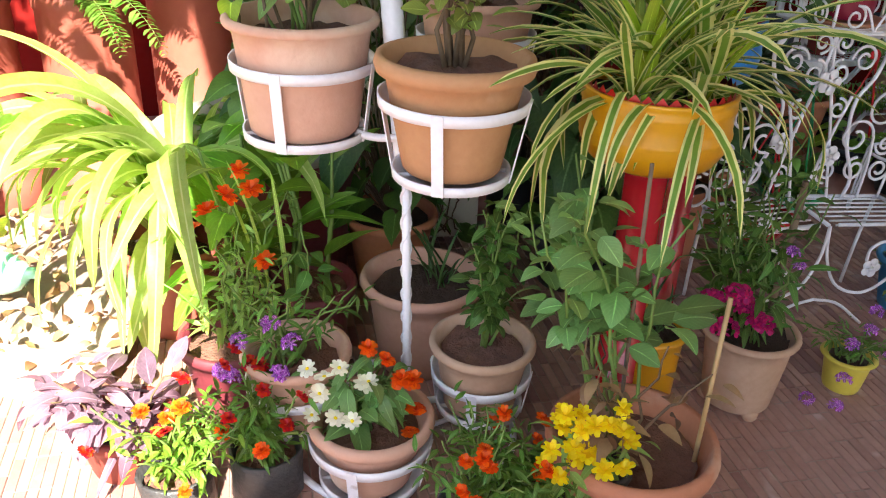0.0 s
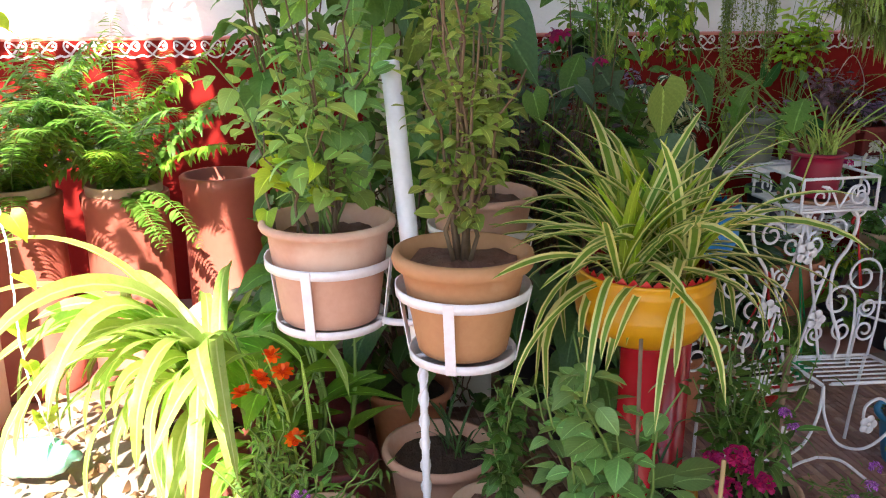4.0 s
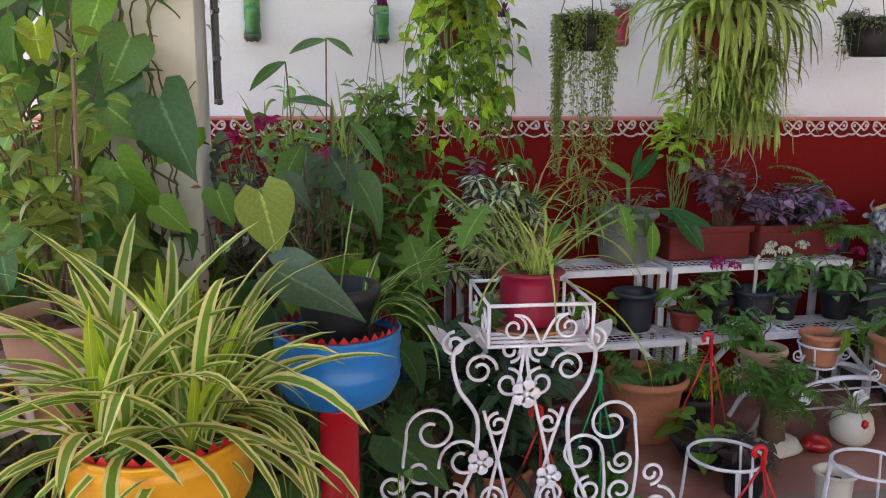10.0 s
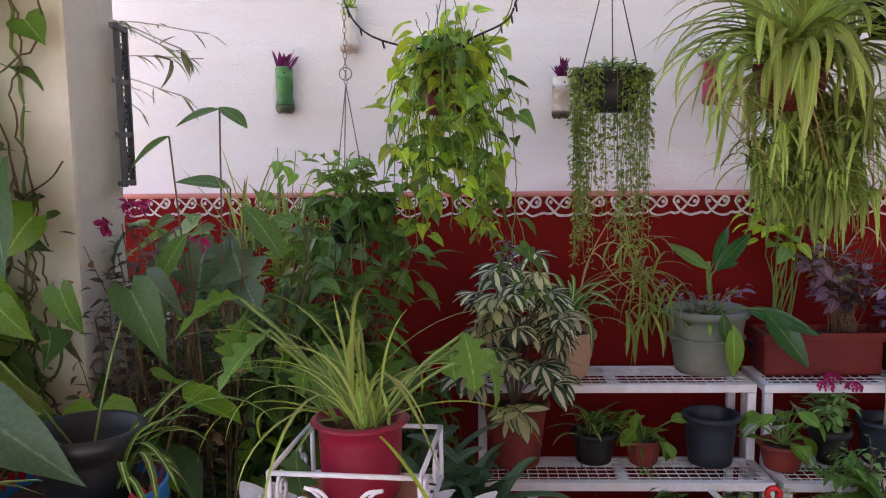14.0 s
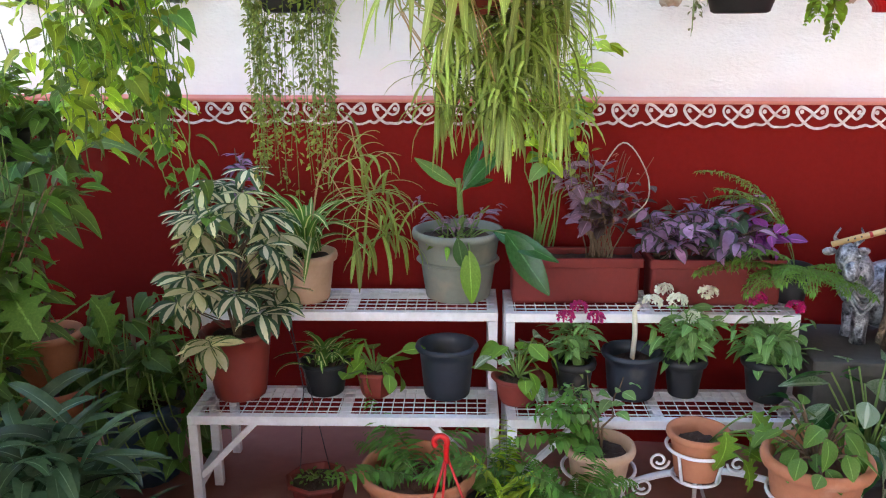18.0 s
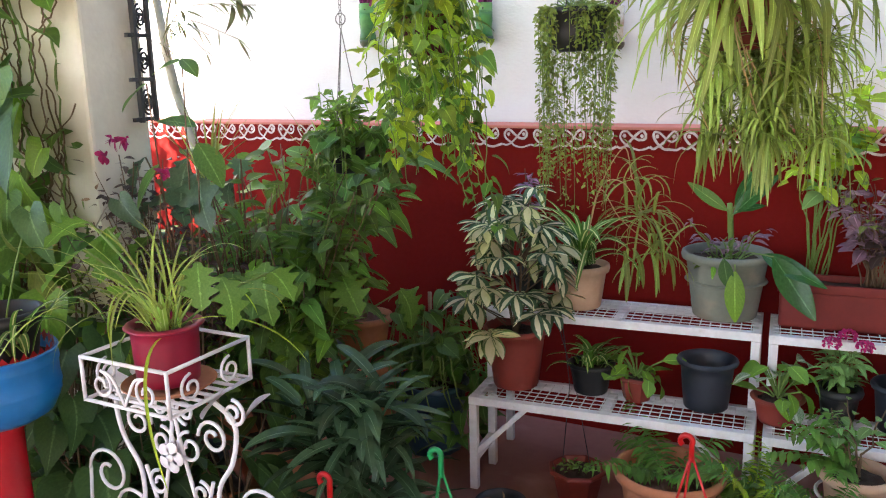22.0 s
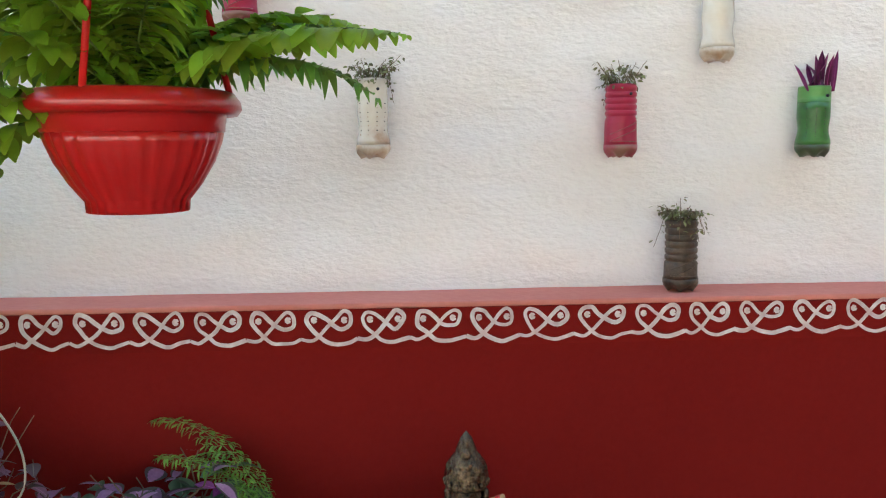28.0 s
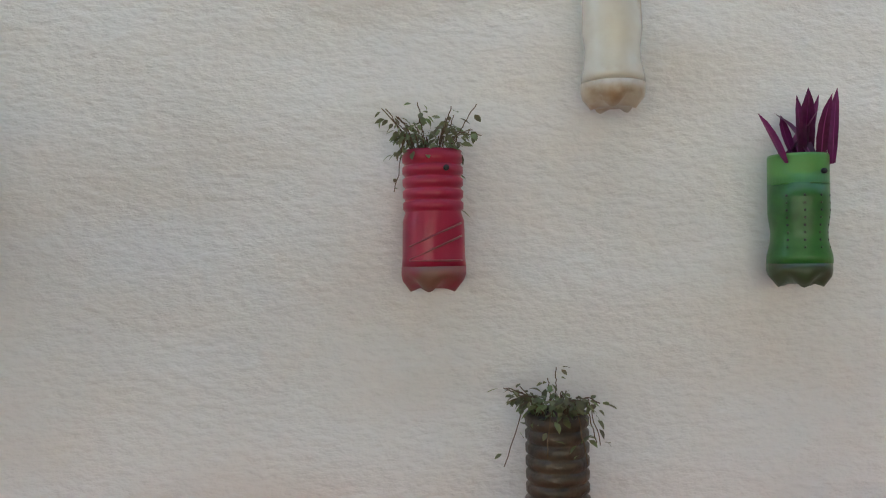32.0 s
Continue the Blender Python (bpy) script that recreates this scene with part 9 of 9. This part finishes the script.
shrub(p, (0.06, 0, 0.07), 3, 0.60, 0.12, "wide", 0.09, 5, "leaf_mint", "green_stem", first=0.8, lean=(0.08, -0.06), thick=0.003)

# ---- brick paving near the stands, last ----
def paving():
    L, W, H = 0.098, 0.021, 0.012
    lo = bpy.data.meshes.new("paver")
    m = box(-L / 2, -W / 2, -0.010, L / 2, W / 2, 0.0, None)
    top = [(-L / 2 + 0.0015, -W / 2 + 0.0015, 0.0015), (L / 2 - 0.0015, -W / 2 + 0.0015, 0.0015), (L / 2 - 0.0015, W / 2 - 0.0015, 0.0015), (-L / 2 + 0.0015, W / 2 - 0.0015, 0.0015)]
    v = [(-L / 2, -W / 2, -0.01), (L / 2, -W / 2, -0.01), (L / 2, W / 2, -0.01), (-L / 2, W / 2, -0.01), (-L / 2, -W / 2, 0), (L / 2, -W / 2, 0), (L / 2, W / 2, 0), (-L / 2, W / 2, 0)] + top
    f = [(0, 1, 5, 4), (1, 2, 6, 5), (2, 3, 7, 6), (3, 0, 4, 7), (4, 5, 9, 8), (5, 6, 10, 9), (6, 7, 11, 10), (7, 4, 8, 11), (8, 9, 10, 11)]
    one = Mesh().add(v, f).data("paver", False)
    one.materials.append(M["brick"])
    rest = Mesh()
    vv = np.array(v)
    made = 0
    base = structure("paving", box(-3.2, -3.0, -0.0038, 3.2, 2.66, -0.0018), "joint", "sandy joints between narrow clay pavers", "paving")
    n = 0
    for ix in range(int(4.6 / 0.024)):
        for iy in range(int(4.4 / 0.102)):
            x, y = -1.9 + ix * 0.0236, -1.75 + iy * 0.1015 + (0.0507 if (ix // 4) % 2 else 0.0)
            dz = RNG.normal(0, 0.0006)
            if 0.95 < x < 1.75 and 0.85 < y < 1.6 and made < 300:
                ob = part("paver", one, "brick", base)
                ob.matrix_basis = pose(x, y, dz, 0, 0, 90 + RNG.normal(0, 0.5))
                made += 1
            else:
                w = vv[:, [1, 0, 2]] * [1, -1, 1] + [x, y, dz]
                rest.add(w, f)
    tagged(part("pavers", rest, "brick", base, "", False), kind="stuff")


paving()
